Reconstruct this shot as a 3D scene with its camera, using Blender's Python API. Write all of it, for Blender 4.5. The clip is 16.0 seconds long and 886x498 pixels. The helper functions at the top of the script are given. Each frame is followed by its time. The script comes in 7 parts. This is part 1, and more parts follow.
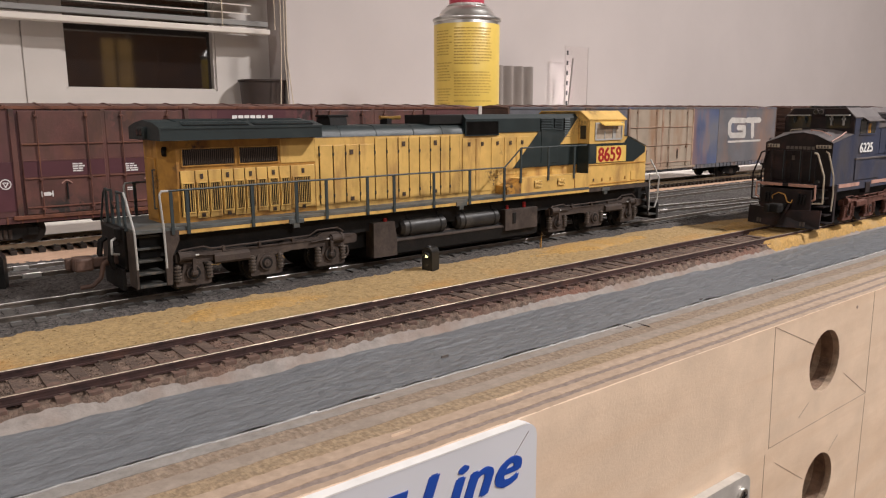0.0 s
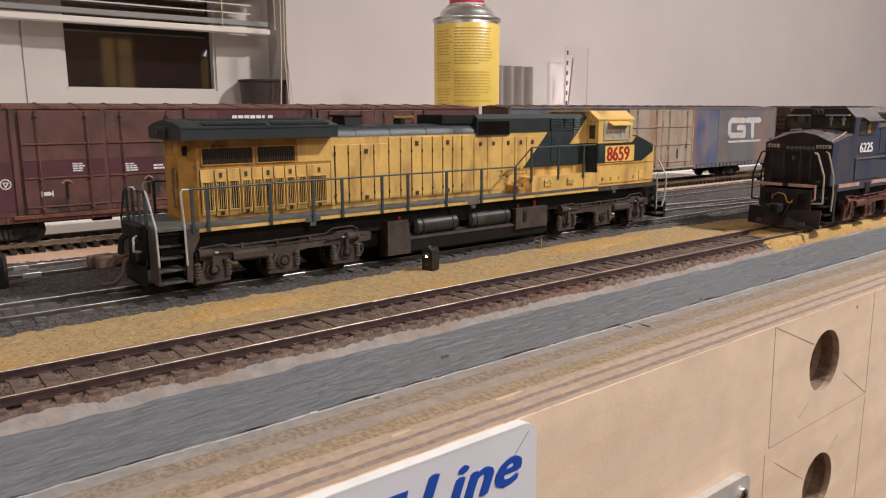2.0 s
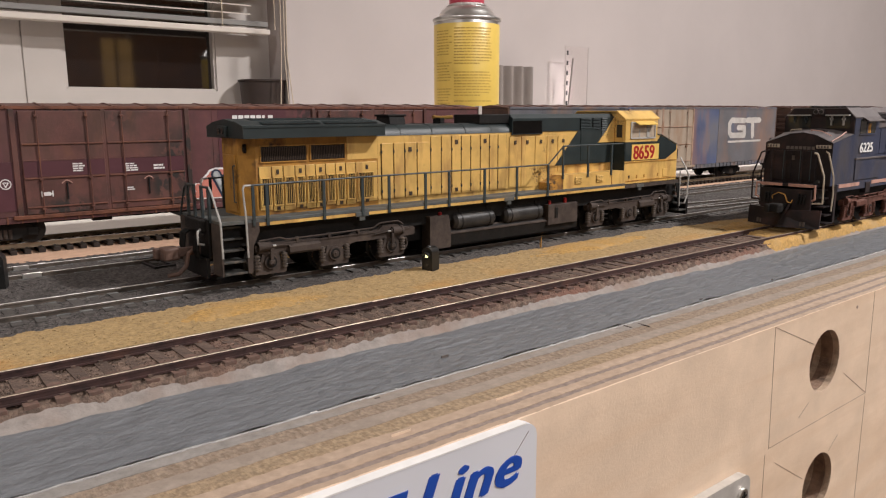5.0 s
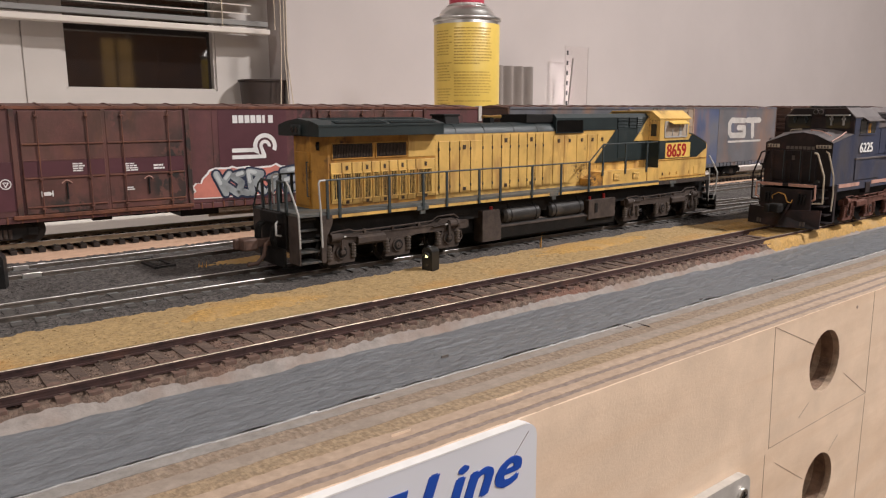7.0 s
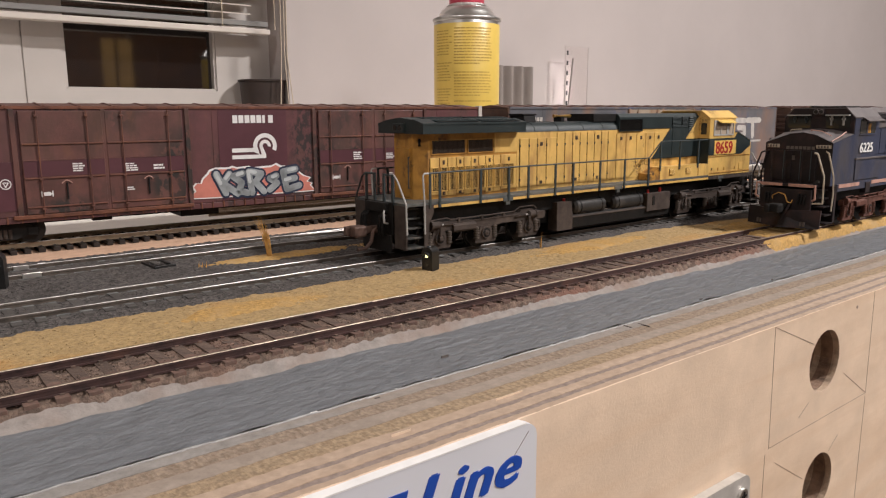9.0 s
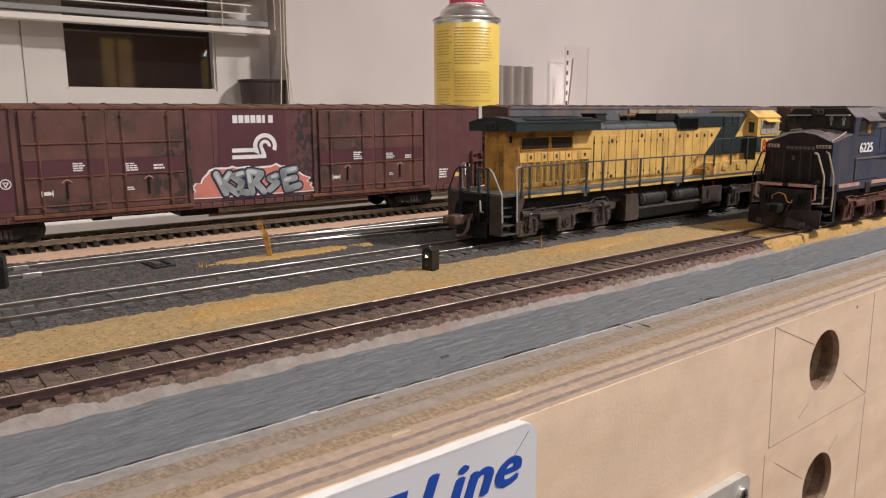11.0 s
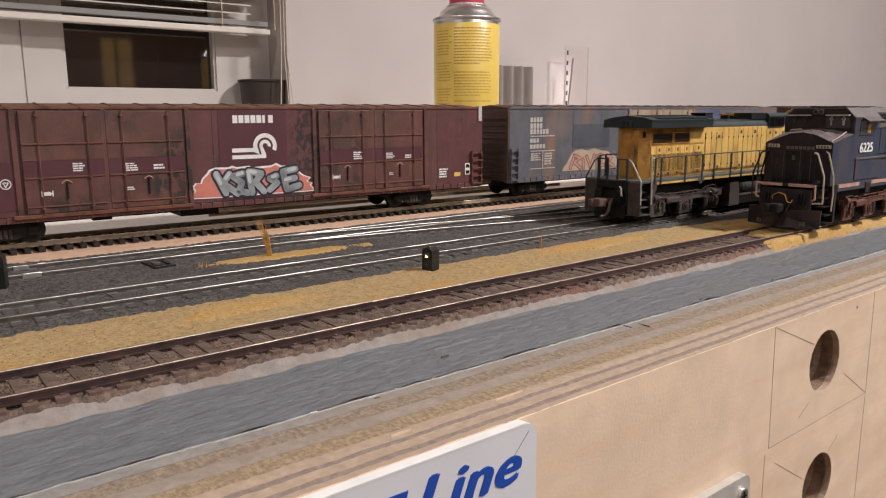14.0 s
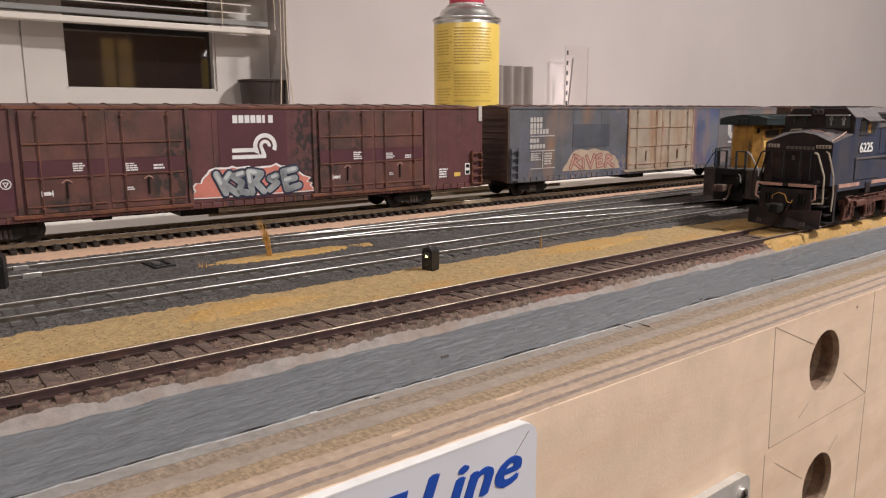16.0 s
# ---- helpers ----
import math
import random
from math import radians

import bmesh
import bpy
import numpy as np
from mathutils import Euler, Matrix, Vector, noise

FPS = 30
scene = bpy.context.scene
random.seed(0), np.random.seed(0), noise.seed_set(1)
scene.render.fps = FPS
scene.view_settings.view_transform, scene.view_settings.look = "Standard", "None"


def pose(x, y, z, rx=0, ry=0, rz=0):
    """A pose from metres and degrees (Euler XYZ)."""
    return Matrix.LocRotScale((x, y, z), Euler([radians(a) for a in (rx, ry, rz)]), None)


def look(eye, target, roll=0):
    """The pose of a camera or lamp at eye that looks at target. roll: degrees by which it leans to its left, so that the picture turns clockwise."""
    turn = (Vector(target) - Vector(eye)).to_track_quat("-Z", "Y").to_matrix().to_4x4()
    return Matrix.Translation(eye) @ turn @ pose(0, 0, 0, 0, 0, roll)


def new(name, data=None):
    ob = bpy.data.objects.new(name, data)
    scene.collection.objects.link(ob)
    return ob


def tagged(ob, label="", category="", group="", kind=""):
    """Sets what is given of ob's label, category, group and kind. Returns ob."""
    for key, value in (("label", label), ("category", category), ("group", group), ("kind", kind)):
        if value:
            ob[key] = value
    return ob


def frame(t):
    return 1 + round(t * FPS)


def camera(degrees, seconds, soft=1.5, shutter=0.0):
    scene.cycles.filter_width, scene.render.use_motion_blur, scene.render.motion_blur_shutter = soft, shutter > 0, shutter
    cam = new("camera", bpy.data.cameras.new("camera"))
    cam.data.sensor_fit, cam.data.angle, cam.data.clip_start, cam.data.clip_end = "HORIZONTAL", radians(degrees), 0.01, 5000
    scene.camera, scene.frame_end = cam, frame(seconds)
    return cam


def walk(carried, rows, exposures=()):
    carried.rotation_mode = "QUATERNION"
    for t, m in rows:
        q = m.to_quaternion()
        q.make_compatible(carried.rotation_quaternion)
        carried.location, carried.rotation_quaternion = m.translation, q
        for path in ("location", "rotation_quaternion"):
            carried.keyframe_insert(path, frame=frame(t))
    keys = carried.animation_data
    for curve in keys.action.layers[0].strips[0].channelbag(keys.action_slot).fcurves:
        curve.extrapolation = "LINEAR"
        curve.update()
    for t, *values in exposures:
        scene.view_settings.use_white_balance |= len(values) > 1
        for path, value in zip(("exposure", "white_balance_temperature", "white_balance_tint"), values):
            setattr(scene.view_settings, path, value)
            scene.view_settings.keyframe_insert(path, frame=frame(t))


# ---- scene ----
cam = camera(61.71, 16.0, soft=1.2, shutter=0.4)
EYE = Vector((0.0, 0.0, 0.05479))
AIM = EYE + Vector((0.61614, 0.76677, -0.18028))
walk(cam, [(0.0, look(EYE, AIM, -0.248)), (16.0, look(EYE, AIM, -0.248))], exposures=[(0.0, 0.0), (16.0, 0.0)])

# ---- light: a lit hobby room at night, warm ceiling lamps and an added fill ----
world = bpy.data.worlds.new("night")
scene.world = world
world.use_nodes = True
world.node_tree.nodes["Background"].inputs["Color"].default_value = (0.01, 0.012, 0.02, 1)
world.node_tree.nodes["Background"].inputs["Strength"].default_value = 0.2
LAMP_COLOUR = (1.0, 0.955, 0.945)
# second entry is a fill added for the fascia; the others follow cast shadows
CEILING_AND_FILL_LAMPS = [(1.05, -0.62, 1.17, 0.12, 43.5), (0.25, -1.75, 1.17, 0.30, 22.0), (-0.80, 0.05, 1.17, 0.16, 7.0)]
for lx, ly, lz, size, watts in CEILING_AND_FILL_LAMPS:
    lamp = bpy.data.lights.new("ceiling_and_fill_lamp", "AREA")
    lamp.shape, lamp.size, lamp.energy, lamp.color = "DISK", size, watts, LAMP_COLOUR
    ob = new("ceiling_and_fill_light", lamp)
    ob.matrix_world = pose(lx, ly, lz - 0.012)

# ---- helpers of this scene (millimetres in, metres out) ----
MM = 0.001
rng = random.Random(7)


class Geo:
    """Faces gathered in millimetres and linked as one mesh."""

    def __init__(self):
        self.v, self.f = [], []

    def add(self, verts, faces):
        n = len(self.v)
        self.v += [tuple(p) for p in verts]
        self.f += [tuple(i + n for i in q) for q in faces]
        return self

    def box(self, x0, x1, y0, y1, z0, z1, c=0.0):
        if c <= 0:
            vs = [(x, y, z) for x in (x0, x1) for y in (y0, y1) for z in (z0, z1)]
            return self.add(vs, [(0, 1, 3, 2), (4, 6, 7, 5), (0, 4, 5, 1), (2, 3, 7, 6), (0, 2, 6, 4), (1, 5, 7, 3)])
        bm = bmesh.new()
        bmesh.ops.create_cube(bm, size=1.0)
        for w in bm.verts:
            w.co = Vector(((x0 + x1) / 2 + w.co.x * (x1 - x0), (y0 + y1) / 2 + w.co.y * (y1 - y0), (z0 + z1) / 2 + w.co.z * (z1 - z0)))
        bmesh.ops.bevel(bm, geom=bm.edges[:], offset=c, segments=2, profile=0.5, affect="EDGES")
        bm.verts.index_update()
        self.add([w.co[:] for w in bm.verts], [[w.index for w in q.verts] for q in bm.faces])
        bm.free()
        return self

    def prism(self, pts, a0, a1, axis="x"):
        """A profile drawn out along an axis. Profile pairs: (y,z) for x, (x,z) for y, (x,y) for z."""
        put = {"x": lambda p, a: (a, p[0], p[1]), "y": lambda p, a: (p[0], a, p[1]), "z": lambda p, a: (p[0], p[1], a)}[axis]
        n = len(pts)
        vs = [put(p, a0) for p in pts] + [put(p, a1) for p in pts]
        fs = [tuple(range(n))[::-1], tuple(range(n, 2 * n))]
        fs += [(i, (i + 1) % n, n + (i + 1) % n, n + i) for i in range(n)]
        return self.add(vs, fs)

    def cyl(self, p, q, r, n=12, r2=None):
        p, q = Vector(p), Vector(q)
        r2 = r if r2 is None else r2
        w = (q - p).normalized()
        u = w.orthogonal().normalized()
        t = w.cross(u)
        vs = []
        for c0, rr in ((p, r), (q, r2)):
            vs += [tuple(c0 + (u * math.cos(2 * math.pi * i / n) + t * math.sin(2 * math.pi * i / n)) * rr) for i in range(n)]
        fs = [(i, (i + 1) % n, n + (i + 1) % n, n + i) for i in range(n)] + [tuple(range(n))[::-1], tuple(range(n, 2 * n))]
        return self.add(vs, fs)

    def tube(self, pts, r, n=6):
        for a, b in zip(pts, pts[1:]):
            self.cyl(a, b, r, n)
        for a in pts[1:-1]:
            self.ball(a, r, 6, 4)
        return self

    def ball(self, c, r, n=10, m=6, sx=1, sy=1, sz=1):
        vs = [(c[0], c[1], c[2] + r * sz)]
        for j in range(1, m):
            a = math.pi * j / m
            vs += [(c[0] + sx * r * math.sin(a) * math.cos(2 * math.pi * i / n), c[1] + sy * r * math.sin(a) * math.sin(2 * math.pi * i / n), c[2] + sz * r * math.cos(a)) for i in range(n)]
        vs.append((c[0], c[1], c[2] - r * sz))
        fs = [(0, 1 + i, 1 + (i + 1) % n) for i in range(n)]
        for j in range(m - 2):
            k = 1 + j * n
            fs += [(k + i, k + n + i, k + n + (i + 1) % n, k + (i + 1) % n) for i in range(n)]
        k = 1 + (m - 2) * n
        fs += [(len(vs) - 1, k + (i + 1) % n, k + i) for i in range(n)]
        return self.add(vs, fs)

    def lathe(self, prof, c, n=32):
        """Profile (r, z) turned about the upright axis through c."""
        m = len(prof)
        vs = [(c[0] + r * math.cos(2 * math.pi * i / n), c[1] + r * math.sin(2 * math.pi * i / n), c[2] + z) for r, z in prof for i in range(n)]
        fs = [(j * n + i, j * n + (i + 1) % n, (j + 1) * n + (i + 1) % n, (j + 1) * n + i) for j in range(m - 1) for i in range(n)]
        fs += [tuple(range(n))[::-1], tuple(range((m - 1) * n, m * n))]
        return self.add(vs, fs)

    def mesh(self, name, material, smooth=False):
        me = bpy.data.meshes.new(name)
        me.from_pydata([(x * MM, y * MM, z * MM) for x, y, z in self.v], [], self.f)
        bm = bmesh.new()
        bm.from_mesh(me)
        bmesh.ops.recalc_face_normals(bm, faces=bm.faces)
        bm.to_mesh(me)
        bm.free()
        if material:
            me.materials.append(material)
        if smooth:
            me.set_sharp_from_angle(angle=radians(38)) if hasattr(me, "set_sharp_from_angle") else None
            for q in me.polygons:
                q.use_smooth = True
        return me


def part(name, geo, material, parent=None, label="", smooth=False):
    """Links the gathered faces as one mesh object, under a thing or a part."""
    ob = new(name, geo.mesh(name, material, smooth))
    if parent is not None:
        ob.parent = parent
    if label:
        tagged(ob, label)
    return ob


def thing(name, label, category, m=None, group="", kind=""):
    ob = new(name)
    ob.empty_display_size = 0.01
    if m is not None:
        ob.matrix_world = m
    return tagged(ob, label, category, group, kind)


def lettering(name, words, material, parent, size, place, turn, shear=0.0, fat=0.0, deep=0.15, label="", spacing=1.0, stretch=1.0):
    """Raised letters in the built-in font, made into a mesh. size and place in millimetres, turn in degrees."""
    cu = bpy.data.curves.new(name, "FONT")
    cu.body, cu.size, cu.shear, cu.extrude, cu.space_character = words, size * MM, shear, deep * MM / 2, spacing
    tmp = bpy.data.objects.new(name, cu)
    scene.collection.objects.link(tmp)
    bpy.context.view_layer.update()
    plain = bpy.data.meshes.new_from_object(tmp.evaluated_get(bpy.context.evaluated_depsgraph_get()))
    bpy.data.objects.remove(tmp)
    bm = bmesh.new()
    for k, (dx, dy) in enumerate(((0, 0), (fat, 0), (-fat, 0), (0, fat * 0.6), (0, -fat * 0.6)) if fat else ((0, 0),)):
        c = plain.copy()
        c.transform(Matrix.Translation((dx * MM, dy * MM, -0.012 * k * MM)))
        bm.from_mesh(c)
    me = bpy.data.meshes.new(name)
    bm.to_mesh(me)
    bm.free()
    me.transform(pose(place[0] * MM, place[1] * MM, place[2] * MM, *turn) @ Matrix.Diagonal((stretch, 1, 1, 1)))
    me.materials.clear()
    me.materials.append(material)
    ob = new(name, me)
    ob.parent = parent
    if label:
        tagged(ob, label)
    return ob


# ---- materials ----
def paint(name, colour, rough=0.5, metal=0.0, vary=0.12, scale=120.0, bump=0.0, bump_scale=900.0, dirt=None, dirt_amount=0.0,
          dirt_scale=60.0, dirt_stretch=(1, 1, 1), dirt2=None, amount2=0.0, scale2=20.0, stretch2=(1, 1, 1), coat=0.0, random_tone=0.0, glow=0.0,
          chips=None, chip_amount=0.0, chip_scale=420.0, chip_area=16.0, chip_stretch=(1, 1, 1), bump_stretch=(1, 1, 1), bump_depth=0.0006):
    """A surface with fine tone noise, relief and, over it, patches or streaks of dirt. Scales are per metre."""
    m = bpy.data.materials.new(name)
    m.use_nodes = True
    nt = m.node_tree
    bs = nt.nodes["Principled BSDF"]
    bs.inputs["Roughness"].default_value, bs.inputs["Metallic"].default_value = rough, metal
    tc = nt.nodes.new("ShaderNodeTexCoord")

    def noise_node(sc, detail, stretch=(1, 1, 1)):
        mp = nt.nodes.new("ShaderNodeMapping")
        mp.inputs["Scale"].default_value = stretch
        nt.links.new(tc.outputs["Object"], mp.inputs["Vector"])
        n = nt.nodes.new("ShaderNodeTexNoise")
        n.inputs["Scale"].default_value, n.inputs["Detail"].default_value, n.inputs["Roughness"].default_value = sc, detail, 0.6
        nt.links.new(mp.outputs["Vector"], n.inputs["Vector"])
        return n

    def mixed(a, b, fac):
        x = nt.nodes.new("ShaderNodeMix")
        x.data_type = "RGBA"
        for key, val in ((6, a), (7, b), (0, fac)):
            if hasattr(val, "is_output"):
                nt.links.new(val, x.inputs[key])
            else:
                x.inputs[key].default_value = val
        return x.outputs[2]

    def ramp(src, lo, hi, top=1.0):
        r = nt.nodes.new("ShaderNodeMapRange")
        r.inputs["From Min"].default_value, r.inputs["From Max"].default_value, r.inputs["To Max"].default_value = lo, hi, top
        nt.links.new(src, r.inputs["Value"])
        return r.outputs["Result"]

    col = (*colour, 1)
    dark = tuple(max(0, x * (1 - vary * 2)) for x in colour) + (1,)
    lite = tuple(min(1, x * (1 + vary)) for x in colour) + (1,)
    n1 = noise_node(scale, 6)
    out = mixed(dark, lite, ramp(n1.outputs["Fac"], 0.3, 0.7))
    if random_tone:
        oi = nt.nodes.new("ShaderNodeObjectInfo")
        out = mixed(out, tuple(x * (1 - random_tone) for x in colour) + (1,), oi.outputs["Random"])
    rough_out = None
    if dirt is not None and dirt_amount > 0:
        n2 = noise_node(dirt_scale, 8, dirt_stretch)
        fac = ramp(n2.outputs["Fac"], 0.62 - 0.3 * dirt_amount, 0.78 - 0.2 * dirt_amount, min(1.0, 0.45 + dirt_amount))
        out = mixed(out, (*dirt, 1), fac)
        rr = nt.nodes.new("ShaderNodeMapRange")
        rr.inputs["To Min"].default_value, rr.inputs["To Max"].default_value = rough, min(1.0, rough + 0.3)
        nt.links.new(fac, rr.inputs["Value"])
        nt.links.new(rr.outputs["Result"], bs.inputs["Roughness"])
    if dirt2 is not None:
        n4 = noise_node(scale2, 7, stretch2)
        out = mixed(out, (*dirt2, 1), ramp(n4.outputs["Fac"], 0.62 - 0.3 * amount2, 0.80 - 0.25 * amount2, 0.85))
    if chips is not None:
        # worn spots: sharp fine flakes that gather in a few areas
        n5, n6 = noise_node(chip_scale, 9, chip_stretch), noise_node(chip_area, 3, chip_stretch)
        both = nt.nodes.new("ShaderNodeMath")
        both.operation = "MULTIPLY"
        nt.links.new(ramp(n5.outputs["Fac"], 0.50 - 0.12 * chip_amount, 0.57 - 0.1 * chip_amount), both.inputs[0])
        nt.links.new(ramp(n6.outputs["Fac"], 0.60 - 0.2 * chip_amount, 0.72 - 0.2 * chip_amount), both.inputs[1])
        out = mixed(out, (*chips, 1), both.outputs[0])
    nt.links.new(out, bs.inputs["Base Color"])
    if bump:
        n3 = noise_node(bump_scale, 5, bump_stretch)
        bp = nt.nodes.new("ShaderNodeBump")
        bp.inputs["Strength"].default_value, bp.inputs["Distance"].default_value = min(1.0, bump), bump_depth
        nt.links.new(n3.outputs["Fac"], bp.inputs["Height"])
        nt.links.new(bp.outputs["Normal"], bs.inputs["Normal"])
    if coat:
        bs.inputs["Coat Weight"].default_value = coat
    if glow:
        bs.inputs["Emission Color"].default_value, bs.inputs["Emission Strength"].default_value = col, glow
    return m


def glass(name, colour=(0.02, 0.02, 0.025), rough=0.03, clear=0.0):
    m = bpy.data.materials.new(name)
    m.use_nodes = True
    bs = m.node_tree.nodes["Principled BSDF"]
    bs.inputs["Base Color"].default_value = (*colour, 1)
    bs.inputs["Roughness"].default_value, bs.inputs["Transmission Weight"].default_value = rough, clear
    return m


M_YEL = paint("yellow_engine_paint", (0.66, 0.415, 0.122), 0.45, vary=0.12, scale=90, bump=0.1, dirt=(0.30, 0.15, 0.045), dirt_amount=0.36, dirt_scale=150, dirt_stretch=(1, 1, 0.25), dirt2=(0.20, 0.105, 0.04), amount2=0.10, scale2=80, stretch2=(1, 1, 0.35), chips=(0.085, 0.05, 0.028), chip_amount=0.02, chip_scale=900, chip_area=60)
# darker yellow: grime, plus the roof overhang's shade painted into the rear hood
M_YELD = paint("shaded_grimy_yellow", (0.44, 0.215, 0.036), 0.52, vary=0.18, scale=110, bump=0.1, dirt=(0.13, 0.052, 0.016), dirt_amount=0.45, dirt_scale=130, dirt_stretch=(1, 1, 0.5), chips=(0.05, 0.03, 0.018), chip_amount=0.35, chip_scale=600, chip_area=70)
M_GRN = paint("dark_green_engine_paint", (0.013, 0.022, 0.023), 0.5, vary=0.15, scale=100, bump=0.08, dirt=(0.032, 0.038, 0.036), dirt_amount=0.3, dirt_scale=120)
M_BLK = paint("black_underframe", (0.011, 0.010, 0.0095), 0.65, vary=0.2, scale=200, bump=0.2, dirt=(0.035, 0.025, 0.02), dirt_amount=0.2, dirt_scale=150)
M_TRK = paint("dusty_brown_truck", (0.062, 0.047, 0.040), 0.72, vary=0.2, scale=220, bump=0.25, dirt=(0.095, 0.072, 0.058), dirt_amount=0.35, dirt_scale=170)
M_TANK = paint("sooty_grey_tank", (0.036, 0.034, 0.033), 0.36, vary=0.2, scale=150, bump=0.12, dirt=(0.095, 0.082, 0.070), dirt_amount=0.34, dirt_scale=110)
M_STEP = paint("worn_dark_step", (0.045, 0.045, 0.042), 0.6, vary=0.2, scale=200, bump=0.1, dirt=(0.20, 0.16, 0.12), dirt_amount=0.3, dirt_scale=300)
M_POST = paint("green_black_handrail", (0.03, 0.042, 0.045), 0.5, vary=0.15, scale=200)
M_DECK = paint("worn_grey_walkway", (0.075, 0.082, 0.080), 0.6, vary=0.2, scale=200, bump=0.1, dirt=(0.16, 0.13, 0.09), dirt_amount=0.35, dirt_scale=200, dirt_stretch=(0.3, 1, 1))
M_SILV = paint("pale_grey_handrail", (0.40, 0.39, 0.37), 0.4, vary=0.1, scale=200, dirt=(0.2, 0.16, 0.12), dirt_amount=0.2, dirt_scale=200)
# near-black colour carries the shade inside vents, gaps and drilled holes
M_LOUV = paint("dark_opening_shade", (0.007, 0.005, 0.004), 0.75, vary=0.2, scale=400)
M_SLAT = paint("brown_louvre_slat", (0.055, 0.033, 0.02), 0.6, vary=0.15, scale=300)
M_RED = paint("red_paint", (0.36, 0.014, 0.014), 0.5, vary=0.08)
M_NUMY = paint("pale_yellow_panel", (0.72, 0.48, 0.12), 0.45, vary=0.06)
M_BRASS = paint("brass_horn", (0.55, 0.33, 0.10), 0.3, metal=1.0, vary=0.1)
M_COUP = paint("rusty_coupler", (0.10, 0.055, 0.04), 0.65, vary=0.2, scale=300, bump=0.2)
# wheel steel darkened to carry the shadow beneath the side frames
M_WHEEL = paint("shade_dark_wheel_steel", (0.018, 0.015, 0.013), 0.6, metal=0.2, vary=0.2, scale=300)
M_TREAD = paint("polished_wheel_tread", (0.55, 0.53, 0.50), 0.25, metal=1.0, vary=0.05)
M_SPRING = paint("dusty_coil_spring", (0.095, 0.075, 0.062), 0.55, vary=0.2, scale=300)
M_GLASS = glass("dark_cab_glass", (0.03, 0.03, 0.028), 0.08)
M_CABIN = paint("cab_window_grey", (0.42, 0.34, 0.26), 0.35, vary=0.15, scale=200)
M_WHITE = paint("white_lettering", (0.78, 0.76, 0.74), 0.5, vary=0.06)
M_BRN = paint("oxide_red_boxcar_paint", (0.122, 0.045, 0.046), 0.48, vary=0.14, scale=90, bump=0.12, dirt=(0.082, 0.034, 0.024), dirt_amount=0.42, dirt_scale=75, dirt_stretch=(1, 1, 0.3), dirt2=(0.15, 0.060, 0.045), amount2=0.18, scale2=160, stretch2=(1, 1, 0.4), chips=(0.030, 0.019, 0.018), chip_amount=0.42, chip_scale=330, chip_area=24, chip_stretch=(1, 1, 0.75))
M_BRND = paint("rusted_boxcar_door_paint", (0.128, 0.050, 0.041), 0.52, vary=0.18, scale=90, bump=0.12, dirt=(0.080, 0.040, 0.028), dirt_amount=0.42, dirt_scale=80, dirt_stretch=(1, 1, 0.35), dirt2=(0.16, 0.066, 0.038), amount2=0.22, scale2=110, stretch2=(1, 1, 0.5), chips=(0.026, 0.020, 0.017), chip_amount=0.66, chip_scale=300, chip_area=21, chip_stretch=(1, 1, 0.8))
M_BRNP = paint("plum_boxcar_panel", (0.092, 0.030, 0.038), 0.45, vary=0.1, scale=70, bump=0.06)
M_BRNR = paint("rust_edged_door_rib", (0.135, 0.052, 0.036), 0.55, vary=0.22, scale=160, bump=0.1, dirt=(0.19, 0.075, 0.035), dirt_amount=0.4, dirt_scale=90)
M_RUST = paint("rusty_boxcar_edge", (0.16, 0.055, 0.028), 0.62, vary=0.2, scale=200, bump=0.15, dirt=(0.05, 0.02, 0.015), dirt_amount=0.4, dirt_scale=120)
M_GTB = paint("faded_blue_boxcar_paint", (0.120, 0.119, 0.130), 0.52, vary=0.16, scale=60, bump=0.1, dirt=(0.062, 0.076, 0.150), dirt_amount=0.42, dirt_scale=30, dirt2=(0.25, 0.14, 0.085), amount2=0.28, scale2=46, stretch2=(1, 1, 0.2), chips=(0.19, 0.15, 0.125), chip_amount=0.35, chip_scale=300, chip_area=30)
M_GTN = paint("fresh_blue_patch", (0.085, 0.105, 0.19), 0.48, vary=0.15, scale=60, dirt=(0.135, 0.13, 0.145), dirt_amount=0.65, dirt_scale=30, dirt2=(0.27, 0.13, 0.07), amount2=0.35, scale2=45, stretch2=(1, 1, 0.2))
M_GTD = paint("rust_streaked_cream_door", (0.36, 0.285, 0.215), 0.55, vary=0.12, scale=60, bump=0.08, dirt=(0.27, 0.14, 0.07), dirt_amount=0.5, dirt_scale=60, dirt_stretch=(1, 1, 0.3))
M_GTE = paint("brown_corrugated_end", (0.085, 0.045, 0.033), 0.6, vary=0.18, scale=80, bump=0.1, dirt=(0.16, 0.08, 0.05), dirt_amount=0.35)
M_CRB = paint("weathered_blue_engine_paint", (0.034, 0.041, 0.074), 0.45, vary=0.12, scale=90, bump=0.08, dirt=(0.055, 0.046, 0.046), dirt_amount=0.45, dirt_scale=70, dirt_stretch=(1, 1, 0.4))
M_CRK = paint("black_nose_paint", (0.021, 0.016, 0.017), 0.5, vary=0.2, scale=120, bump=0.1, dirt=(0.060, 0.032, 0.028), dirt_amount=0.36, dirt_scale=110)
# lighter grey for the engine's tops: light from above is in the colour
M_CRG = paint("grey_toplit_paint", (0.115, 0.098, 0.096), 0.55, vary=0.12, scale=90, dirt=(0.09, 0.06, 0.05), dirt_amount=0.3)
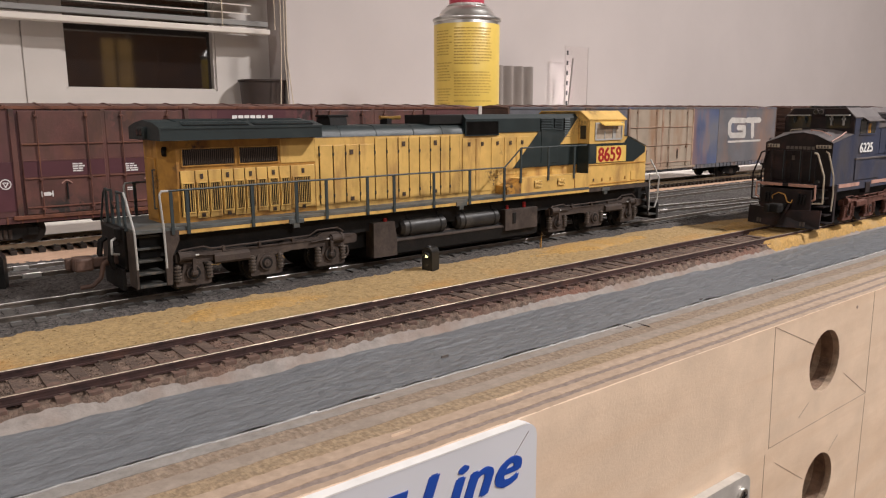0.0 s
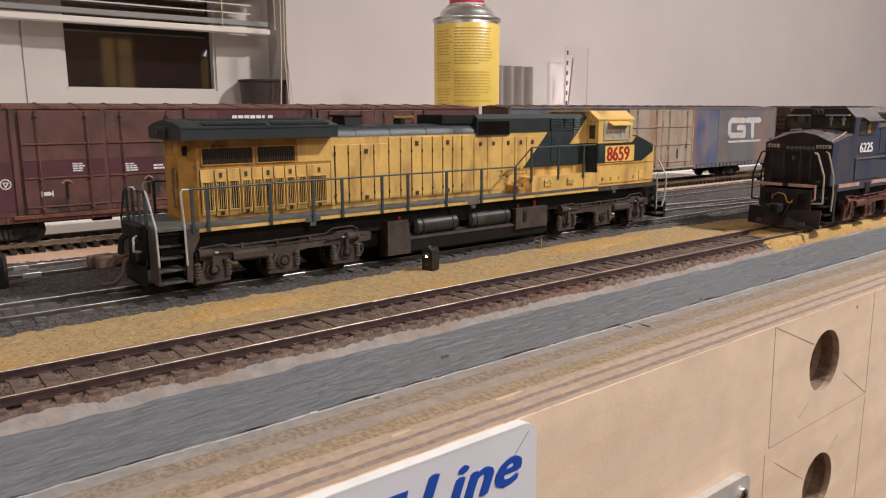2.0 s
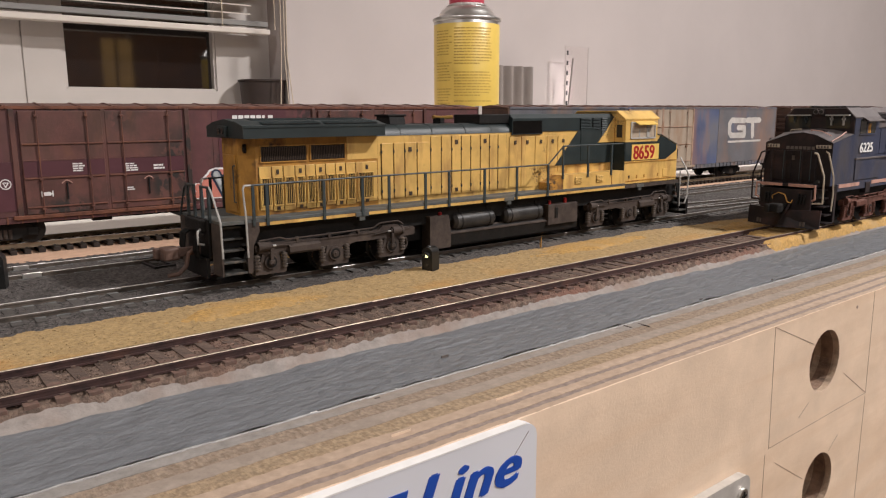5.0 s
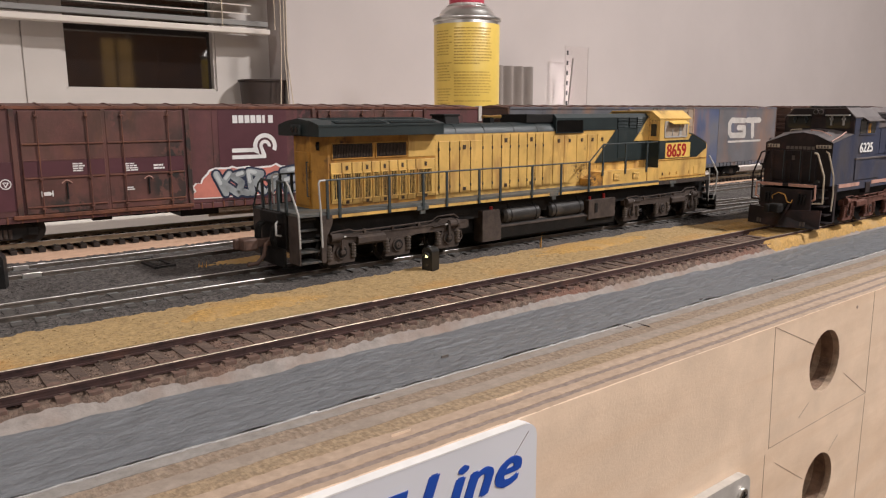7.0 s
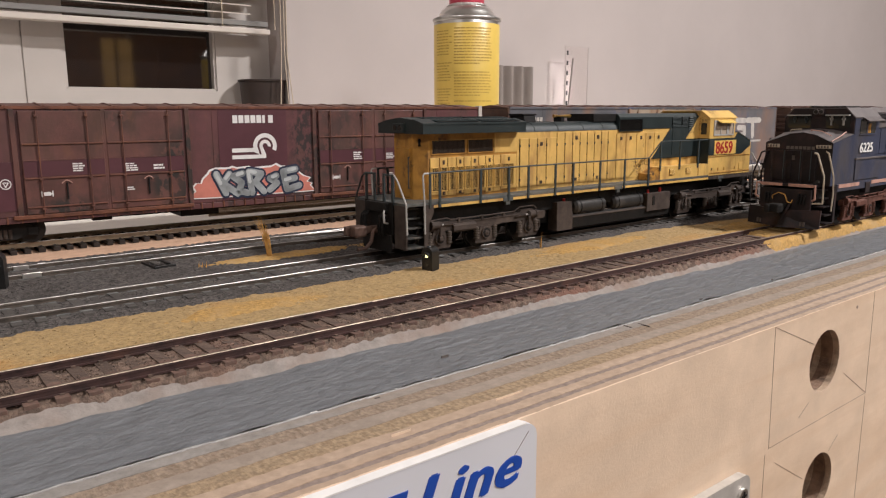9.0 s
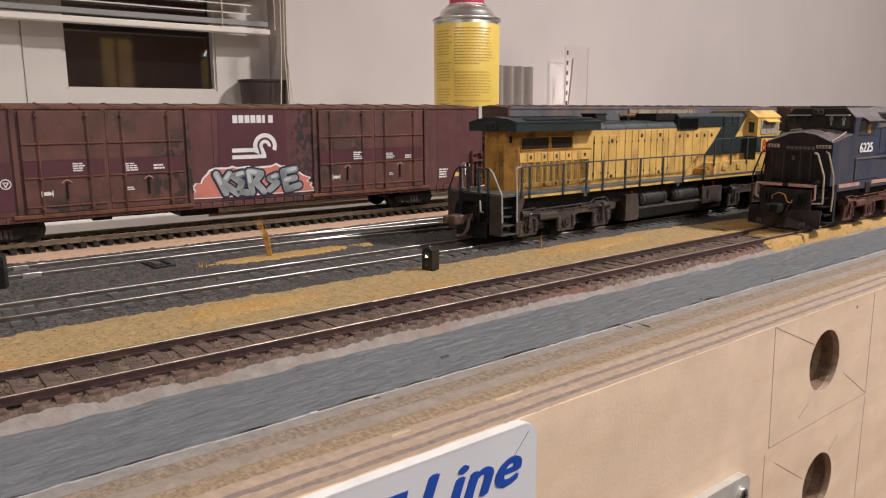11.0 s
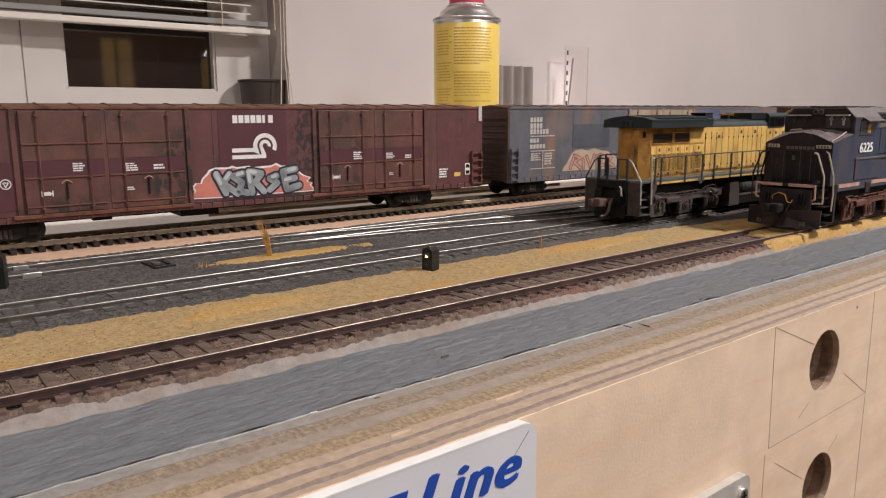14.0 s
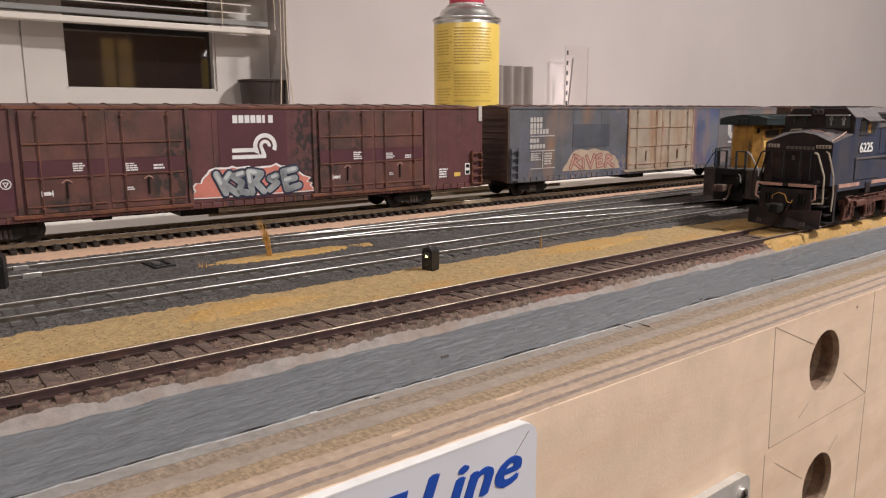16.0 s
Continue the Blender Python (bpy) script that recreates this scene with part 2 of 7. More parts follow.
M_CRT = paint("rusty_brown_truck", (0.135, 0.058, 0.042), 0.7, vary=0.25, scale=200, bump=0.2, dirt=(0.06, 0.030, 0.022), dirt_amount=0.4, dirt_scale=160)
M_PINK = paint("faded_pink_stripe", (0.50, 0.28, 0.22), 0.55, vary=0.12, scale=200, dirt=(0.15, 0.08, 0.06), dirt_amount=0.3, dirt_scale=200)
M_CREAM = paint("cream_handrail", (0.46, 0.39, 0.30), 0.45, vary=0.08)
M_FADE = paint("faded_grey_lettering", (0.11, 0.09, 0.08), 0.6, vary=0.1)
M_RAILH = paint("polished_rail_head", (0.62, 0.59, 0.56), 0.33, metal=1.0, vary=0.15, scale=200, dirt=(0.13, 0.11, 0.095), dirt_amount=0.5, dirt_scale=60, dirt_stretch=(0.25, 1, 1))
M_RAILB = paint("rail_head_brown", (0.52, 0.43, 0.34), 0.44, metal=1.0, vary=0.2, scale=150, dirt=(0.20, 0.13, 0.10), dirt_amount=0.42, dirt_scale=40, dirt_stretch=(0.25, 1, 1))
M_RAILW = paint("rusty_rail_web", (0.052, 0.023, 0.020), 0.75, vary=0.3, scale=300, bump=0.15, dirt=(0.10, 0.045, 0.030), dirt_amount=0.3, dirt_scale=200, dirt_stretch=(0.4, 1, 1))
M_RAILD = paint("dark_rail_web", (0.085, 0.066, 0.052), 0.7, vary=0.25, scale=300)
M_RAILG = paint("golden_rail_web", (0.46, 0.36, 0.25), 0.42, metal=0.35, vary=0.15, scale=200, dirt=(0.22, 0.15, 0.10), dirt_amount=0.35, dirt_scale=120, dirt_stretch=(0.3, 1, 1))
M_TIEB = paint("red_brown_tie", (0.138, 0.092, 0.071), 0.85, vary=0.35, scale=300, bump=0.5, dirt=(0.185, 0.082, 0.060), dirt_amount=0.36, dirt_scale=40, dirt2=(0.080, 0.064, 0.052), amount2=0.22, scale2=140, stretch2=(0.6, 0.15, 1), random_tone=0.45)
M_TIED = paint("grey_buried_tie", (0.092, 0.082, 0.074), 0.85, vary=0.25, scale=250, bump=0.3, random_tone=0.4)
M_PLATE = paint("pale_tie_plate", (0.165, 0.165, 0.160), 0.6, vary=0.3, scale=200, dirt=(0.08, 0.072, 0.066), dirt_amount=0.4, dirt_scale=160)
M_TIEK = paint("black_plastic_tie", (0.022, 0.014, 0.010), 0.55, vary=0.2, scale=300, random_tone=0.25)
M_BALB = paint("brown_ballast", (0.178, 0.120, 0.090), 0.9, vary=0.35, scale=500, bump=1.0, bump_scale=1600, dirt=(0.205, 0.098, 0.070), dirt_amount=0.36, dirt_scale=40, dirt2=(0.11, 0.085, 0.066), amount2=0.2, scale2=60)
M_BALD = paint("dark_grey_ballast", (0.104, 0.091, 0.084), 0.9, vary=0.5, scale=900, bump=1.0, bump_scale=1500, dirt=(0.050, 0.042, 0.038), dirt_amount=0.42, dirt_scale=55, dirt2=(0.13, 0.105, 0.085), amount2=0.2, scale2=30)
M_SAND = paint("ochre_ground_scatter", (0.39, 0.265, 0.12), 0.92, vary=0.2, scale=800, bump=0.7, bump_scale=1400, dirt=(0.50, 0.24, 0.05), dirt_amount=0.24, dirt_scale=30)
M_SANDO = paint("orange_ground_scatter", (0.48, 0.285, 0.088), 0.92, vary=0.22, scale=800, bump=0.9, bump_scale=1400, dirt=(0.42, 0.275, 0.12), dirt_amount=0.55, dirt_scale=110)
M_GREY = paint("grey_painted_filler", (0.152, 0.158, 0.168), 0.46, vary=0.07, scale=260, bump=1.0, bump_scale=420, bump_stretch=(0.4, 1, 1), bump_depth=0.0013, dirt=(0.112, 0.117, 0.127), dirt_amount=0.25, dirt_scale=300, dirt_stretch=(0.3, 1, 1))
M_GREYL = paint("pale_grey_edge", (0.262, 0.228, 0.205), 0.75, vary=0.14, scale=300, bump=0.5, bump_scale=900, dirt=(0.235, 0.165, 0.130), dirt_amount=0.5, dirt_scale=45)
M_CORK = paint("peach_roadbed", (0.56, 0.36, 0.245), 0.85, vary=0.08, scale=300, bump=0.3, bump_scale=900, dirt=(0.45, 0.27, 0.17), dirt_amount=0.25, dirt_scale=90)
M_BASE = paint("white_table_top", (0.80, 0.74, 0.68), 0.7, vary=0.06, scale=60)
M_PLY = paint("birch_plywood_face", (0.73, 0.56, 0.415), 0.5, vary=0.07, scale=60, bump=0.14, bump_scale=1200, dirt=(0.56, 0.395, 0.265), dirt_amount=0.44, dirt_scale=12, dirt_stretch=(0.6, 1, 2.6), dirt2=(0.66, 0.48, 0.335), amount2=0.36, scale2=70, stretch2=(0.10, 1, 2.2))
# bore wood: brown has the unlit wall's shade in it, pale the lit part
M_BORE = paint("shade_brown_bore_wood", (0.30, 0.19, 0.13), 0.75, vary=0.3, scale=250, bump=0.4)
M_BORE2 = paint("pale_bore_wood", (0.52, 0.38, 0.27), 0.75, vary=0.25, scale=250, bump=0.4)
M_PLY2 = paint("plywood_pale_ply", (0.43, 0.32, 0.235), 0.7, vary=0.12, scale=500, bump=0.2, dirt=(0.37, 0.265, 0.19), dirt_amount=0.4, dirt_scale=90, dirt_stretch=(0.06, 1, 1))
M_PLY3 = paint("plywood_dark_ply", (0.26, 0.20, 0.168), 0.75, vary=0.16, scale=700, bump=0.3, dirt=(0.32, 0.25, 0.20), dirt_amount=0.3, dirt_scale=260, dirt_stretch=(0.06, 1, 1))
M_PLY4 = paint("ochre_torn_ply", (0.335, 0.242, 0.152), 0.85, vary=0.22, scale=900, bump=0.7, bump_scale=900, bump_stretch=(1, 0.3, 1), bump_depth=0.0008, dirt=(0.195, 0.130, 0.080), dirt_amount=0.28, dirt_scale=900, dirt_stretch=(1, 0.3, 1))
M_PLY5 = paint("beige_smudged_ply", (0.305, 0.248, 0.202), 0.75, vary=0.12, scale=400, bump=0.25, dirt=(0.27, 0.215, 0.170), dirt_amount=0.45, dirt_scale=60, dirt_stretch=(0.08, 1, 1))
M_PLY6 = paint("brown_torn_ply", (0.285, 0.215, 0.158), 0.85, vary=0.22, scale=900, bump=0.7, bump_scale=900, bump_stretch=(1, 0.3, 1), bump_depth=0.0008, dirt=(0.145, 0.094, 0.064), dirt_amount=0.28, dirt_scale=900, dirt_stretch=(1, 0.3, 1))
M_PLY7 = paint("paint_smeared_ply", (0.265, 0.243, 0.222), 0.7, vary=0.14, scale=400, bump=0.3, dirt=(0.29, 0.225, 0.175), dirt_amount=0.4, dirt_scale=70, dirt_stretch=(0.12, 1, 1))
M_SMEAR = paint("white_filler_smear", (0.44, 0.43, 0.42), 0.6, vary=0.15, scale=300, dirt=(0.22, 0.20, 0.19), dirt_amount=0.4, dirt_scale=60, dirt_stretch=(0.3, 1, 1))
M_PENCIL = paint("pencil_mark", (0.34, 0.245, 0.18), 0.7, vary=0.2, scale=400)
M_WALL = paint("white_wall_paint", (0.478, 0.424, 0.405), 0.75, vary=0.025, scale=10, bump=0.05, bump_scale=400)
# mid-tone for walls out of view, set to keep bounce light low
M_WALL2 = paint("unseen_beige_wall", (0.36, 0.32, 0.29), 0.8, vary=0.04, scale=6)
M_FRAME = paint("white_window_paint", (0.52, 0.475, 0.44), 0.5, vary=0.03, scale=20)
M_BLIND = paint("cream_blind_slat", (0.62, 0.56, 0.50), 0.45, vary=0.03, scale=30)
M_BLINDG = paint("grey_blind_rail", (0.22, 0.21, 0.20), 0.45, vary=0.05, scale=30)
M_NIGHT = glass("dark_window_glass", (0.012, 0.010, 0.010), 0.04)
M_NIGHT.node_tree.nodes["Principled BSDF"].inputs["IOR"].default_value = 2.1
M_POT = paint("dark_brown_pot", (0.035, 0.022, 0.018), 0.45, vary=0.15, scale=80)
M_CORD = paint("beige_cord", (0.50, 0.42, 0.32), 0.7, vary=0.1)
M_CANY = paint("yellow_can_label", (0.78, 0.55, 0.12), 0.35, vary=0.04, scale=60)
M_CANT = paint("printed_small_text", (0.58, 0.37, 0.075), 0.5, vary=0.1)
M_STEEL = paint("tinplate", (0.72, 0.70, 0.67), 0.34, metal=1.0, vary=0.08, scale=60)
M_NICKEL = paint("brushed_nickel", (0.55, 0.52, 0.48), 0.45, metal=0.35, vary=0.1, scale=200)
M_CAP = paint("red_plastic_cap", (0.55, 0.06, 0.10), 0.35, vary=0.05)
M_CAPW = paint("white_plastic_collar", (0.72, 0.68, 0.66), 0.4, vary=0.03)
M_CORR = paint("grey_corrugated_plastic", (0.26, 0.225, 0.205), 0.5, vary=0.05, scale=60)
M_CLEAR = glass("clear_plastic", (0.97, 0.95, 0.94), 0.05, 1.0)
M_CLEAR.node_tree.nodes["Principled BSDF"].inputs["IOR"].default_value = 1.12
M_EDGE = paint("frosted_plastic_edge", (0.47, 0.42, 0.40), 0.5, vary=0.05)
M_DARK = paint("black_plastic", (0.010, 0.010, 0.010), 0.4, vary=0.15, scale=200)
M_LED = paint("lit_yellow_lens", (1.0, 0.92, 0.45), 0.3, vary=0.0, glow=1.6)
M_SIGN = paint("white_enamel_sign", (0.63, 0.63, 0.665), 0.3, vary=0.02, scale=30)
M_BLUE = paint("blue_sign_lettering", (0.012, 0.065, 0.36), 0.35, vary=0.04)
M_GRASS = paint("orange_field_grass", (0.52, 0.27, 0.06), 0.7, vary=0.2, scale=300)
M_CEIL = paint("white_ceiling", (0.60, 0.57, 0.54), 0.8, vary=0.02, scale=5)
M_FLOOR = paint("brown_room_floor", (0.13, 0.085, 0.055), 0.6, vary=0.1, scale=6)
M_LAMPG = paint("lamp_diffuser", (1.0, 0.85, 0.68), 0.5, vary=0.0, glow=6.0)

# ---- the room ----
WALL_Y = 680.0       # front face of the wall behind the layout
NICHE_X = 352.0      # right-hand reveal of the window niche
PANE_Y = 727.0
FLOOR_Z = -1150.0
CEIL_Z = 1200.0


def structure(name, geo, material, label, smooth=False):
    return tagged(part(name, geo, material, None, "", smooth), label, name.split("_")[0], "", "structure")


def heightfield(name, material, label, x0, x1, y0, y1, step, height, kind_name="ground"):
    """A sheet with fine relief: height(x, y) in millimetres, with skirts."""
    nx, ny = int((x1 - x0) / step) + 1, int((y1 - y0) / step) + 1
    vs = [(x0 + (x1 - x0) * i / (nx - 1), y0 + (y1 - y0) * j / (ny - 1)) for j in range(ny) for i in range(nx)]
    me = bpy.data.meshes.new(name)
    me.from_pydata([(x * MM, y * MM, height(x, y) * MM) for x, y in vs], [],
                   [(j * nx + i, j * nx + i + 1, (j + 1) * nx + i + 1, (j + 1) * nx + i) for j in range(ny - 1) for i in range(nx - 1)])
    me.materials.append(material)
    for q in me.polygons:
        q.use_smooth = True
    return tagged(new(name, me), label, kind_name, "", "structure")


def n3(x, y, s, k=0.0):
    return noise.noise(Vector((x * s, y * s, k)))


structure("wall_north", Geo().box(NICHE_X, 3200, WALL_Y, WALL_Y + 90, FLOOR_Z, CEIL_Z), M_WALL, "plain white painted wall behind the layout")
structure("wall_niche", Geo().box(-1400, NICHE_X, WALL_Y, WALL_Y + 90, FLOOR_Z, -30), M_WALL, "white wall below the window niche")
# from here to the ceiling: unseen shell, added to hold and bounce lamp light
structure("wall_west", Geo().box(-1490, -1400, -2600, WALL_Y + 200, FLOOR_Z, CEIL_Z), M_WALL2, "unseen plain beige side wall, added to limit bounce light")
structure("wall_east", Geo().box(3200, 3290, -2600, WALL_Y + 200, FLOOR_Z, CEIL_Z), M_WALL2, "unseen plain beige far side wall, added to limit bounce light")
structure("wall_south", Geo().box(-1400, 3200, -2690, -2600, FLOOR_Z, CEIL_Z), M_WALL2, "unseen plain beige rear wall with the added door")
structure("floor", Geo().box(-1490, 3290, -2690, WALL_Y + 200, FLOOR_Z - 50, FLOOR_Z), M_FLOOR, "unseen brown floor, added to close the room")
structure("ceiling", Geo().box(-1490, 3290, -2690, WALL_Y + 200, CEIL_Z, CEIL_Z + 50), M_CEIL, "unseen white ceiling with flat round lamps, added to close the room")
# unseen door, added so that the dark pane mirrors brown wood
M_WOOD = paint("brown_wooden_door", (0.13, 0.055, 0.022), 0.4, vary=0.25, scale=14, dirt=(0.06, 0.025, 0.012), dirt_amount=0.4, dirt_scale=8, dirt_stretch=(6, 6, 0.6))
door = thing("door_1", "unseen brown wooden double door, added for the window's reflection", "door", None, "", "structure")
for a, b_ in ((500, 1190), (1210, 2000)):
    part("door_leaf", Geo().box(a, b_, -2600, -2560, FLOOR_Z, FLOOR_Z + 2050, 4), M_WOOD, door)
    part("door_panel", Geo().box(a + 120, b_ - 120, -2560, -2550, FLOOR_Z + 1050, FLOOR_Z + 1900, 4), M_WOOD, door)
# two unseen boards, light tan, added to give the pane its bright strips
M_PINE = paint("reflected_tan_wood", (0.62, 0.38, 0.13), 0.4, vary=0.15, scale=10, dirt=(0.42, 0.22, 0.07), dirt_amount=0.4, dirt_scale=8, dirt_stretch=(6, 6, 0.5))
for a, b_ in ((1058, 1118), (1132, 1204)):
    part("side_light_board", Geo().box(a, b_, -2549, -2540, FLOOR_Z, 425, 3), M_PINE, door, "unseen tan board, added for the window's reflection")
# unseen fixtures for the lamps above, the added fill included
for lx, ly, lz, size, watts in CEILING_AND_FILL_LAMPS:
    lamp_thing = thing("ceiling_and_fill_fixture", "flat round warm-white ceiling light, out of view; the second is added fill", "ceiling light", pose(lx, ly, CEIL_Z * MM), "ceiling lights")
    part("housing", Geo().lathe([(size * 540, -14), (size * 540, 0)], (0, 0, 0), 32), M_CAPW, lamp_thing)
    part("diffuser", Geo().lathe([(size * 500, -18), (size * 500, -15)], (0, 0, 0), 32), M_LAMPG, lamp_thing)


def window():
    w = thing("window_1", "white framed window at night behind a half-lowered blind", "window", None, "", "structure")
    y0 = PANE_Y
    x0, x1, z0 = 160.0, 294.5, 78.0
    part("window_frame", Geo().box(x1 + 1, NICHE_X, y0 - 6, y0 + 40, -30, CEIL_Z).box(128, x0 - 1, y0 - 6, y0 + 40, -30, CEIL_Z).box(x0 - 1, x1 + 1, y0 - 6, y0 + 40, -30, z0 - 1), M_FRAME, w)
    part("window_frame", Geo().box(-1400, 126.5, y0 - 8, y0 + 40, -30, CEIL_Z, 0), M_FRAME, w)
    part("frame_joint", Geo().box(126.5, 128, y0 - 4.5, y0 + 40, -30, CEIL_Z), M_FRAME, w)
    part("glazing_bead", Geo().box(x0 - 1, x0 + 1.2, y0 - 4, y0 + 3, z0, CEIL_Z).box(x1 - 1.2, x1 + 1, y0 - 4, y0 + 3, z0, CEIL_Z).box(x0, x1, y0 - 4, y0 + 3, z0 - 1, z0 + 1), M_FRAME, w)
    part("pane", Geo().box(x0 - 0.5, x1 + 0.5, y0 + 3, y0 + 6, z0 - 0.5, CEIL_Z), M_NIGHT, w, "black night-time pane")
    part("backing", Geo().box(x0 - 5, x1 + 5, y0 + 30, y0 + 34, z0 - 5, CEIL_Z), M_DARK, w)
    part("window_sill", Geo().box(-1400, NICHE_X - 1, WALL_Y - 15, y0 - 8, -34, -30.5, 0), M_FRAME, w)


window()

# ---- the layout's ground, from the front edge to the wall ----
X0, X1 = -120.0, 900.0
structure("table_top", Geo().box(X0, X1, 130, WALL_Y - 1, -24, -7.5), M_BASE, "pale board that carries the layout")
structure("table_back", Geo().box(X0, X1, 372.0, WALL_Y - 1, -7.4, -1.6), M_BASE, "white painted board behind the rear tracks")


def grey_height(x, y):
    ridge = abs(n3(x * 0.22, y, 0.28, 6))
    return -6.1 + 0.2 * n3(x, y, 0.05) + 0.26 * n3(x * 0.4, y, 0.25, 3) + 0.28 * n3(x * 0.3, y, 0.6, 5) + 0.5 * max(0.0, 0.16 - ridge)


heightfield("road_strip", M_GREY, "grey painted plaster strip along the layout edge", X0, X1, 130.5, 159.5, 0.7, grey_height)


def shoulder_height(x, y):
    return -6.5 + 3.3 * min(1, max(0, (y - 157.0 - 0.5 * n3(x, 0, 0.06) - 0.2 * n3(x, 0, 0.4)) / 3.2)) - 0.5 * max(0, min(1, (y - 160.9 - 0.9 * n3(x, 0, 0.3, 4)) / 1.5)) + 0.15 * n3(x, y, 0.6, 9)


heightfield("pale_shoulder", M_GREYL, "pale dusty shoulder beside the front track", X0, X1, 156.5, 164, 0.7, shoulder_height)


def brown_height(x, y):
    d = abs(y - 171.65 + 0.0014 * x)
    k = (x - X0 - 2) / 5.9
    cell = math.floor(k)
    pocket = 0.0
    # holes left between the ties beside the rails
    if abs(k - cell - 0.5) < 0.23 and (9.2 < d < 10.6 or 6.5 < d < 7.9):
        pocket = max(0.0, 2.6 + 3.2 * n3(cell * 3.71, 5.0 if y > 171 else 1.0, 1.0, d > 8.6))
    return -2.24 - pocket - 1.0 * max(0, (d - 11.25) / 0.5) + 0.3 * n3(x, y, 0.15, 4) + 0.3 * n3(x, y, 0.5, 1) + 0.25 * n3(x, y, 1.3, 2)


heightfield("brown_ballast", M_BALB, "red-brown fine ballast under the front track", X0, X1, 156.8, 187, 0.7, brown_height)


def dark_height(x, y):
    rise = 1.05 * min(1, max(0, (y - 217.0) / 11.0))
    return -2.62 + rise + 0.25 * n3(x, y, 0.07, 11) + 0.3 * n3(x, y, 0.6, 12) + 0.35 * n3(x, y, 1.4, 13)


heightfield("dark_ballast", M_BALD, "dark grey fine ballast between the tracks", X0, X1, 204, 322, 1.0, dark_height)


def sand_height(x, y):
    edge = 216.5 + 2.6 * n3(x, 0, 0.04, 21) + 1.6 * n3(x, 0, 0.2, 22) - max(0, (x - 300) * 0.11)
    back = (y - edge) / 3.0
    front = (185.5 + 1.5 * n3(x, 0, 0.1, 23) - y) / 3.0
    fall = max(0, back, front)
    return -1.9 - 2.0 * min(2.2, fall) ** 1.3 + 0.4 * n3(x, y, 0.06, 24) + 0.4 * n3(x, y, 0.5, 25) + 0.2 * n3(x, y, 1.4, 26)


heightfield("ochre_ground", M_SAND, "ochre yellow scatter ground between the tracks", X0, X1, 181, 224, 0.9, sand_height)


def patch_height(cx, cy, rx, ry, k):
    def h(x, y):
        d = math.hypot((x - cx) / rx, (y - cy - (x - cx) * 0.02) / ry) + 0.35 * n3(x, y, 0.1, k) + 0.15 * n3(x, y, 0.5, k + 1)
        return -1.9 - 2.5 * max(0, d - 0.7) + 0.35 * n3(x, y, 1.2, k + 2)
    return h


heightfield("orange_patch", M_SANDO, "orange scatter patch between the rails", 95, 180, 258, 290, 0.9, lambda x, y: patch_height(136, 270.5, 38, 6.0, 31)(x, y) + 0.95)
heightfield("orange_patch", M_SANDO, "orange scatter spot on the ochre ground", 60, 118, 194, 214, 0.9, lambda x, y: patch_height(88, 203, 22, 7, 41)(x, y) + 0.75)
heightfield("orange_patch", M_SANDO, "orange scatter spot on the ochre ground", 205, 300, 196, 216, 0.9, lambda x, y: patch_height(250, 206, 34, 7, 51)(x, y) + 0.75)
heightfield("orange_patch", M_SANDO, "orange scatter spot under the parked engine", 330, 520, 186, 206, 0.9, lambda x, y: patch_height(400, 196, 80, 9, 55)(x, y) + 0.7)


def spill_height(x, y):
    """Scatter round the parked engine: starts further back beside the rails than between them."""
    start = 331 if 163.4 < y < 180 else 316
    inside = (start + 9 * n3(0, y, 0.25, 81) + 7 * n3(x, y, 0.25, 82) - x) / 9
    level = -1.5 if 164.2 < y < 179.2 else -1.15
    return level - 2.0 * max(0, inside) - 1.8 * max(0, (159.7 + 0.6 * n3(x, 0, 0.15, 83) - y) / 0.8) + 0.35 * n3(x, y, 0.4, 84) + 0.3 * n3(x, y, 1.3, 85)


heightfield("ochre_ground", M_SANDO, "orange ochre scatter around the parked engine", 305, 640, 157.8, 187, 0.9, spill_height)
heightfield("roadbed", M_CORK, "peach coloured roadbed under the rear track", X0, X1, 319, 372, 1.5,
            lambda x, y: -1.35 + 0.08 * n3(x, y, 0.3) - 1.6 * max(0, min(1, (321.0 + 1.2 * n3(x, 0, 0.15, 61) - y) / 2)))


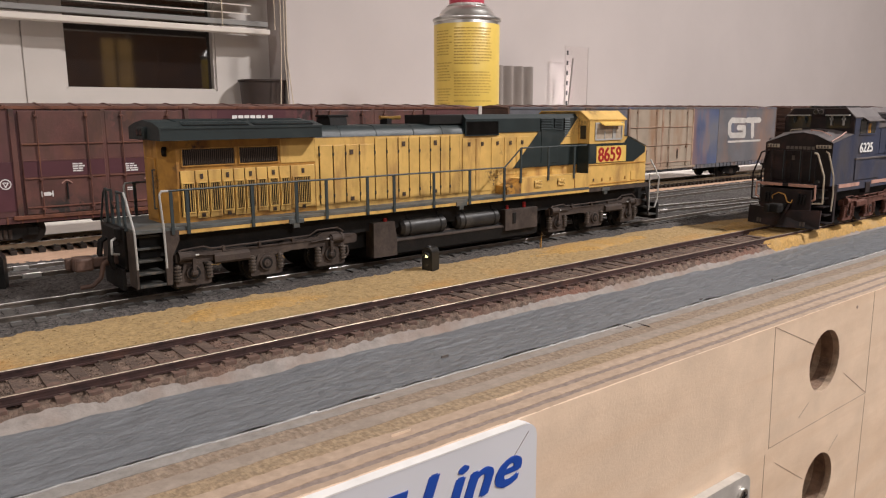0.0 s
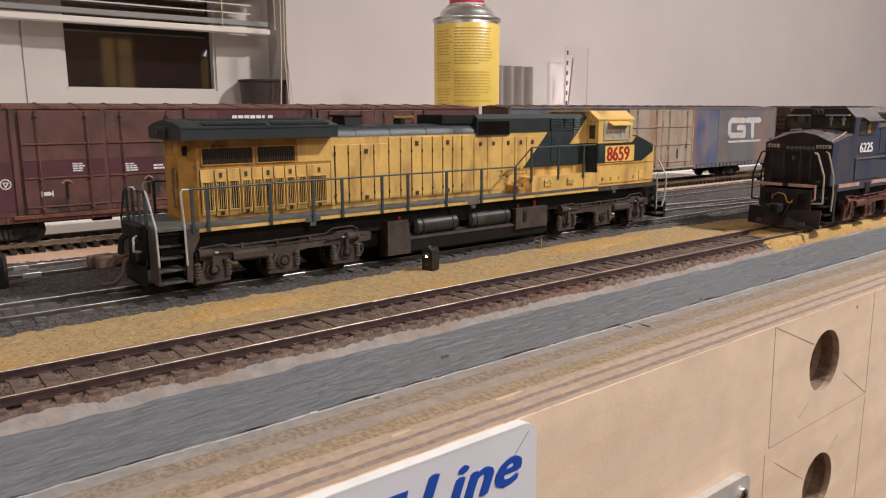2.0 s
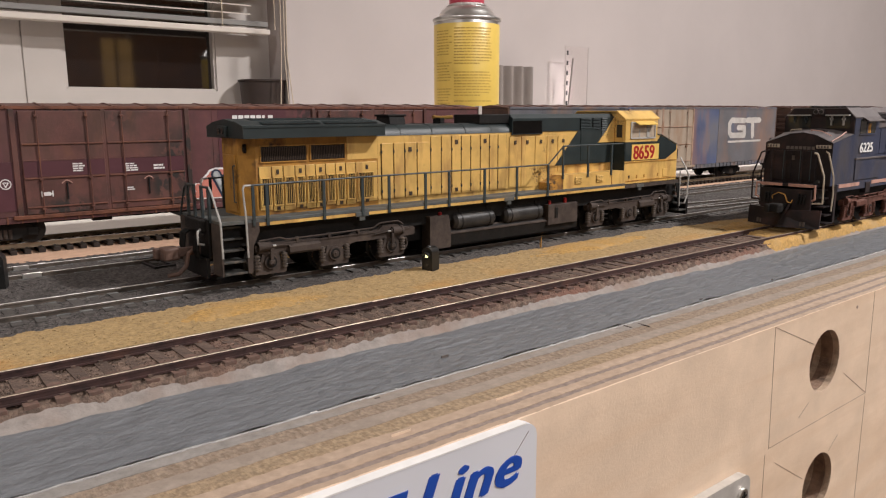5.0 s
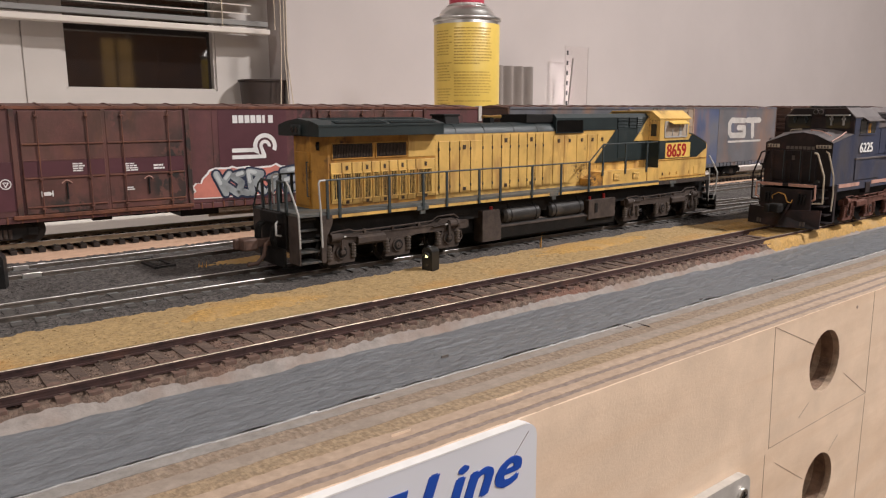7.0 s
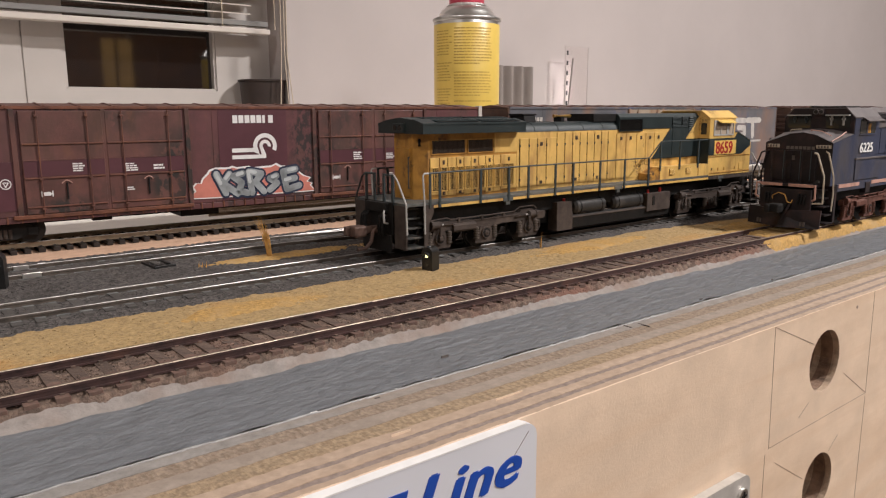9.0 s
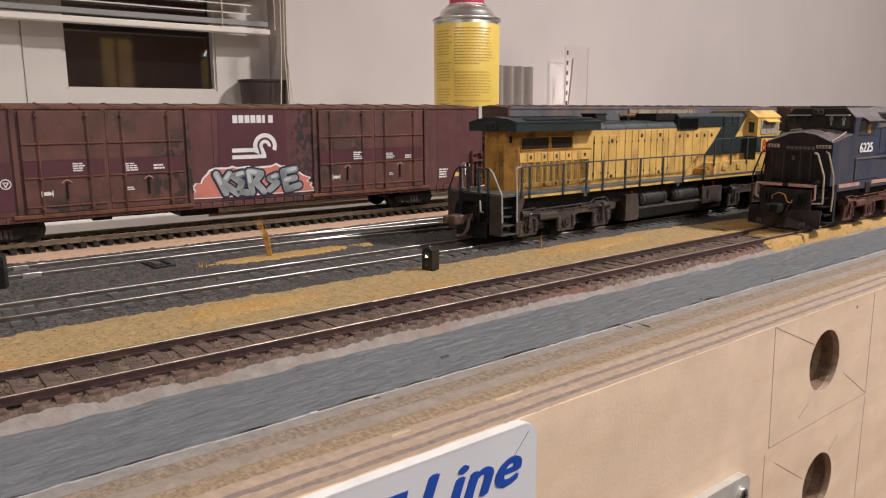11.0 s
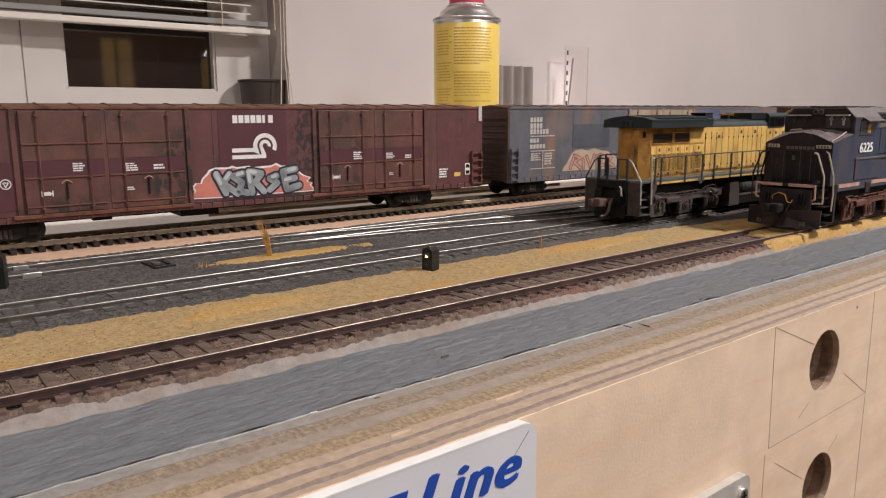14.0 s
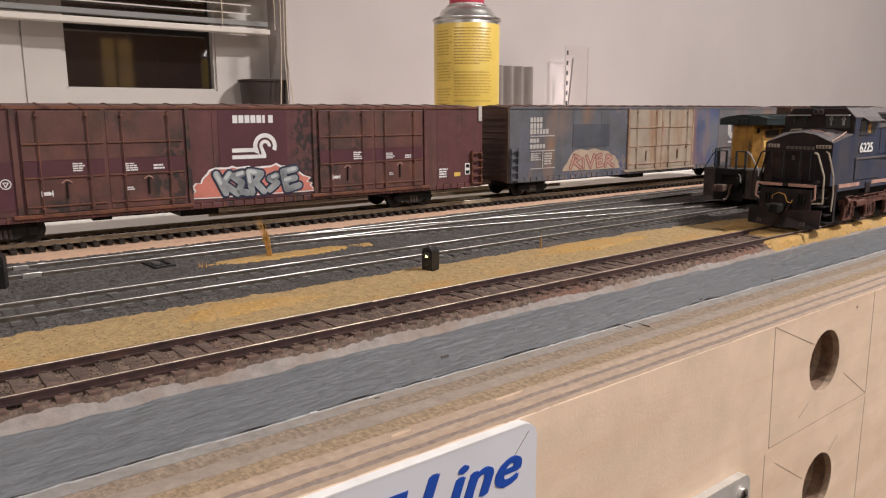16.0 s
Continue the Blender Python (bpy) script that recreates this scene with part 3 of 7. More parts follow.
# ---- tracks ----
def track(name, label, path, z, rail_head, rail_web, tie_mat, pitch, tie_len, tie_w, tie_top, x0, x1, ties=True, spike_mat=None):
    """path(x) gives the centre line's y. Rails 2.1 mm high, gauge 16.5 mm."""
    t = thing(name, label, "railway track", None, "model railway tracks", "structure")
    n = max(2, int((x1 - x0) / 12))
    xs = [x0 + (x1 - x0) * i / n for i in range(n + 1)]

    def normal(x):
        d = (path(x + 0.5) - path(x - 0.5))
        l = math.hypot(1, d)
        return -d / l, 1 / l

    for side in (-1, 1):
        for pname, w, za, zb, mat in (("rail", 0.36, -0.14, 0.0, rail_head), ("rail_side", 0.38, -0.75, -0.14, rail_web), ("rail_web", 0.22, -1.7, -0.75, rail_web), ("rail_foot", 0.85, -2.1, -1.7, rail_web)):
            g = Geo()
            vs, fs = [], []
            for x in xs:
                nx, ny = normal(x)
                for o in (-w, w):
                    for zz in (za, zb):
                        k = side * (8.25 + 0.38) + o
                        if pname == "rail" and zz == zb:
                            k = side * (8.25 + 0.38) + o * 0.8
                        vs.append((x + nx * k, path(x) + ny * k, z + zz))
            for i in range(n):
                a, b = i * 4, i * 4 + 4
                fs += [(a, b, b + 1, a + 1), (a + 2, a + 3, b + 3, b + 2), (a + 1, b + 1, b + 3, a + 3), (a, a + 2, b + 2, b)]
            g.add(vs, fs + [(0, 1, 3, 2), (4 * n, 4 * n + 2, 4 * n + 3, 4 * n + 1)])
            part(pname, g, mat, t)
    if ties:
        tie_mesh = Geo().box(-tie_w / 2, tie_w / 2, -tie_len / 2, tie_len / 2, -1.9, 0.0, 0.12).mesh("tie", tie_mat)
        clip = Geo()
        x = x0 + 2
        while x < x1:
            ob = new("tie", tie_mesh)
            ob.parent = t
            nx, ny = normal(x)
            ob.location = (x * MM, path(x) * MM, (z + tie_top + rng.uniform(-0.2, 0.16)) * MM)
            ob.rotation_euler = (0, 0, math.atan2(-nx, ny) + rng.uniform(-0.02, 0.02))
            for s in (-1, 1):
                for o in (-1, 1):
                    k = s * 8.6 + o * 1.15
                    cx, cy = x + nx * k, path(x) + ny * k
                    if spike_mat:
                        cy += ny * o * 0.55
                        lift = rng.uniform(-0.12, 0.1)
                        half = rng.uniform(1.2, 1.9)
                        clip.box(cx - half, cx + half, cy - 0.6, cy + 0.6, z + tie_top - 0.5, z + tie_top + 0.16 + lift)
                    else:
                        clip.box(cx - 0.45, cx + 0.45, cy - 0.35, cy + 0.35, z + tie_top - 0.1, z + tie_top + 0.4)
            x += pitch
        tagged(part("rail_spikes", clip, spike_mat or tie_mat, t), kind="stuff")
    return t


def straight(y):
    return lambda x: y


BOX_TURN = -0.0235


def rear_line(y_at_294):
    return lambda x: y_at_294 + (x - 294.0) * BOX_TURN


def crossover(x):
    s = min(1, max(0, (x - 150) / 330))
    s = s * s * (3 - 2 * s) * 0.35 + s * 0.65
    return 298.0 - 59.0 * s


track("front_track", "rusty brown track with weathered wooden ties", lambda x: 171.65 - 0.0014 * x, 0.0, M_RAILB, M_RAILW, M_TIEB, 5.9, 23.2, 2.9, -2.0, X0, 620)
track("main_track", "dark weathered track with half-buried grey ties", straight(238.5), 0.0, M_RAILH, M_RAILD, M_TIED, 6.0, 28, 2.8, -1.42, X0, 880, spike_mat=M_PLATE)
track("middle_track", "dark yard track with bright rail heads", straight(298.3), 0.0, M_RAILH, M_RAILD, M_TIED, 6.0, 28, 2.8, -1.5, X0, 700, spike_mat=M_PLATE)
track("turnout_track", "curved turnout rails leading onto the main track", crossover, 0.0, M_RAILH, M_RAILD, M_TIED, 6.0, 28, 2.8, -1.5, 150, 476, spike_mat=M_PLATE)
track("rear_track", "track with black plastic ties on peach roadbed", rear_line(348.2), 2.7, M_RAILH, M_RAILG, M_TIEK, 5.25, 29, 2.5, -2.1, X0, 760)
track("back_track", "rearmost golden-railed track behind the boxcars", rear_line(393.0), 2.7, M_RAILG, M_RAILG, M_TIEK, 5.25, 29, 2.5, -2.1, 150, 420, ties=False)


# ---- rolling stock: shared parts ----
def wheelsets(parent, centres, z_axle=6.1, radius=6.1):
    """Wheel pairs on axles, each with its origin in the axle; returned so that they can be turned."""
    g = Geo()
    for s in (-1, 1):
        g.cyl((0, s * 8.4, 0), (0, s * 10.6, 0), radius, 28)
        g.cyl((0, s * 7.8, 0), (0, s * 8.4, 0), radius + 0.6, 28)
        g.cyl((0, s * 10.6, 0), (0, s * 10.9, 0), radius * 0.45, 12)
        for k in range(3):
            a = 2 * math.pi * k / 3
            g.cyl((radius * 0.68 * math.cos(a), s * 10.5, radius * 0.68 * math.sin(a)), (radius * 0.68 * math.cos(a), s * 10.8, radius * 0.68 * math.sin(a)), 0.7, 8)
    g.cyl((0, -13, 0), (0, 13, 0), 1.2, 10)
    me = g.mesh("wheelset", M_WHEEL)
    tread = Geo()
    for s in (-1, 1):
        tread.cyl((0, s * 8.45, 0), (0, s * 10.5, 0), radius + 0.03, 28)
    me2 = tread.mesh("tread", M_TREAD)
    made = []
    for u in centres:
        ob = new("wheelset", me)
        ob.parent = parent
        ob.location = (u * MM, 0, z_axle * MM)
        t = new("tread", me2)
        t.parent = ob
        made.append(ob)
    return made


def engine_truck(parent, axles, mat, spring_mat, slab_first=True):
    """Three-axle side frames: a straight beam, journal boxes between coil springs, brake gear, a pipe along the top."""
    a, b, c = axles
    for s in (-1, 1):
        def out(p, q):
            return sorted((s * p, s * q))
        beam = [(a - 4.5, 9.7), (a - 5.2, 10.4), (a - 5.2, 12.4), (a - 4.4, 12.9), (b - 7, 12.5), (b - 5, 12.0), (b + 5, 12.0), (b + 7, 12.6), (c - 5, 13.0), (c - 3.5, 14.2), (c + 3.0, 14.2), (c + 5.5, 12.9), (c + 10.6, 12.7), (c + 11, 12.2),
                (c + 11, 10.2), (c + 10.2, 9.6), (c + 4.4, 9.4), (b + 9, 9.6), (b + 6, 9.0), (b - 6, 9.0), (b - 9, 9.6), (a + 5, 9.4)]
        part("side_frame", Geo().prism(beam, *out(12.6, 15.0), "y").box(a - 3.5, c + 9.0, *out(14.8, 15.3), 12.0, 12.45), mat, parent)
        for i, u in enumerate(axles):
            part("journal_box", Geo().prism([(u - 2.9, 9.6), (u + 2.9, 9.6), (u + 4.2, 4.6), (u + 5.6, 4.2), (u + 5.6, 2.9), (u + 5.0, 2.6), (u - 5.0, 2.6), (u - 5.6, 2.9), (u - 5.6, 4.2), (u - 4.2, 4.6)], *out(13.0, 15.2), "y"), mat, parent)
            cap = Geo()
            for r0, r1, p, q in ((2.55, 2.35, 15.2, 15.9), (1.35, 1.15, 15.2, 16.3), (0.45, 0.35, 16.3, 16.6)):
                cap.cyl((u, s * p, 6.6), (u, s * q, 6.6), r0, 18, r1)
            ring = part("journal_cap", cap, mat, parent)
            part("cap_groove", Geo().cyl((u, s * 15.9, 6.6), (u, s * 15.96, 6.6), 1.95, 18), M_BLK, ring)
            for o in (-1, 1):
                g = Geo()
                for k in range(5):
                    z = 4.5 + k * 1.0
                    g.cyl((u + o * 4.9, s * 15.0, z), (u + o * 4.9, s * 15.0, z + 0.55), 1.2, 12)
                part("spring", g.cyl((u + o * 4.9, s * 15.0, 4.2), (u + o * 4.9, s * 15.0, 9.5), 0.7, 8), spring_mat, parent)
            if i != 1:
                part("brake_hanger", Geo().box(u - 0.6, u + 0.5, *out(15.9, 16.7), 6.6, 11.4, 0.15).box(u - 1.0, u + 0.9, *out(15.9, 16.9), 6.0, 7.4, 0.2), mat, parent)
        for u, d in ((a - 4.6, 1), (c + 4.8, -1)):
            part("brake_cylinder", Geo().cyl((u, s * 15.4, 12.0), (u + d * 0.9, s * 15.4, 12.0), 1.75, 16).cyl((u + d * 0.9, s * 15.4, 12.0), (u + d * 4.6, s * 15.4, 12.0), 1.5, 16).cyl((u + d * 4.6, s * 15.4, 12.0), (u + d * 5.2, s * 15.4, 12.0), 1.0, 12), mat, parent)
            part("piston_rod", Geo().cyl((u + d * 5.2, s * 15.6, 12.0), (u + d * 6.4, s * 15.6, 12.0), 0.34, 8), M_SILV, parent, "bright worn piston rod")
            part("brake_rod", Geo().cyl((u + d * 6.4, s * 15.6, 12.0), (u + d * 12.5, s * 15.6, 11.6), 0.24, 8), mat, parent)
        m = a + 12.2 if slab_first else c - 12.2
        part("equaliser_box", Geo().prism([(13.4 * s, 8.5), (15.9 * s, 8.5), (16.4 * s, 9.2), (16.4 * s, 11.0), (15.2 * s, 11.9), (13.4 * s, 11.9)], m - 5.6, m + 6.2), mat, parent)
        part("hook_bracket", Geo().tube([(c + 3.0, s * 15.2, 9.2), (c + 6.6, s * 15.4, 8.6), (c + 7.0, s * 15.4, 6.4), (c + 5.6, s * 15.4, 4.6)], 0.45, 6), mat, parent)
        part("brake_pipe", Geo().tube([(a - 4, s * 15.2, 13.9), (a + 3.6, s * 15.2, 14.4), (a + 5.8, s * 15.2, 13.5), (b + 2, s * 15.2, 13.7), (c - 8, s * 15.2, 13.9), (c - 5, s * 15.2, 15.4), (c + 3, s * 15.2, 15.6), (c + 5.4, s * 15.2, 14.0)], 0.3, 6), mat, parent)
        for u in (a + 10, b - 2, b + 10):
            part("pipe_clip", Geo().box(u - 0.5, u + 0.5, *out(14.2, 15.5), 12.0, 14.0, 0.1), mat, parent)
    part("truck_bolster", Geo().box(a - 4, c + 4, -7.0, 7.0, 8, 12), M_BLK, parent)


def step_well(parent, u0, u1, s, z_bottom=4.6, z_top=20.6, mat=None, side_mat=None):
    """A corner stair of five treads between two cheeks."""
    y0, y1 = sorted((s * 9.5, s * 17.4))
    for k in range(5):
        z = z_bottom + (z_top - z_bottom) * k / 4.4
        part("step", Geo().box(u0 + 0.2, u1 - 0.2, y0 + (0.8 * k if s < 0 else 0), y1 - (0.8 * k if s > 0 else 0), z - 0.35, z + 0.35, 0.1), mat, parent)
    part("step_back", Geo().box(u0, u1, *sorted((s * 9.0, s * 10.0)), z_bottom, z_top), M_BLK, parent)


def hose(parent, pts, mat, r=0.55):
    part("air_hose", Geo().tube(pts, r, 8), mat, parent)


def coupler(parent, u, d, mat):
    part("coupler", Geo().box(min(u, u + d * 9), max(u, u + d * 9), -1.5, 1.5, 9.4, 12.0, 0.3).box(min(u + d * 8, u + d * 13.5), max(u + d * 8, u + d * 13.5), -3.2, 2.4, 8.6, 12.8, 0.7).box(min(u + d * 12, u + d * 15), max(u + d * 12, u + d * 15), 0.6, 3.0, 8.9, 12.5, 0.5), mat, parent)


def slats(parent, name, u0, u1, z0, z1, y, n, mat, upright=True, thick=0.34):
    """A near-black sheet for the shade of an opening, with slats on it, on the side at y (sign gives the outward way).
    """
    s = -1 if y < 0 else 1
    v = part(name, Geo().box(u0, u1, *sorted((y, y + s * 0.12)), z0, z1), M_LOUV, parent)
    g = Geo()
    for k in range(n):
        if upright:
            w = (u1 - u0) / n
            g.box(u0 + (k + 0.5 - thick / 2) * w, u0 + (k + 0.5 + thick / 2) * w, *sorted((y + s * 0.12, y + s * 0.32)), z0 + 0.2, z1 - 0.2)
        else:
            w = (z1 - z0) / n
            g.prism([(y + s * 0.12, z0 + (k + 0.9) * w), (y + s * 0.55, z0 + (k + 0.35) * w), (y + s * 0.55, z0 + (k + 0.15) * w), (y + s * 0.12, z0 + (k + 0.45) * w)], u0 + 0.1, u1 - 0.1, "x")
    tagged(part("louvre_slats", g, mat, v), kind="stuff")
    rim = Geo()
    a = sorted((y, y + s * 0.45))
    for b in ((u0 - 0.35, u0, z0 - 0.35, z1 + 0.35), (u1, u1 + 0.35, z0 - 0.35, z1 + 0.35), (u0, u1, z0 - 0.35, z0), (u0, u1, z1, z1 + 0.35)):
        rim.box(b[0], b[1], a[0], a[1], b[2], b[3])
    return v, rim


# ---- the yellow road engine that drives along the main track ----
def yellow_engine():
    e = thing("locomotive", "weathered yellow and dark green six-axle diesel model locomotive", "locomotive", pose(72.55 * MM, 238.53 * MM, 0), "model locomotives")
    H = 10.0
    # frame, walkway
    part("frame", Geo().box(-7, 239, -13, 13, 12.5, 19.0).box(62, 172, -9.5, 9.5, 6, 12.5), M_BLK, e)
    part("walkway", Geo().box(-9, 191, -17.3, 17.3, 20.3, 21.5, 0.15), M_DECK, e, "grey-green walkway deck")
    for s in (-1, 1):
        part("side_sill", Geo().box(0.3, 191, *sorted((s * 16.6, s * 17.2)), 19.2, 20.3), M_YEL, e, "yellow side sill stripe")
        part("side_sill", Geo().box(191, 236, *sorted((s * 16.2, s * 17.0)), 18.9, 20.7), M_TRK, e)
        for u in (40.0, 112.0, 200.0):
            part("jacking_pad", Geo().box(u, u + 5.5, *sorted((s * 16.8, s * 17.5)), 18.9, 20.4, 0.1).box(u + 1.6, u + 3.9, *sorted((s * 16.4, s * 17.3)), 17.4, 18.9, 0.1), M_DECK, e)
    # long hood
    # the darker orange here includes the shadow of the radiator roof above
    part("rear_hood", Geo().prism([(2.2, -6.2), (6.6, -H), (54.6, -H), (54.6, H), (6.6, H), (2.2, 6.2)], 21.5, 47.0, "z"), M_YELD, e, "grimy orange-yellow radiator hood, overhang shade in its colour")
    part("engine_hood", Geo().prism([(-H, 21.5), (-H, 46.6), (H, 46.6), (H, 21.5)], 54.6, 190), M_YEL, e)
    part("hood_roof", Geo().prism([(-10.1, 46.6), (-9.6, 48.4), (-7.6, 50.2), (-4, 50.7), (4, 50.7), (7.6, 50.2), (9.6, 48.4), (10.1, 46.6)], 54.8, 122.5), M_GRN, e, "dark green rounded hood roof", True)
    for u in (65, 80, 97, 111):
        part("roof_seam", Geo().prism([(-10.2, 46.7), (-9.7, 48.5), (-7.7, 50.35), (-4, 50.85), (4, 50.85), (7.7, 50.35), (9.7, 48.5), (10.2, 46.7)], u, u + 0.35), M_GRN, e)
    # radiator roof with its overhanging wings
    wing = [(-15, 47.0), (-15, 50.8), (-9, 52.2), (0, 53.2), (9, 52.2), (15, 50.8), (15, 47.0)]
    part("radiator_roof", Geo().prism(wing, 0.6, 54.8), M_GRN, e, "overhanging dark green radiator roof")
    part("radiator_edge", Geo().prism([(-15.25, 50.4), (-15.25, 51.0), (-8.5, 52.6), (-8.5, 52.2)], 0.3, 55.0), M_GRN, e)
    for ua, ub in ((8, 29), (31, 52)):
        g = Geo()
        for k in range(13):
            for s in (-1, 1):
                y = s * (2.0 + k * 0.95)
                z = 53.0 - abs(y) * 0.115
                g.box(ua, ub, y - 0.2, y + 0.2, z + 0.15, z + 0.5)
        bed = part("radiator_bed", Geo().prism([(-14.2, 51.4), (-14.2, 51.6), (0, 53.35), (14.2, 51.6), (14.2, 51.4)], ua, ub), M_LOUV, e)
        tagged(part("radiator_grille", g, M_GRN, bed), kind="stuff")
    part("rear_light_box", Geo().box(-0.6, 2.4, -3.4, 3.4, 47.4, 51.0, 0.3), M_GRN, e)
    for s in (-1, 1):
        part("rear_headlight", Geo().cyl((-0.9, s * 1.5, 49.3), (0, s * 1.5, 49.3), 1.0, 12), M_GLASS, e)
    part("rear_door", Geo().box(1.7, 2.3, -4.6, 4.6, 22.5, 41.5, 0.15), M_YELD, e)
    part("grab_iron", Geo().tube([(1.7, -4.9, 26), (0.9, -4.9, 26), (0.9, -4.9, 38), (1.7, -4.9, 38)], 0.22), M_POST, e)
    part("number_light", Geo().cyl((3.4, -8.0, 43.6), (4.2, -8.6, 43.6), 1.5, 12), M_LOUV, e)
    # sides of the hood: louvres, vents and doors
    for s in (-1, 1):
        y = s * H
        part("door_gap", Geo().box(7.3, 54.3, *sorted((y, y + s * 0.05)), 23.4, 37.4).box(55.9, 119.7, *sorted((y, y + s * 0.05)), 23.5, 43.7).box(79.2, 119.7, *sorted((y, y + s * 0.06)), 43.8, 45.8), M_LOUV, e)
        for ua, ub in ((8.4, 25.2), (26.9, 40.4)):
            v, rim = slats(e, "radiator_louvre", ua, ub, 39.2, 44.2, y, 26 if ua < 20 else 21, M_SLAT)
            part("louvre_rim", rim, M_YELD, v)
        part("hood_panel", Geo().box(41.5, 54.4, *sorted((y, y + s * 0.2)), 38.6, 46.6), M_YEL, e)
        edges = [7.4, 12.0, 16.2, 20.6, 24.6, 28.4, 32.4, 36.4, 40.6, 44.8]
        for i, (ua, ub) in enumerate(zip(edges, edges[1:] + [54.2])):
            part("hood_door", Geo().box(ua + 0.15, ub - 0.15, *sorted((y, y + s * 0.35)), 22.6 if i % 3 else 23.2, 37.6, 0.1), M_YEL, e)
            va, vb = ua + 0.7, ub - 0.7
            if i == 9:
                va, vb = 45.8, 52.0
            v, rim = slats(e, "door_vent", va, vb, 24.8, 33.6, y + s * 0.35, 4 if i < 9 else 9, M_YEL, True, 0.24)
            part("vent_rim", rim, M_YEL, v)
            if i % 2:
                part("door_latch", Geo().box((ua + ub) / 2 - 0.45, (ua + ub) / 2 + 0.45, *sorted((y + s * 0.35, y + s * 0.6)), 34.9, 36.5), M_SLAT, e)
                part("door_latch", Geo().box((ua + ub) / 2 - 0.6, (ua + ub) / 2 + 0.6, *sorted((y + s * 0.35, y + s * 0.6)), 22.9, 24.1), M_SLAT, e)
        edges = [56.0, 61.5, 66.6, 72.4, 79.0, 84.3, 89.5, 94.5, 99.5, 104.7, 109.7, 114.5, 119.6]
        for i, (ua, ub) in enumerate(zip(edges, edges[1:])):
            top = 43.9 if i < 4 else 46.0
            part("hood_door", Geo().box(ua + 0.22, ub - 0.22, *sorted((y, y + s * 0.4)), 23.3 if i < 6 else 22.9, top, 0.12), M_YEL, e)
            part("door_hinge", Geo().box(ua - 0.18, ua + 0.28, *sorted((y + s * 0.1, y + s * 0.62)), 40.2, 41.4).box(ua - 0.18, ua + 0.28, *sorted((y + s * 0.1, y + s * 0.62)), 25.6, 26.8), M_GRN, e)
            if i in (2, 6, 9):
                part("door_latch", Geo().box(ua + 1.7, ua + 3.1, *sorted((y + s * 0.4, y + s * 0.7)), 42.6 if i > 3 else 40.5, 44.4 if i > 3 else 42.2), M_SLAT, e)
                part("door_latch", Geo().box(ua + 1.7, ua + 3.1, *sorted((y + s * 0.4, y + s * 0.7)), 24.0, 25.4), M_SLAT, e)
        for i, (ua, ub) in enumerate(((121.0, 128.2), (128.2, 136.6), (136.6, 144.0), (144.0, 151.0), (151.0, 158.5))):
            part("hood_door", Geo().box(ua + 0.2, ub - 0.2, *sorted((y, y + s * 0.3)), 23.0 if ub < 140 else 29.0, 44.8, 0.1), M_YEL, e)
            part("door_latch", Geo().box(ua + 2.9, ua + 4.1, *sorted((y + s * 0.3, y + s * 0.6)), 41.6, 43.2), M_SLAT, e)
        # green paint sweep
        ya, yb = sorted((y + s * 0.32, y + s * 0.5))
        part("green_sweep", Geo().prism([(164.6, 46.7), (149.0, 31.4), (177.0, 31.4), (178.2, 40.9), (184.0, 46.7)], ya, yb, "y"), M_GRN, e)
        part("green_sweep", Geo().prism([(177.0, 31.4), (191, 31.4), (191, 40.9), (178.2, 40.9)], ya, yb, "y"), M_GRN, e)
        part("cabinet_door", Geo().box(166, 176.5, *sorted((y + s * 0.5, y + s * 0.75)), 33, 48, 0.1), M_GRN, e)
        for ua, ub in ((165.5, 173.0), (174.2, 179.5), (180.5, 184.5)):
            v, rim = slats(e, "cabinet_grille", ua, ub, 47.0 if ua < 180 else 44, 52.4, s * 10.35, 8, M_GRN, False)
        # dynamic brake opening
        v, rim = slats(e, "brake_grid", 122.6, 140.2, 46.0, 51.4, s * 10.35, 30, M_LOUV)
        part("grid_rim", rim, M_GRN, v)
        # low equipment box under the cab door, with steps
        a, b = sorted((s * 10, s * 17.3))
        part("equipment_box", Geo().prism([(147.5, 21.5), (147.5, 27.6), (191, 27.6), (191, 21.5)], a, b, "y"), M_YEL, e)
        part("box_step", Geo().prism([(139.3, 21.5), (139.3, 24.8), (141.5, 25.0), (147.5, 27.4), (147.5, 21.5)], a + 0.2, b - 0.2, "y"), M_YELD, e)
        for uu in (155.0, 169.5):
            slats(e, "box_louvre", uu, uu + 4.6, 23.4, 26.4, s * 17.3, 5, M_YEL, False)
        part("box_seam", Geo().box(180.6, 181.0, *sorted((s * 17.2, s * 17.45)), 21.6, 27.4), M_YELD, e)
        # handrails
        posts = [6.5, 27.4, 42.9, 54.3, 70.9, 82.4, 100.8, 118.8, 137.5]
        for u in posts:
            part("stanchion", Geo().box(u - 0.5, u + 0.5, *sorted((s * 17.2, s * 17.75)), 19.2, 32.6), M_POST, e)
        part("handrail", Geo().tube([(1.0, s * 17.5, 32.5), (40, s * 17.5, 32.8), (137.5, s * 17.5, 32.8), (146.9, s * 17.5, 40.4), (188, s * 17.5, 40.4)], 0.32, 8), M_POST, e)
        for u in (146.9, 163.5, 180.0):
            part("stanchion", Geo().box(u - 0.5, u + 0.5, *sorted((s * 17.2, s * 17.75)), 26.0, 40.2), M_POST, e)
        part("stanchion", Geo().box(1.3, 2.2, *sorted((s * 17.2, s * 17.75)), 19.4, 32.2), M_POST, e)
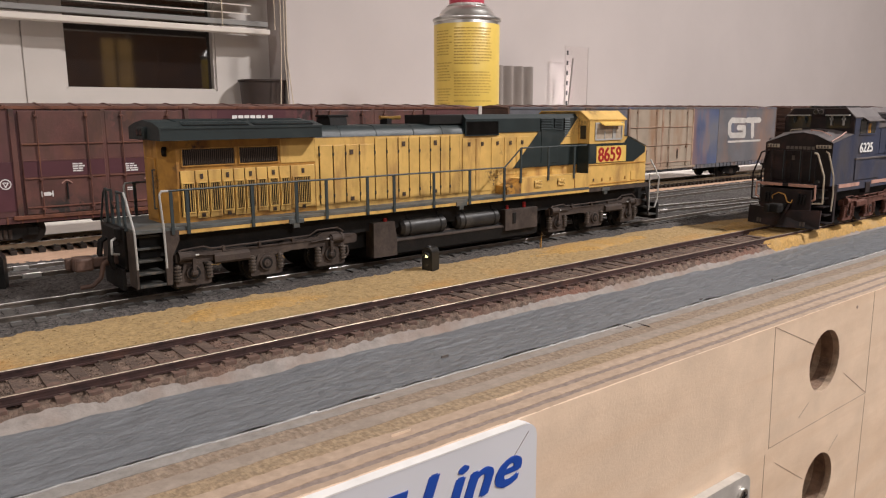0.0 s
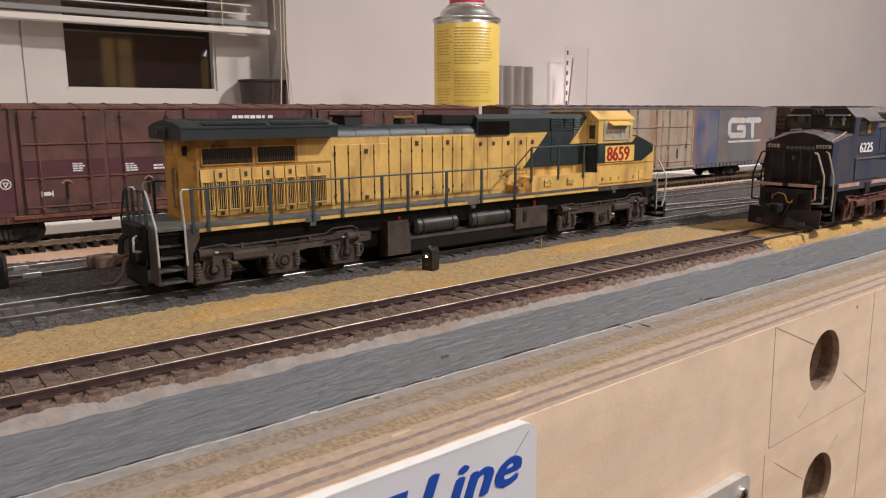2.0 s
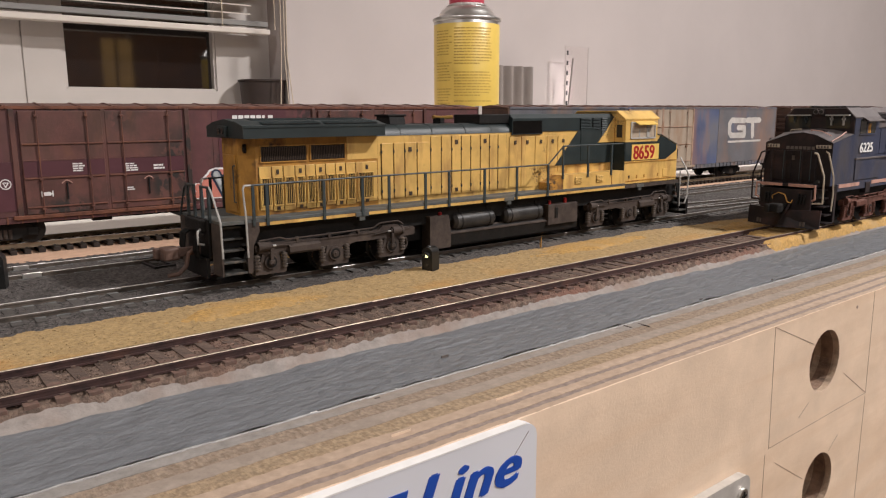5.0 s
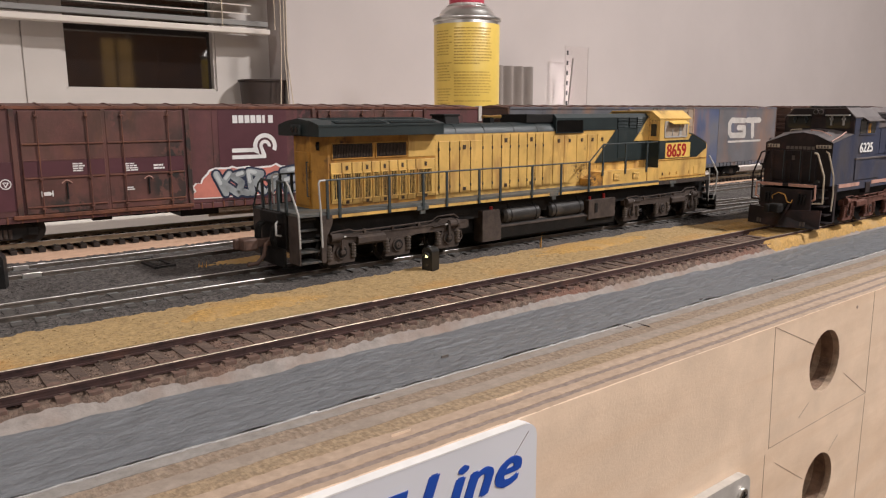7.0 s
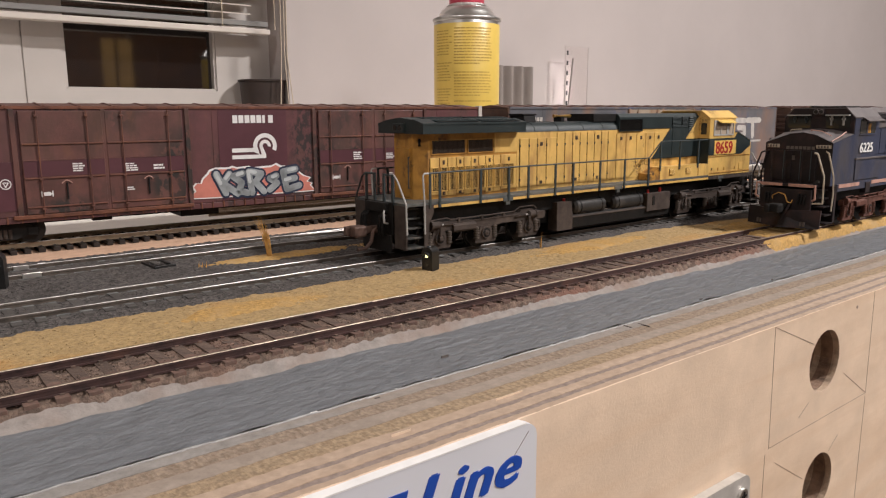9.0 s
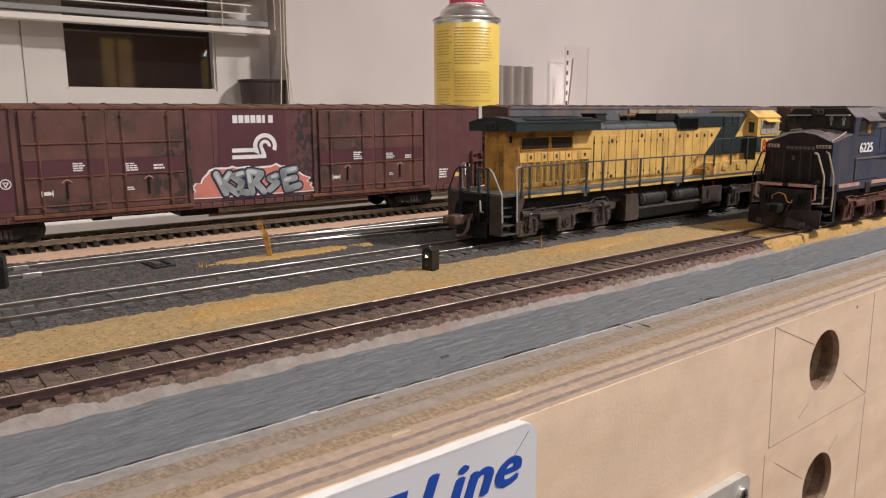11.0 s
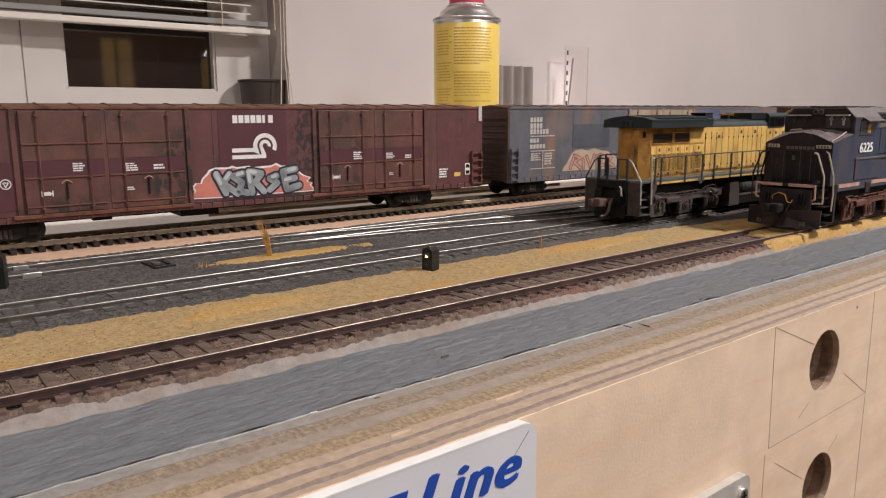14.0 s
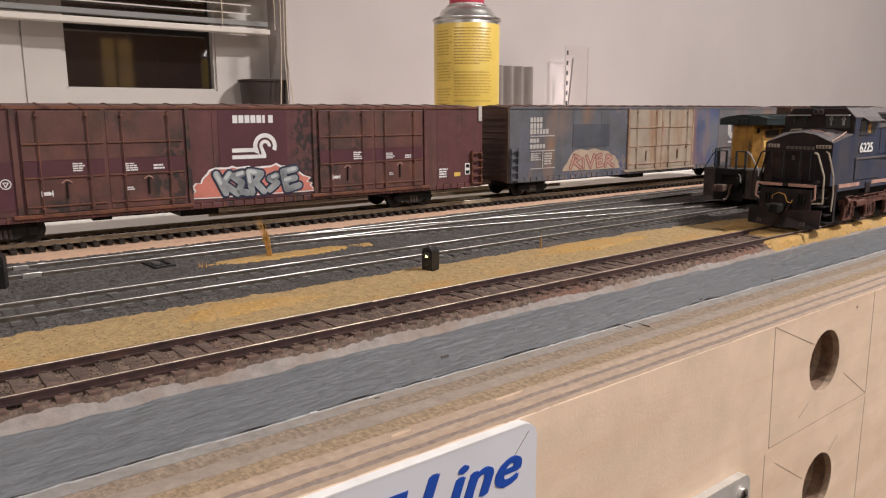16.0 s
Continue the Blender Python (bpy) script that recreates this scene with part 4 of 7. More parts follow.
        part("grab_rail", Geo().tube([(1.0, s * 17.5, 32.5), (-1.0, s * 17.5, 32.5), (-1.6, s * 17.5, 31.6), (-1.0, s * 17.5, 22), (-0.8, s * 17.5, 9.5)], 0.34, 8), M_SILV, e, "pale worn grab rail")
        part("grab_rail", Geo().tube([(-9.4, s * 9.5, 32.0), (-9.6, s * 12, 30.2), (-9.4, s * 17.3, 21.5), (-9.2, s * 17.4, 10)], 0.34, 8), M_SILV if s < 0 else M_POST, e)
        part("grab_rail", Geo().tube([(243.5, s * 12, 31.5), (244, s * 15.0, 26.5), (244, s * 17.2, 22.5), (243.0, s * 17.3, 12.0), (241.0, s * 17.3, 8.0)], 0.4, 8), M_SILV, e, "pale worn grab rail")
        part("grab_rail", Geo().tube([(236.0, s * 17.3, 25), (236.2, s * 17.3, 14.0), (236.4, s * 17.2, 7)], 0.35, 8), M_SILV, e, "pale worn grab rail")
        step_well(e, -9.0, -1.0, s, mat=M_STEP)
        step_well(e, 236.4, 243.0, s, 4.6, 19.0, M_STEP)
        part("step_cheek", Geo().prism([(-1.0, 4.2), (-1.0, 20.6), (3.5, 20.6), (3.5, 17.5), (1.2, 13), (0.6, 4.2)], *sorted((s * 16.9, s * 17.4)), "y"), M_TRK, e)
        part("step_cheek", Geo().prism([(-9.6, 4.2), (-9.6, 20.6), (-9.0, 20.6), (-9.0, 4.2)], *sorted((s * 10, s * 17.4)), "y"), M_TRK, e)
        part("step_cheek", Geo().prism([(232.5, 19.0), (236.4, 19.0), (236.4, 5.0), (235.6, 5.0), (234.5, 13)], *sorted((s * 16.9, s * 17.4)), "y"), M_BLK, e)
    # ends
    part("end_plate", Geo().box(-10.2, -9.4, -9.5, 9.5, 9, 21.5, 0.2).box(-12, -9.8, -7, 7, 17.5, 21.3, 0.4), M_BLK, e)
    part("pilot_plate", Geo().box(242.5, 243.6, -9.5, 9.5, 4, 21.0, 0.2).prism([(-16.5, 2.0), (-16.5, 10), (16.5, 10), (16.5, 2.0)], 243.6, 245.5), M_BLK, e)
    part("rear_pilot", Geo().prism([(-9.4, 2.6), (-9.4, 9), (9.4, 9), (9.4, 2.6)], -11.4, -10.4), M_BLK, e)
    for yy in (-9.0, -3.2, 3.2, 9.0):
        part("end_post", Geo().box(-9.9, -9.2, yy - 0.6, yy + 0.6, 20.6, 32.2), M_POST, e)
    for ya, yb in ((-9.3, -3.0), (3.0, 9.3)):
        part("end_rail", Geo().tube([(-9.6, ya, 31.8), (-9.6, yb, 31.8)], 0.4, 8), M_POST, e)
    part("end_chain", Geo().tube([(-9.6, -3.0 + 0.75 * k, 29.0 - 2.2 * math.sin(math.pi * k / 8)) for k in range(9)], 0.2, 5), M_COUP, e)
    coupler(e, -9.5, -1, M_COUP)
    coupler(e, 243, 1, M_COUP)
    hose(e, [(-12, -2.8, 12), (-15, -3.2, 10.5), (-16.0, -3.4, 6.5), (-18.5, -3.4, 4.2), (-22, -3.2, 4.0)], M_COUP, 0.7)
    for yy in (-7.5, -6.0, -4.6, 4.6, 6.0, 7.5):
        hose(e, [(-11.5, yy, 17), (-13, yy, 16), (-13.6, yy, 12), (-12.6, yy * 0.9, 9)], M_BLK, 0.5)
    hose(e, [(-11.8, -6.5, 18.4), (-13.6, -8.6, 18.0), (-13.8, -9.2, 14.2), (-11.5, -8.0, 13.6)], M_SILV, 0.35)
    # tanks under the frame
    part("fuel_tank", Geo().prism([(-13.6, 9.2), (-15, 8.0), (-14.4, 3.2), (-10, 1.4), (10, 1.4), (14.4, 3.2), (15, 8.0), (13.6, 9.2)], 75, 160), M_BLK, e, "dusty black fuel tank")
    for s in (-1, 1):
        part("tank_ledge", Geo().prism([(s * 12.2, 9.2), (s * 15.3, 7.7), (s * 15.3, 8.1), (s * 12.2, 9.6)], 84.6, 139.6), M_TRK, e, "dusty sloped tank ledge")
        for u in (91.0, 106.0, 118.4, 134.4):
            part("tank_fitting", Geo().cyl((u, s * 13.0, 15.4), (u, s * 13.0, 16.8), 0.55, 8).box(u - 0.7, u + 0.7, *sorted((s * 12.4, s * 13.6)), 16.6, 17.1), M_BLK, e)
        part("tank_end_box", Geo().prism([(74.2, 15.6), (83.5, 15.6), (84.5, 9), (84.5, 2.8), (74.2, 2.8)], *sorted((s * 10.5, s * 15.9)), "y"), M_TRK, e)
        part("equipment_locker", Geo().box(139.8, 159.0, *sorted((s * 10.5, s * 15.9)), 6.0, 15.0, 0.3), M_TRK, e)
        part("gauge_slot", Geo().box(144.0, 145.8, *sorted((s * 15.8, s * 16.2)), 9, 13.5), M_BLK, e)
        for ua, ub in ((87.5, 109.4), (114.8, 138.0)):
            part("air_tank", Geo().cyl((ua + 1.2, s * 12.2, 12.2), (ub - 1.2, s * 12.2, 12.2), 3.5, 20).cyl((ua, s * 12.2, 12.2), (ua + 1.2, s * 12.2, 12.2), 2.4, 20, 3.5).cyl((ub - 1.2, s * 12.2, 12.2), (ub, s * 12.2, 12.2), 3.5, 20, 2.4), M_TANK, e, "sooty grey air tank", True)
            for u in (ua + 3.6, ub - 3.6):
                part("tank_strap", Geo().cyl((u - 0.3, s * 12.2, 12.2), (u + 0.3, s * 12.2, 12.2), 3.62, 20).box(u - 0.5, u + 0.5, *sorted((s * 11.8, s * 12.8)), 15.4, 16.6), M_BLK, e)
        part("filler_cap", Geo().cyl((80.5, s * 14, 15.6), (80.5, s * 14, 16.8), 0.7, 10), M_RED, e, "red filler cap")
        part("filler_cap", Geo().cyl((142.5, s * 14, 15.0), (142.5, s * 14, 16.6), 0.6, 10), M_RED, e, "red filler cap")
        part("filler_cap", Geo().cyl((152.5, s * 14, 15.0), (152.5, s * 14, 17.2), 0.7, 10), M_RED, e, "red filler cap")
    # roof machinery
    part("exhaust_pipe", Geo().prism([(-5, 50.5), (-4.2, 54.0), (4.2, 54.0), (5, 50.5)], 64, 71).box(63.2, 71.8, -4.6, 4.6, 53.6, 54.4, 0.2), M_BLK, e, "black exhaust pipe")
    part("horn", Geo().cyl((87.5, -2, 53.2), (96.5, -2, 53.2), 0.35, 10, 0.8).cyl((88.5, 0.4, 53.0), (95.5, 0.4, 53.0), 0.3, 10, 0.8).cyl((97.2, 2.2, 53.2), (90, 2.2, 53.2), 0.3, 10, 0.8), M_BRASS, e, "small brass air horn")
    part("horn_bracket", Geo().box(90.2, 92.4, -2.4, 2.4, 50.5, 53.0, 0.15), M_BLK, e)
    part("brake_hatch", Geo().box(106.0, 122.9, -8.3, 8.3, 50.4, 54.2, 0.3), M_BLK, e, "black brake resistor hatch")
    part("brake_housing", Geo().prism([(-10.35, 46.7), (-10.35, 52.4), (-8.4, 54.2), (8.4, 54.2), (10.35, 52.4), (10.35, 46.7)], 122.9, 190.0), M_GRN, e, "dark green upper hood")
    # cab and nose
    cab_prof = [(-17, 21.0), (-17, 51.6), (-12, 55.2), (12, 55.2), (17, 51.6), (17, 21.0)]
    part("cab", Geo().prism(cab_prof, 190.3, 215.2), M_YEL, e, "yellow wide cab")
    part("cab_roof", Geo().prism([(-17.3, 51.3), (-17.3, 51.8), (-12.1, 55.6), (12.1, 55.6), (17.3, 51.8), (17.3, 51.3), (12, 55.0), (-12, 55.0)], 189.4, 216.4), M_YEL, e, "pale worn yellow cab roof")
    part("cab_back_wedge", Geo().prism([(190.6, 53.4), (178.3, 40.9), (190.6, 40.9)], -10.9, -10.4, "y"), M_YEL, e)
    part("cab_back_wedge", Geo().prism([(190.6, 53.4), (178.3, 40.9), (190.6, 40.9)], 10.4, 10.9, "y"), M_YEL, e)
    nose = [(215.2, 21.0), (215.2, 44.0), (218.6, 43.6), (231.8, 38.8), (232.6, 37.8), (232.6, 21.0)]
    part("nose", Geo().prism(nose, -17, 17, "y"), M_YEL, e, "yellow and green sloped nose")
    part("nose_top", Geo().prism([(215.4, 44.2), (218.6, 43.9), (232.0, 39.1), (231.8, 38.8), (218.6, 43.5), (215.4, 43.8)], -17.2, 17.2, "y"), M_GRN, e)
    part("number_board", Geo().box(232.4, 233.2, -11, -5, 35.5, 38.2), M_GLASS, e)
    part("nose_door", Geo().box(232.5, 233.0, 3, 11, 22, 36, 0.2), M_YEL, e)
    part("grab_iron", Geo().tube([(203.5, -3, 55.6), (203.5, -3, 56.8), (206.8, -3, 56.8), (206.8, -3, 55.6)], 0.2), M_POST, e)
    for s in (-1, 1):
        y = s * 17.0
        ya, yb = sorted((y, y + s * 0.2))
        part("cab_green_band", Geo().prism([(190.3, 31.8), (190.3, 40.8), (215.2, 40.8), (218.0, 43.5), (231.6, 38.6), (231.6, 36.0), (223.0, 31.8)], ya, yb, "y"), M_GRN, e)
        part("road_number_panel", Geo().box(195.2, 216.6, *sorted((y + s * 0.2, y + s * 0.36)), 32.1, 39.6), M_NUMY, e, "pale yellow panel with red road number")
        lettering("road_number", "8659", M_RED, e, 9.0, (196.3, y + s * 0.42, 32.7) if s < 0 else (215.5, y + s * 0.42, 32.7), (90, 0, 0) if s < 0 else (90, 0, 180), fat=0.3, stretch=0.93)
        part("cab_window", Geo().box(194.6, 206.4, *sorted((y, y + s * 0.14)), 42.8, 49.8), M_CABIN, e, "grey cab side window")
        part("cab_window", Geo().box(208.2, 212.8, *sorted((y, y + s * 0.14)), 43.0, 49.6), M_CABIN, e)
        fr = Geo()
        for a in ((194.0, 194.7, 42.3, 50.3), (206.3, 208.3, 42.3, 50.3), (212.7, 213.4, 42.3, 50.3), (194.7, 212.7, 49.7, 50.3), (194.7, 212.7, 42.2, 42.9), (200.4, 200.9, 42.9, 46.4)):
            fr.box(a[0], a[1], *sorted((y, y + s * 0.4)), a[2], a[3])
        part("window_frame", fr, M_SILV, e, "pale worn window frame")
        part("sun_visor", Geo().prism([(y, 50.6), (y + s * 3.0, 49.2), (y + s * 3.0, 48.8), (y, 50.2)], 197, 211.5), M_NUMY, e)
        part("nose_hatch", Geo().box(221, 226, *sorted((y, y + s * 0.3)), 23.0, 27.0, 0.1), M_YEL, e)
        part("cab_seam", Geo().box(190.6, 232.4, *sorted((y, y + s * 0.25)), 30.9, 31.3).box(191, 232.5, *sorted((y, y + s * 0.3)), 22.1, 22.5), M_YELD, e)
        part("bolt_row", Geo().box(193.5, 194.4, ya, yb, 23.5, 25.0).box(199.5, 200.4, ya, yb, 23.5, 25.0).box(205.5, 206.4, ya, yb, 23.5, 25.0).box(216.5, 217.2, ya, yb, 23.5, 25.0), M_YELD, e)
        part("cab_rear_panel", Geo().box(189.9, 190.3, *sorted((s * 10.4, s * 17.0)), 27.6, 40.9), M_GRN, e)
        part("cab_rear_door", Geo().box(189.8, 190.3, *sorted((s * 11, s * 16.4)), 41, 50.2, 0.1), M_YEL, e)
        part("rear_door_glass", Geo().box(189.6, 189.9, *sorted((s * 12.2, s * 15.4)), 43, 49), M_GLASS, e)
    part("windshield", Geo().box(215.1, 215.5, -13, 13, 45.2, 51.5), M_GLASS, e)
    engine_truck(e, (7.9, 32.2, 56.4), M_TRK, M_SPRING)
    engine_truck(e, (172.2, 197.4, 222.4), M_TRK, M_SPRING, False)
    return e, wheelsets(e, (7.9, 32.2, 56.4, 172.2, 197.4, 222.4))


# ---- freight cars on the rear track ----
RAIL_B = 2.7


def car_truck(parent, s, y_mid, mat):
    """A two-axle freight truck with its wheels, centred at s."""
    for d in (-1, 1):
        y = y_mid + d * 13.0
        part("truck_side_frame", Geo().prism([(s - 13, 8.6), (s - 10, 10.8), (s - 4, 11.6), (s + 4, 11.6), (s + 10, 10.8), (s + 13, 8.6), (s + 12, 6.4), (s + 7, 6.6), (s + 4, 5.0), (s - 4, 5.0), (s - 7, 6.6), (s - 12, 6.4)], y - 1.2, y + 1.2, "y")
             .box(s - 12, s - 8, y - 1.6, y + 1.6, 6.4, 9.8, 0.3).box(s + 8, s + 12, y - 1.6, y + 1.6, 6.4, 9.8, 0.3), mat, parent)
        for o in (-1.8, 0, 1.8):
            part("truck_spring", Geo().cyl((s + o, y + d * 0.9, 5.6), (s + o, y + d * 0.9, 9.2), 0.85, 8), M_TRK, parent)
    for o in (-10, 10):
        part("car_wheelset", Geo().cyl((s + o, y_mid - 10.4, 8.2), (s + o, y_mid - 8.2, 8.2), 5.4, 24).cyl((s + o, y_mid + 8.2, 8.2), (s + o, y_mid + 10.4, 8.2), 5.4, 24).cyl((s + o, y_mid - 12, 8.2), (s + o, y_mid + 12, 8.2), 1.1, 10), M_WHEEL, parent)
    part("truck_bolster", Geo().box(s - 3, s + 3, y_mid - 12, y_mid + 12, 6.5, 12.0), mat, parent)


def bars(parent, name, rows, mat, y=-0.35, label=""):
    """Illegible stencilling: plain bars, rows of (s0, s1, z0, z1)."""
    g = Geo()
    for s0, s1, z0, z1 in rows:
        g.box(s0, s1, y - 0.08, y, z0, z1)
    return part(name, g, mat, parent, label)


def text_block(s0, s1, z0, z1, n, ragged=0.3):
    h = (z1 - z0) / n
    out = []
    for k in range(n):
        a, b = s0, s1 - rng.random() * ragged * (s1 - s0)
        z = z1 - (k + 0.8) * h
        while a < b:
            w = min(b - a, (s1 - s0) * rng.uniform(0.22, 0.5))
            out.append((a, a + w * 0.88, z, z + h * 0.6))
            a += w
    return out


def car_door(parent, s0, s1, z0, z1, mat, rib_mat, ribs, rods=True):
    d = part("door", Geo().box(s0, s1, -1.1, 0.2, z0, z1, 0.2), mat, parent)
    for z in ribs:
        part("door_rib", Geo().prism([(-1.0, z - 0.4), (-1.6, z - 0.18), (-1.6, z + 0.18), (-1.0, z + 0.4)], s0 + 0.4, s1 - 0.4), rib_mat, d)
    for k in (0.2, 0.8):
        s = s0 + (s1 - s0) * k
        if rods:
            part("lock_rod", Geo().cyl((s, -1.9, z0 - 0.6), (s, -1.8, z1 + 0.4), 0.24, 6), rib_mat, d)
            for z in (z0 + 2, z0 + 14, z1 - 2):
                part("rod_bracket", Geo().box(s - 0.7, s + 0.7, -2.2, -1.0, z - 0.4, z + 0.4, 0.1), rib_mat, d)
    m = (s0 + s1) / 2
    part("door_handle", Geo().box(m - 0.28, m + 0.28, -1.8, -1.0, z0 + 5.5, z0 + 12.2, 0.1), M_GTE if rib_mat is not M_BRNR else M_BLK, d)
    arc = [(m - 1.9 + 0.38 * k, -1.5, z0 + 12.0 + 1.2 * math.sin(math.pi * k / 10)) for k in range(11)]
    part("handle_arc", Geo().tube(arc, 0.2, 6), M_PINK, d)
    return d


def boxcar_shell(parent, s0, s1, body, roof, edge, end_mat, panels):
    part("body", Geo().box(s0 + 0.6, s1 - 0.6, 0.3, 35.7, 13.6, 57.0), body, parent)
    seams = [s0 + (s1 - s0) * k / panels for k in range(panels + 1)]
    for a, b in zip(seams, seams[1:]):
        part("side_panel", Geo().box(a + 0.06, b - 0.06, -0.05, 0.35, 14.6, 57.2, 0.08), body, parent)
    for y0, y1 in ((-0.5, 1.0), (35.0, 36.5)):
        part("side_sill", Geo().box(s0, s1, y0, y1, 12.0, 14.4, 0.15), body, parent)
        part("eave", Geo().box(s0, s1, y0, y1, 57.0, 58.3, 0.15), edge, parent)
    n = int((s1 - s0) / 5.2)
    for k in range(n):
        s = s0 + 2 + k * 5.2
        part("sill_rib", Geo().box(s, s + 0.55, -0.95, -0.3, 12.0, 14.9), edge, parent)
    part("roof", Geo().prism([(-0.2, 57.8), (18, 59.6), (36.2, 57.8), (18, 57.6)], s0, s1), roof, parent)
    k = s0 + 6
    while k < s1 - 4:
        part("roof_rib", Geo().prism([(0.2, 57.9), (0.2, 58.35), (18, 60.0), (35.8, 58.35), (35.8, 57.9), (18, 59.3)], k, k + 0.8), roof, parent)
        part("roof_bolt", Geo().box(k + 0.1, k + 0.9, -0.75, -0.3, 57.3, 58.5, 0.1), edge, parent)
        k += 13.5
    for s, d in ((s0, -1), (s1, 1)):
        part("end_wall", Geo().box(min(s, s + d * 0.6), max(s, s + d * 0.6), 0.3, 35.7, 13.0, 57.4), end_mat, parent)
        for j in range(10):
            z = 16.5 + j * 3.9
            part("end_corrugation", Geo().prism([(s, z - 1.5), (s + d * 1.7, z - 0.7), (s + d * 1.7, z + 0.7), (s, z + 1.5)], 2.0, 34.0, "y"), end_mat, parent)
        for c in (0.6, 34.0):
            part("corner_post", Geo().box(min(s, s + d * 1.3), max(s, s + d * 1.3), c - 0.6, c + 2.0, 12.2, 57.6, 0.2), end_mat, parent)
        part("car_coupler", Geo().box(min(s, s + d * 11), max(s, s + d * 11), 16.4, 19.6, 10.5, 13.5, 0.4), M_COUP, parent)
    part("centre_sill", Geo().box(s0 + 4, s1 - 4, 13, 23, 9.8, 13.0).box((s0 + s1) / 2 - 30, (s0 + s1) / 2 - 12, 8, 28, 8.0, 13.0, 0.4), M_BLK, parent)


def ladder(parent, s0, s1, z0, z1, mat, n=5):
    part("ladder_rail", Geo().box(s0, s0 + 0.6, -1.7, -0.2, z0, z1).box(s1 - 0.6, s1, -1.7, -0.2, z0, z1), mat, parent)
    for k in range(n):
        z = z0 + 1.5 + (z1 - z0 - 2.5) * k / (n - 1)
        part("ladder_rung", Geo().box(s0, s1, -2.0, -1.3, z - 0.35, z + 0.35), mat, parent)


def blob(parent, name, pts, y, mat, label="", deep=0.07):
    return part(name, Geo().prism(pts, y - deep, y, "y"), mat, parent, label)


def strokes(parent, name, lines, width, y, mat, deep=0.07, label=""):
    """Fat painted strokes: runs of (s, z) points drawn as one flat shape with round ends."""
    g = Geo()
    for run in lines:
        for (a, b), (c, d) in zip(run, run[1:]):
            l = math.hypot(c - a, d - b)
            nx, nz = -(d - b) / l * width / 2, (c - a) / l * width / 2
            g.prism([(a + nx, b + nz), (c + nx, d + nz), (c - nx, d - nz), (a - nx, b - nz)], y - deep, y, "y")
        for a, b in run:
            g.prism([(a + width / 2 * math.cos(2 * math.pi * k / 10), b + width / 2 * math.sin(2 * math.pi * k / 10)) for k in range(10)], y - deep * 1.02, y, "y")
    return part(name, g, mat, parent, label)


def car_pose():
    return pose(294.14 * MM, 330.26 * MM, 0, 0, 0, math.degrees(BOX_TURN))


for dull in (M_BLK, M_TRK, M_TANK, M_CRT, M_CRK, M_LOUV):
    dull.node_tree.nodes["Principled BSDF"].inputs["Specular IOR Level"].default_value = 0.22
M_SALM = paint("salmon_spray_paint", (0.58, 0.20, 0.15), 0.5, vary=0.08, scale=150)
M_NAVY = paint("navy_spray_outline", (0.018, 0.026, 0.055), 0.5, vary=0.1)
M_SPRG = paint("grey_green_spray_paint", (0.30, 0.32, 0.325), 0.5, vary=0.3, scale=90)
M_SPRL = paint("pale_spray_paint", (0.50, 0.52, 0.52), 0.5, vary=0.15, scale=120)
M_TAN = paint("faded_tan_spray_paint", (0.44, 0.33, 0.24), 0.6, vary=0.1, scale=120)
M_BRICK = paint("faded_red_spray_paint", (0.27, 0.12, 0.10), 0.6, vary=0.15, scale=120)
M_GTX = paint("faded_white_lettering", (0.52, 0.48, 0.44), 0.55, vary=0.12, scale=150)
M_GTK = paint("charcoal_repaint_patch", (0.07, 0.072, 0.088), 0.55, vary=0.1, scale=60, dirt=(0.095, 0.092, 0.10), dirt_amount=0.4, dirt_scale=60)
M_GTO = paint("rust_bled_blue_paint", (0.135, 0.13, 0.138), 0.52, vary=0.14, scale=40, dirt=(0.085, 0.10, 0.19), dirt_amount=0.25, dirt_scale=26, dirt2=(0.30, 0.145, 0.075), amount2=0.62, scale2=20, stretch2=(1, 1, 0.4))
M_GTR = paint("rusty_cream_door_rib", (0.34, 0.22, 0.155), 0.6, vary=0.2, scale=120, dirt=(0.22, 0.10, 0.05), dirt_amount=0.4, dirt_scale=80)
M_ROOFB = paint("dusty_brown_car_roof", (0.12, 0.055, 0.042), 0.65, vary=0.2, scale=80, dirt=(0.2, 0.12, 0.08), dirt_amount=0.3)


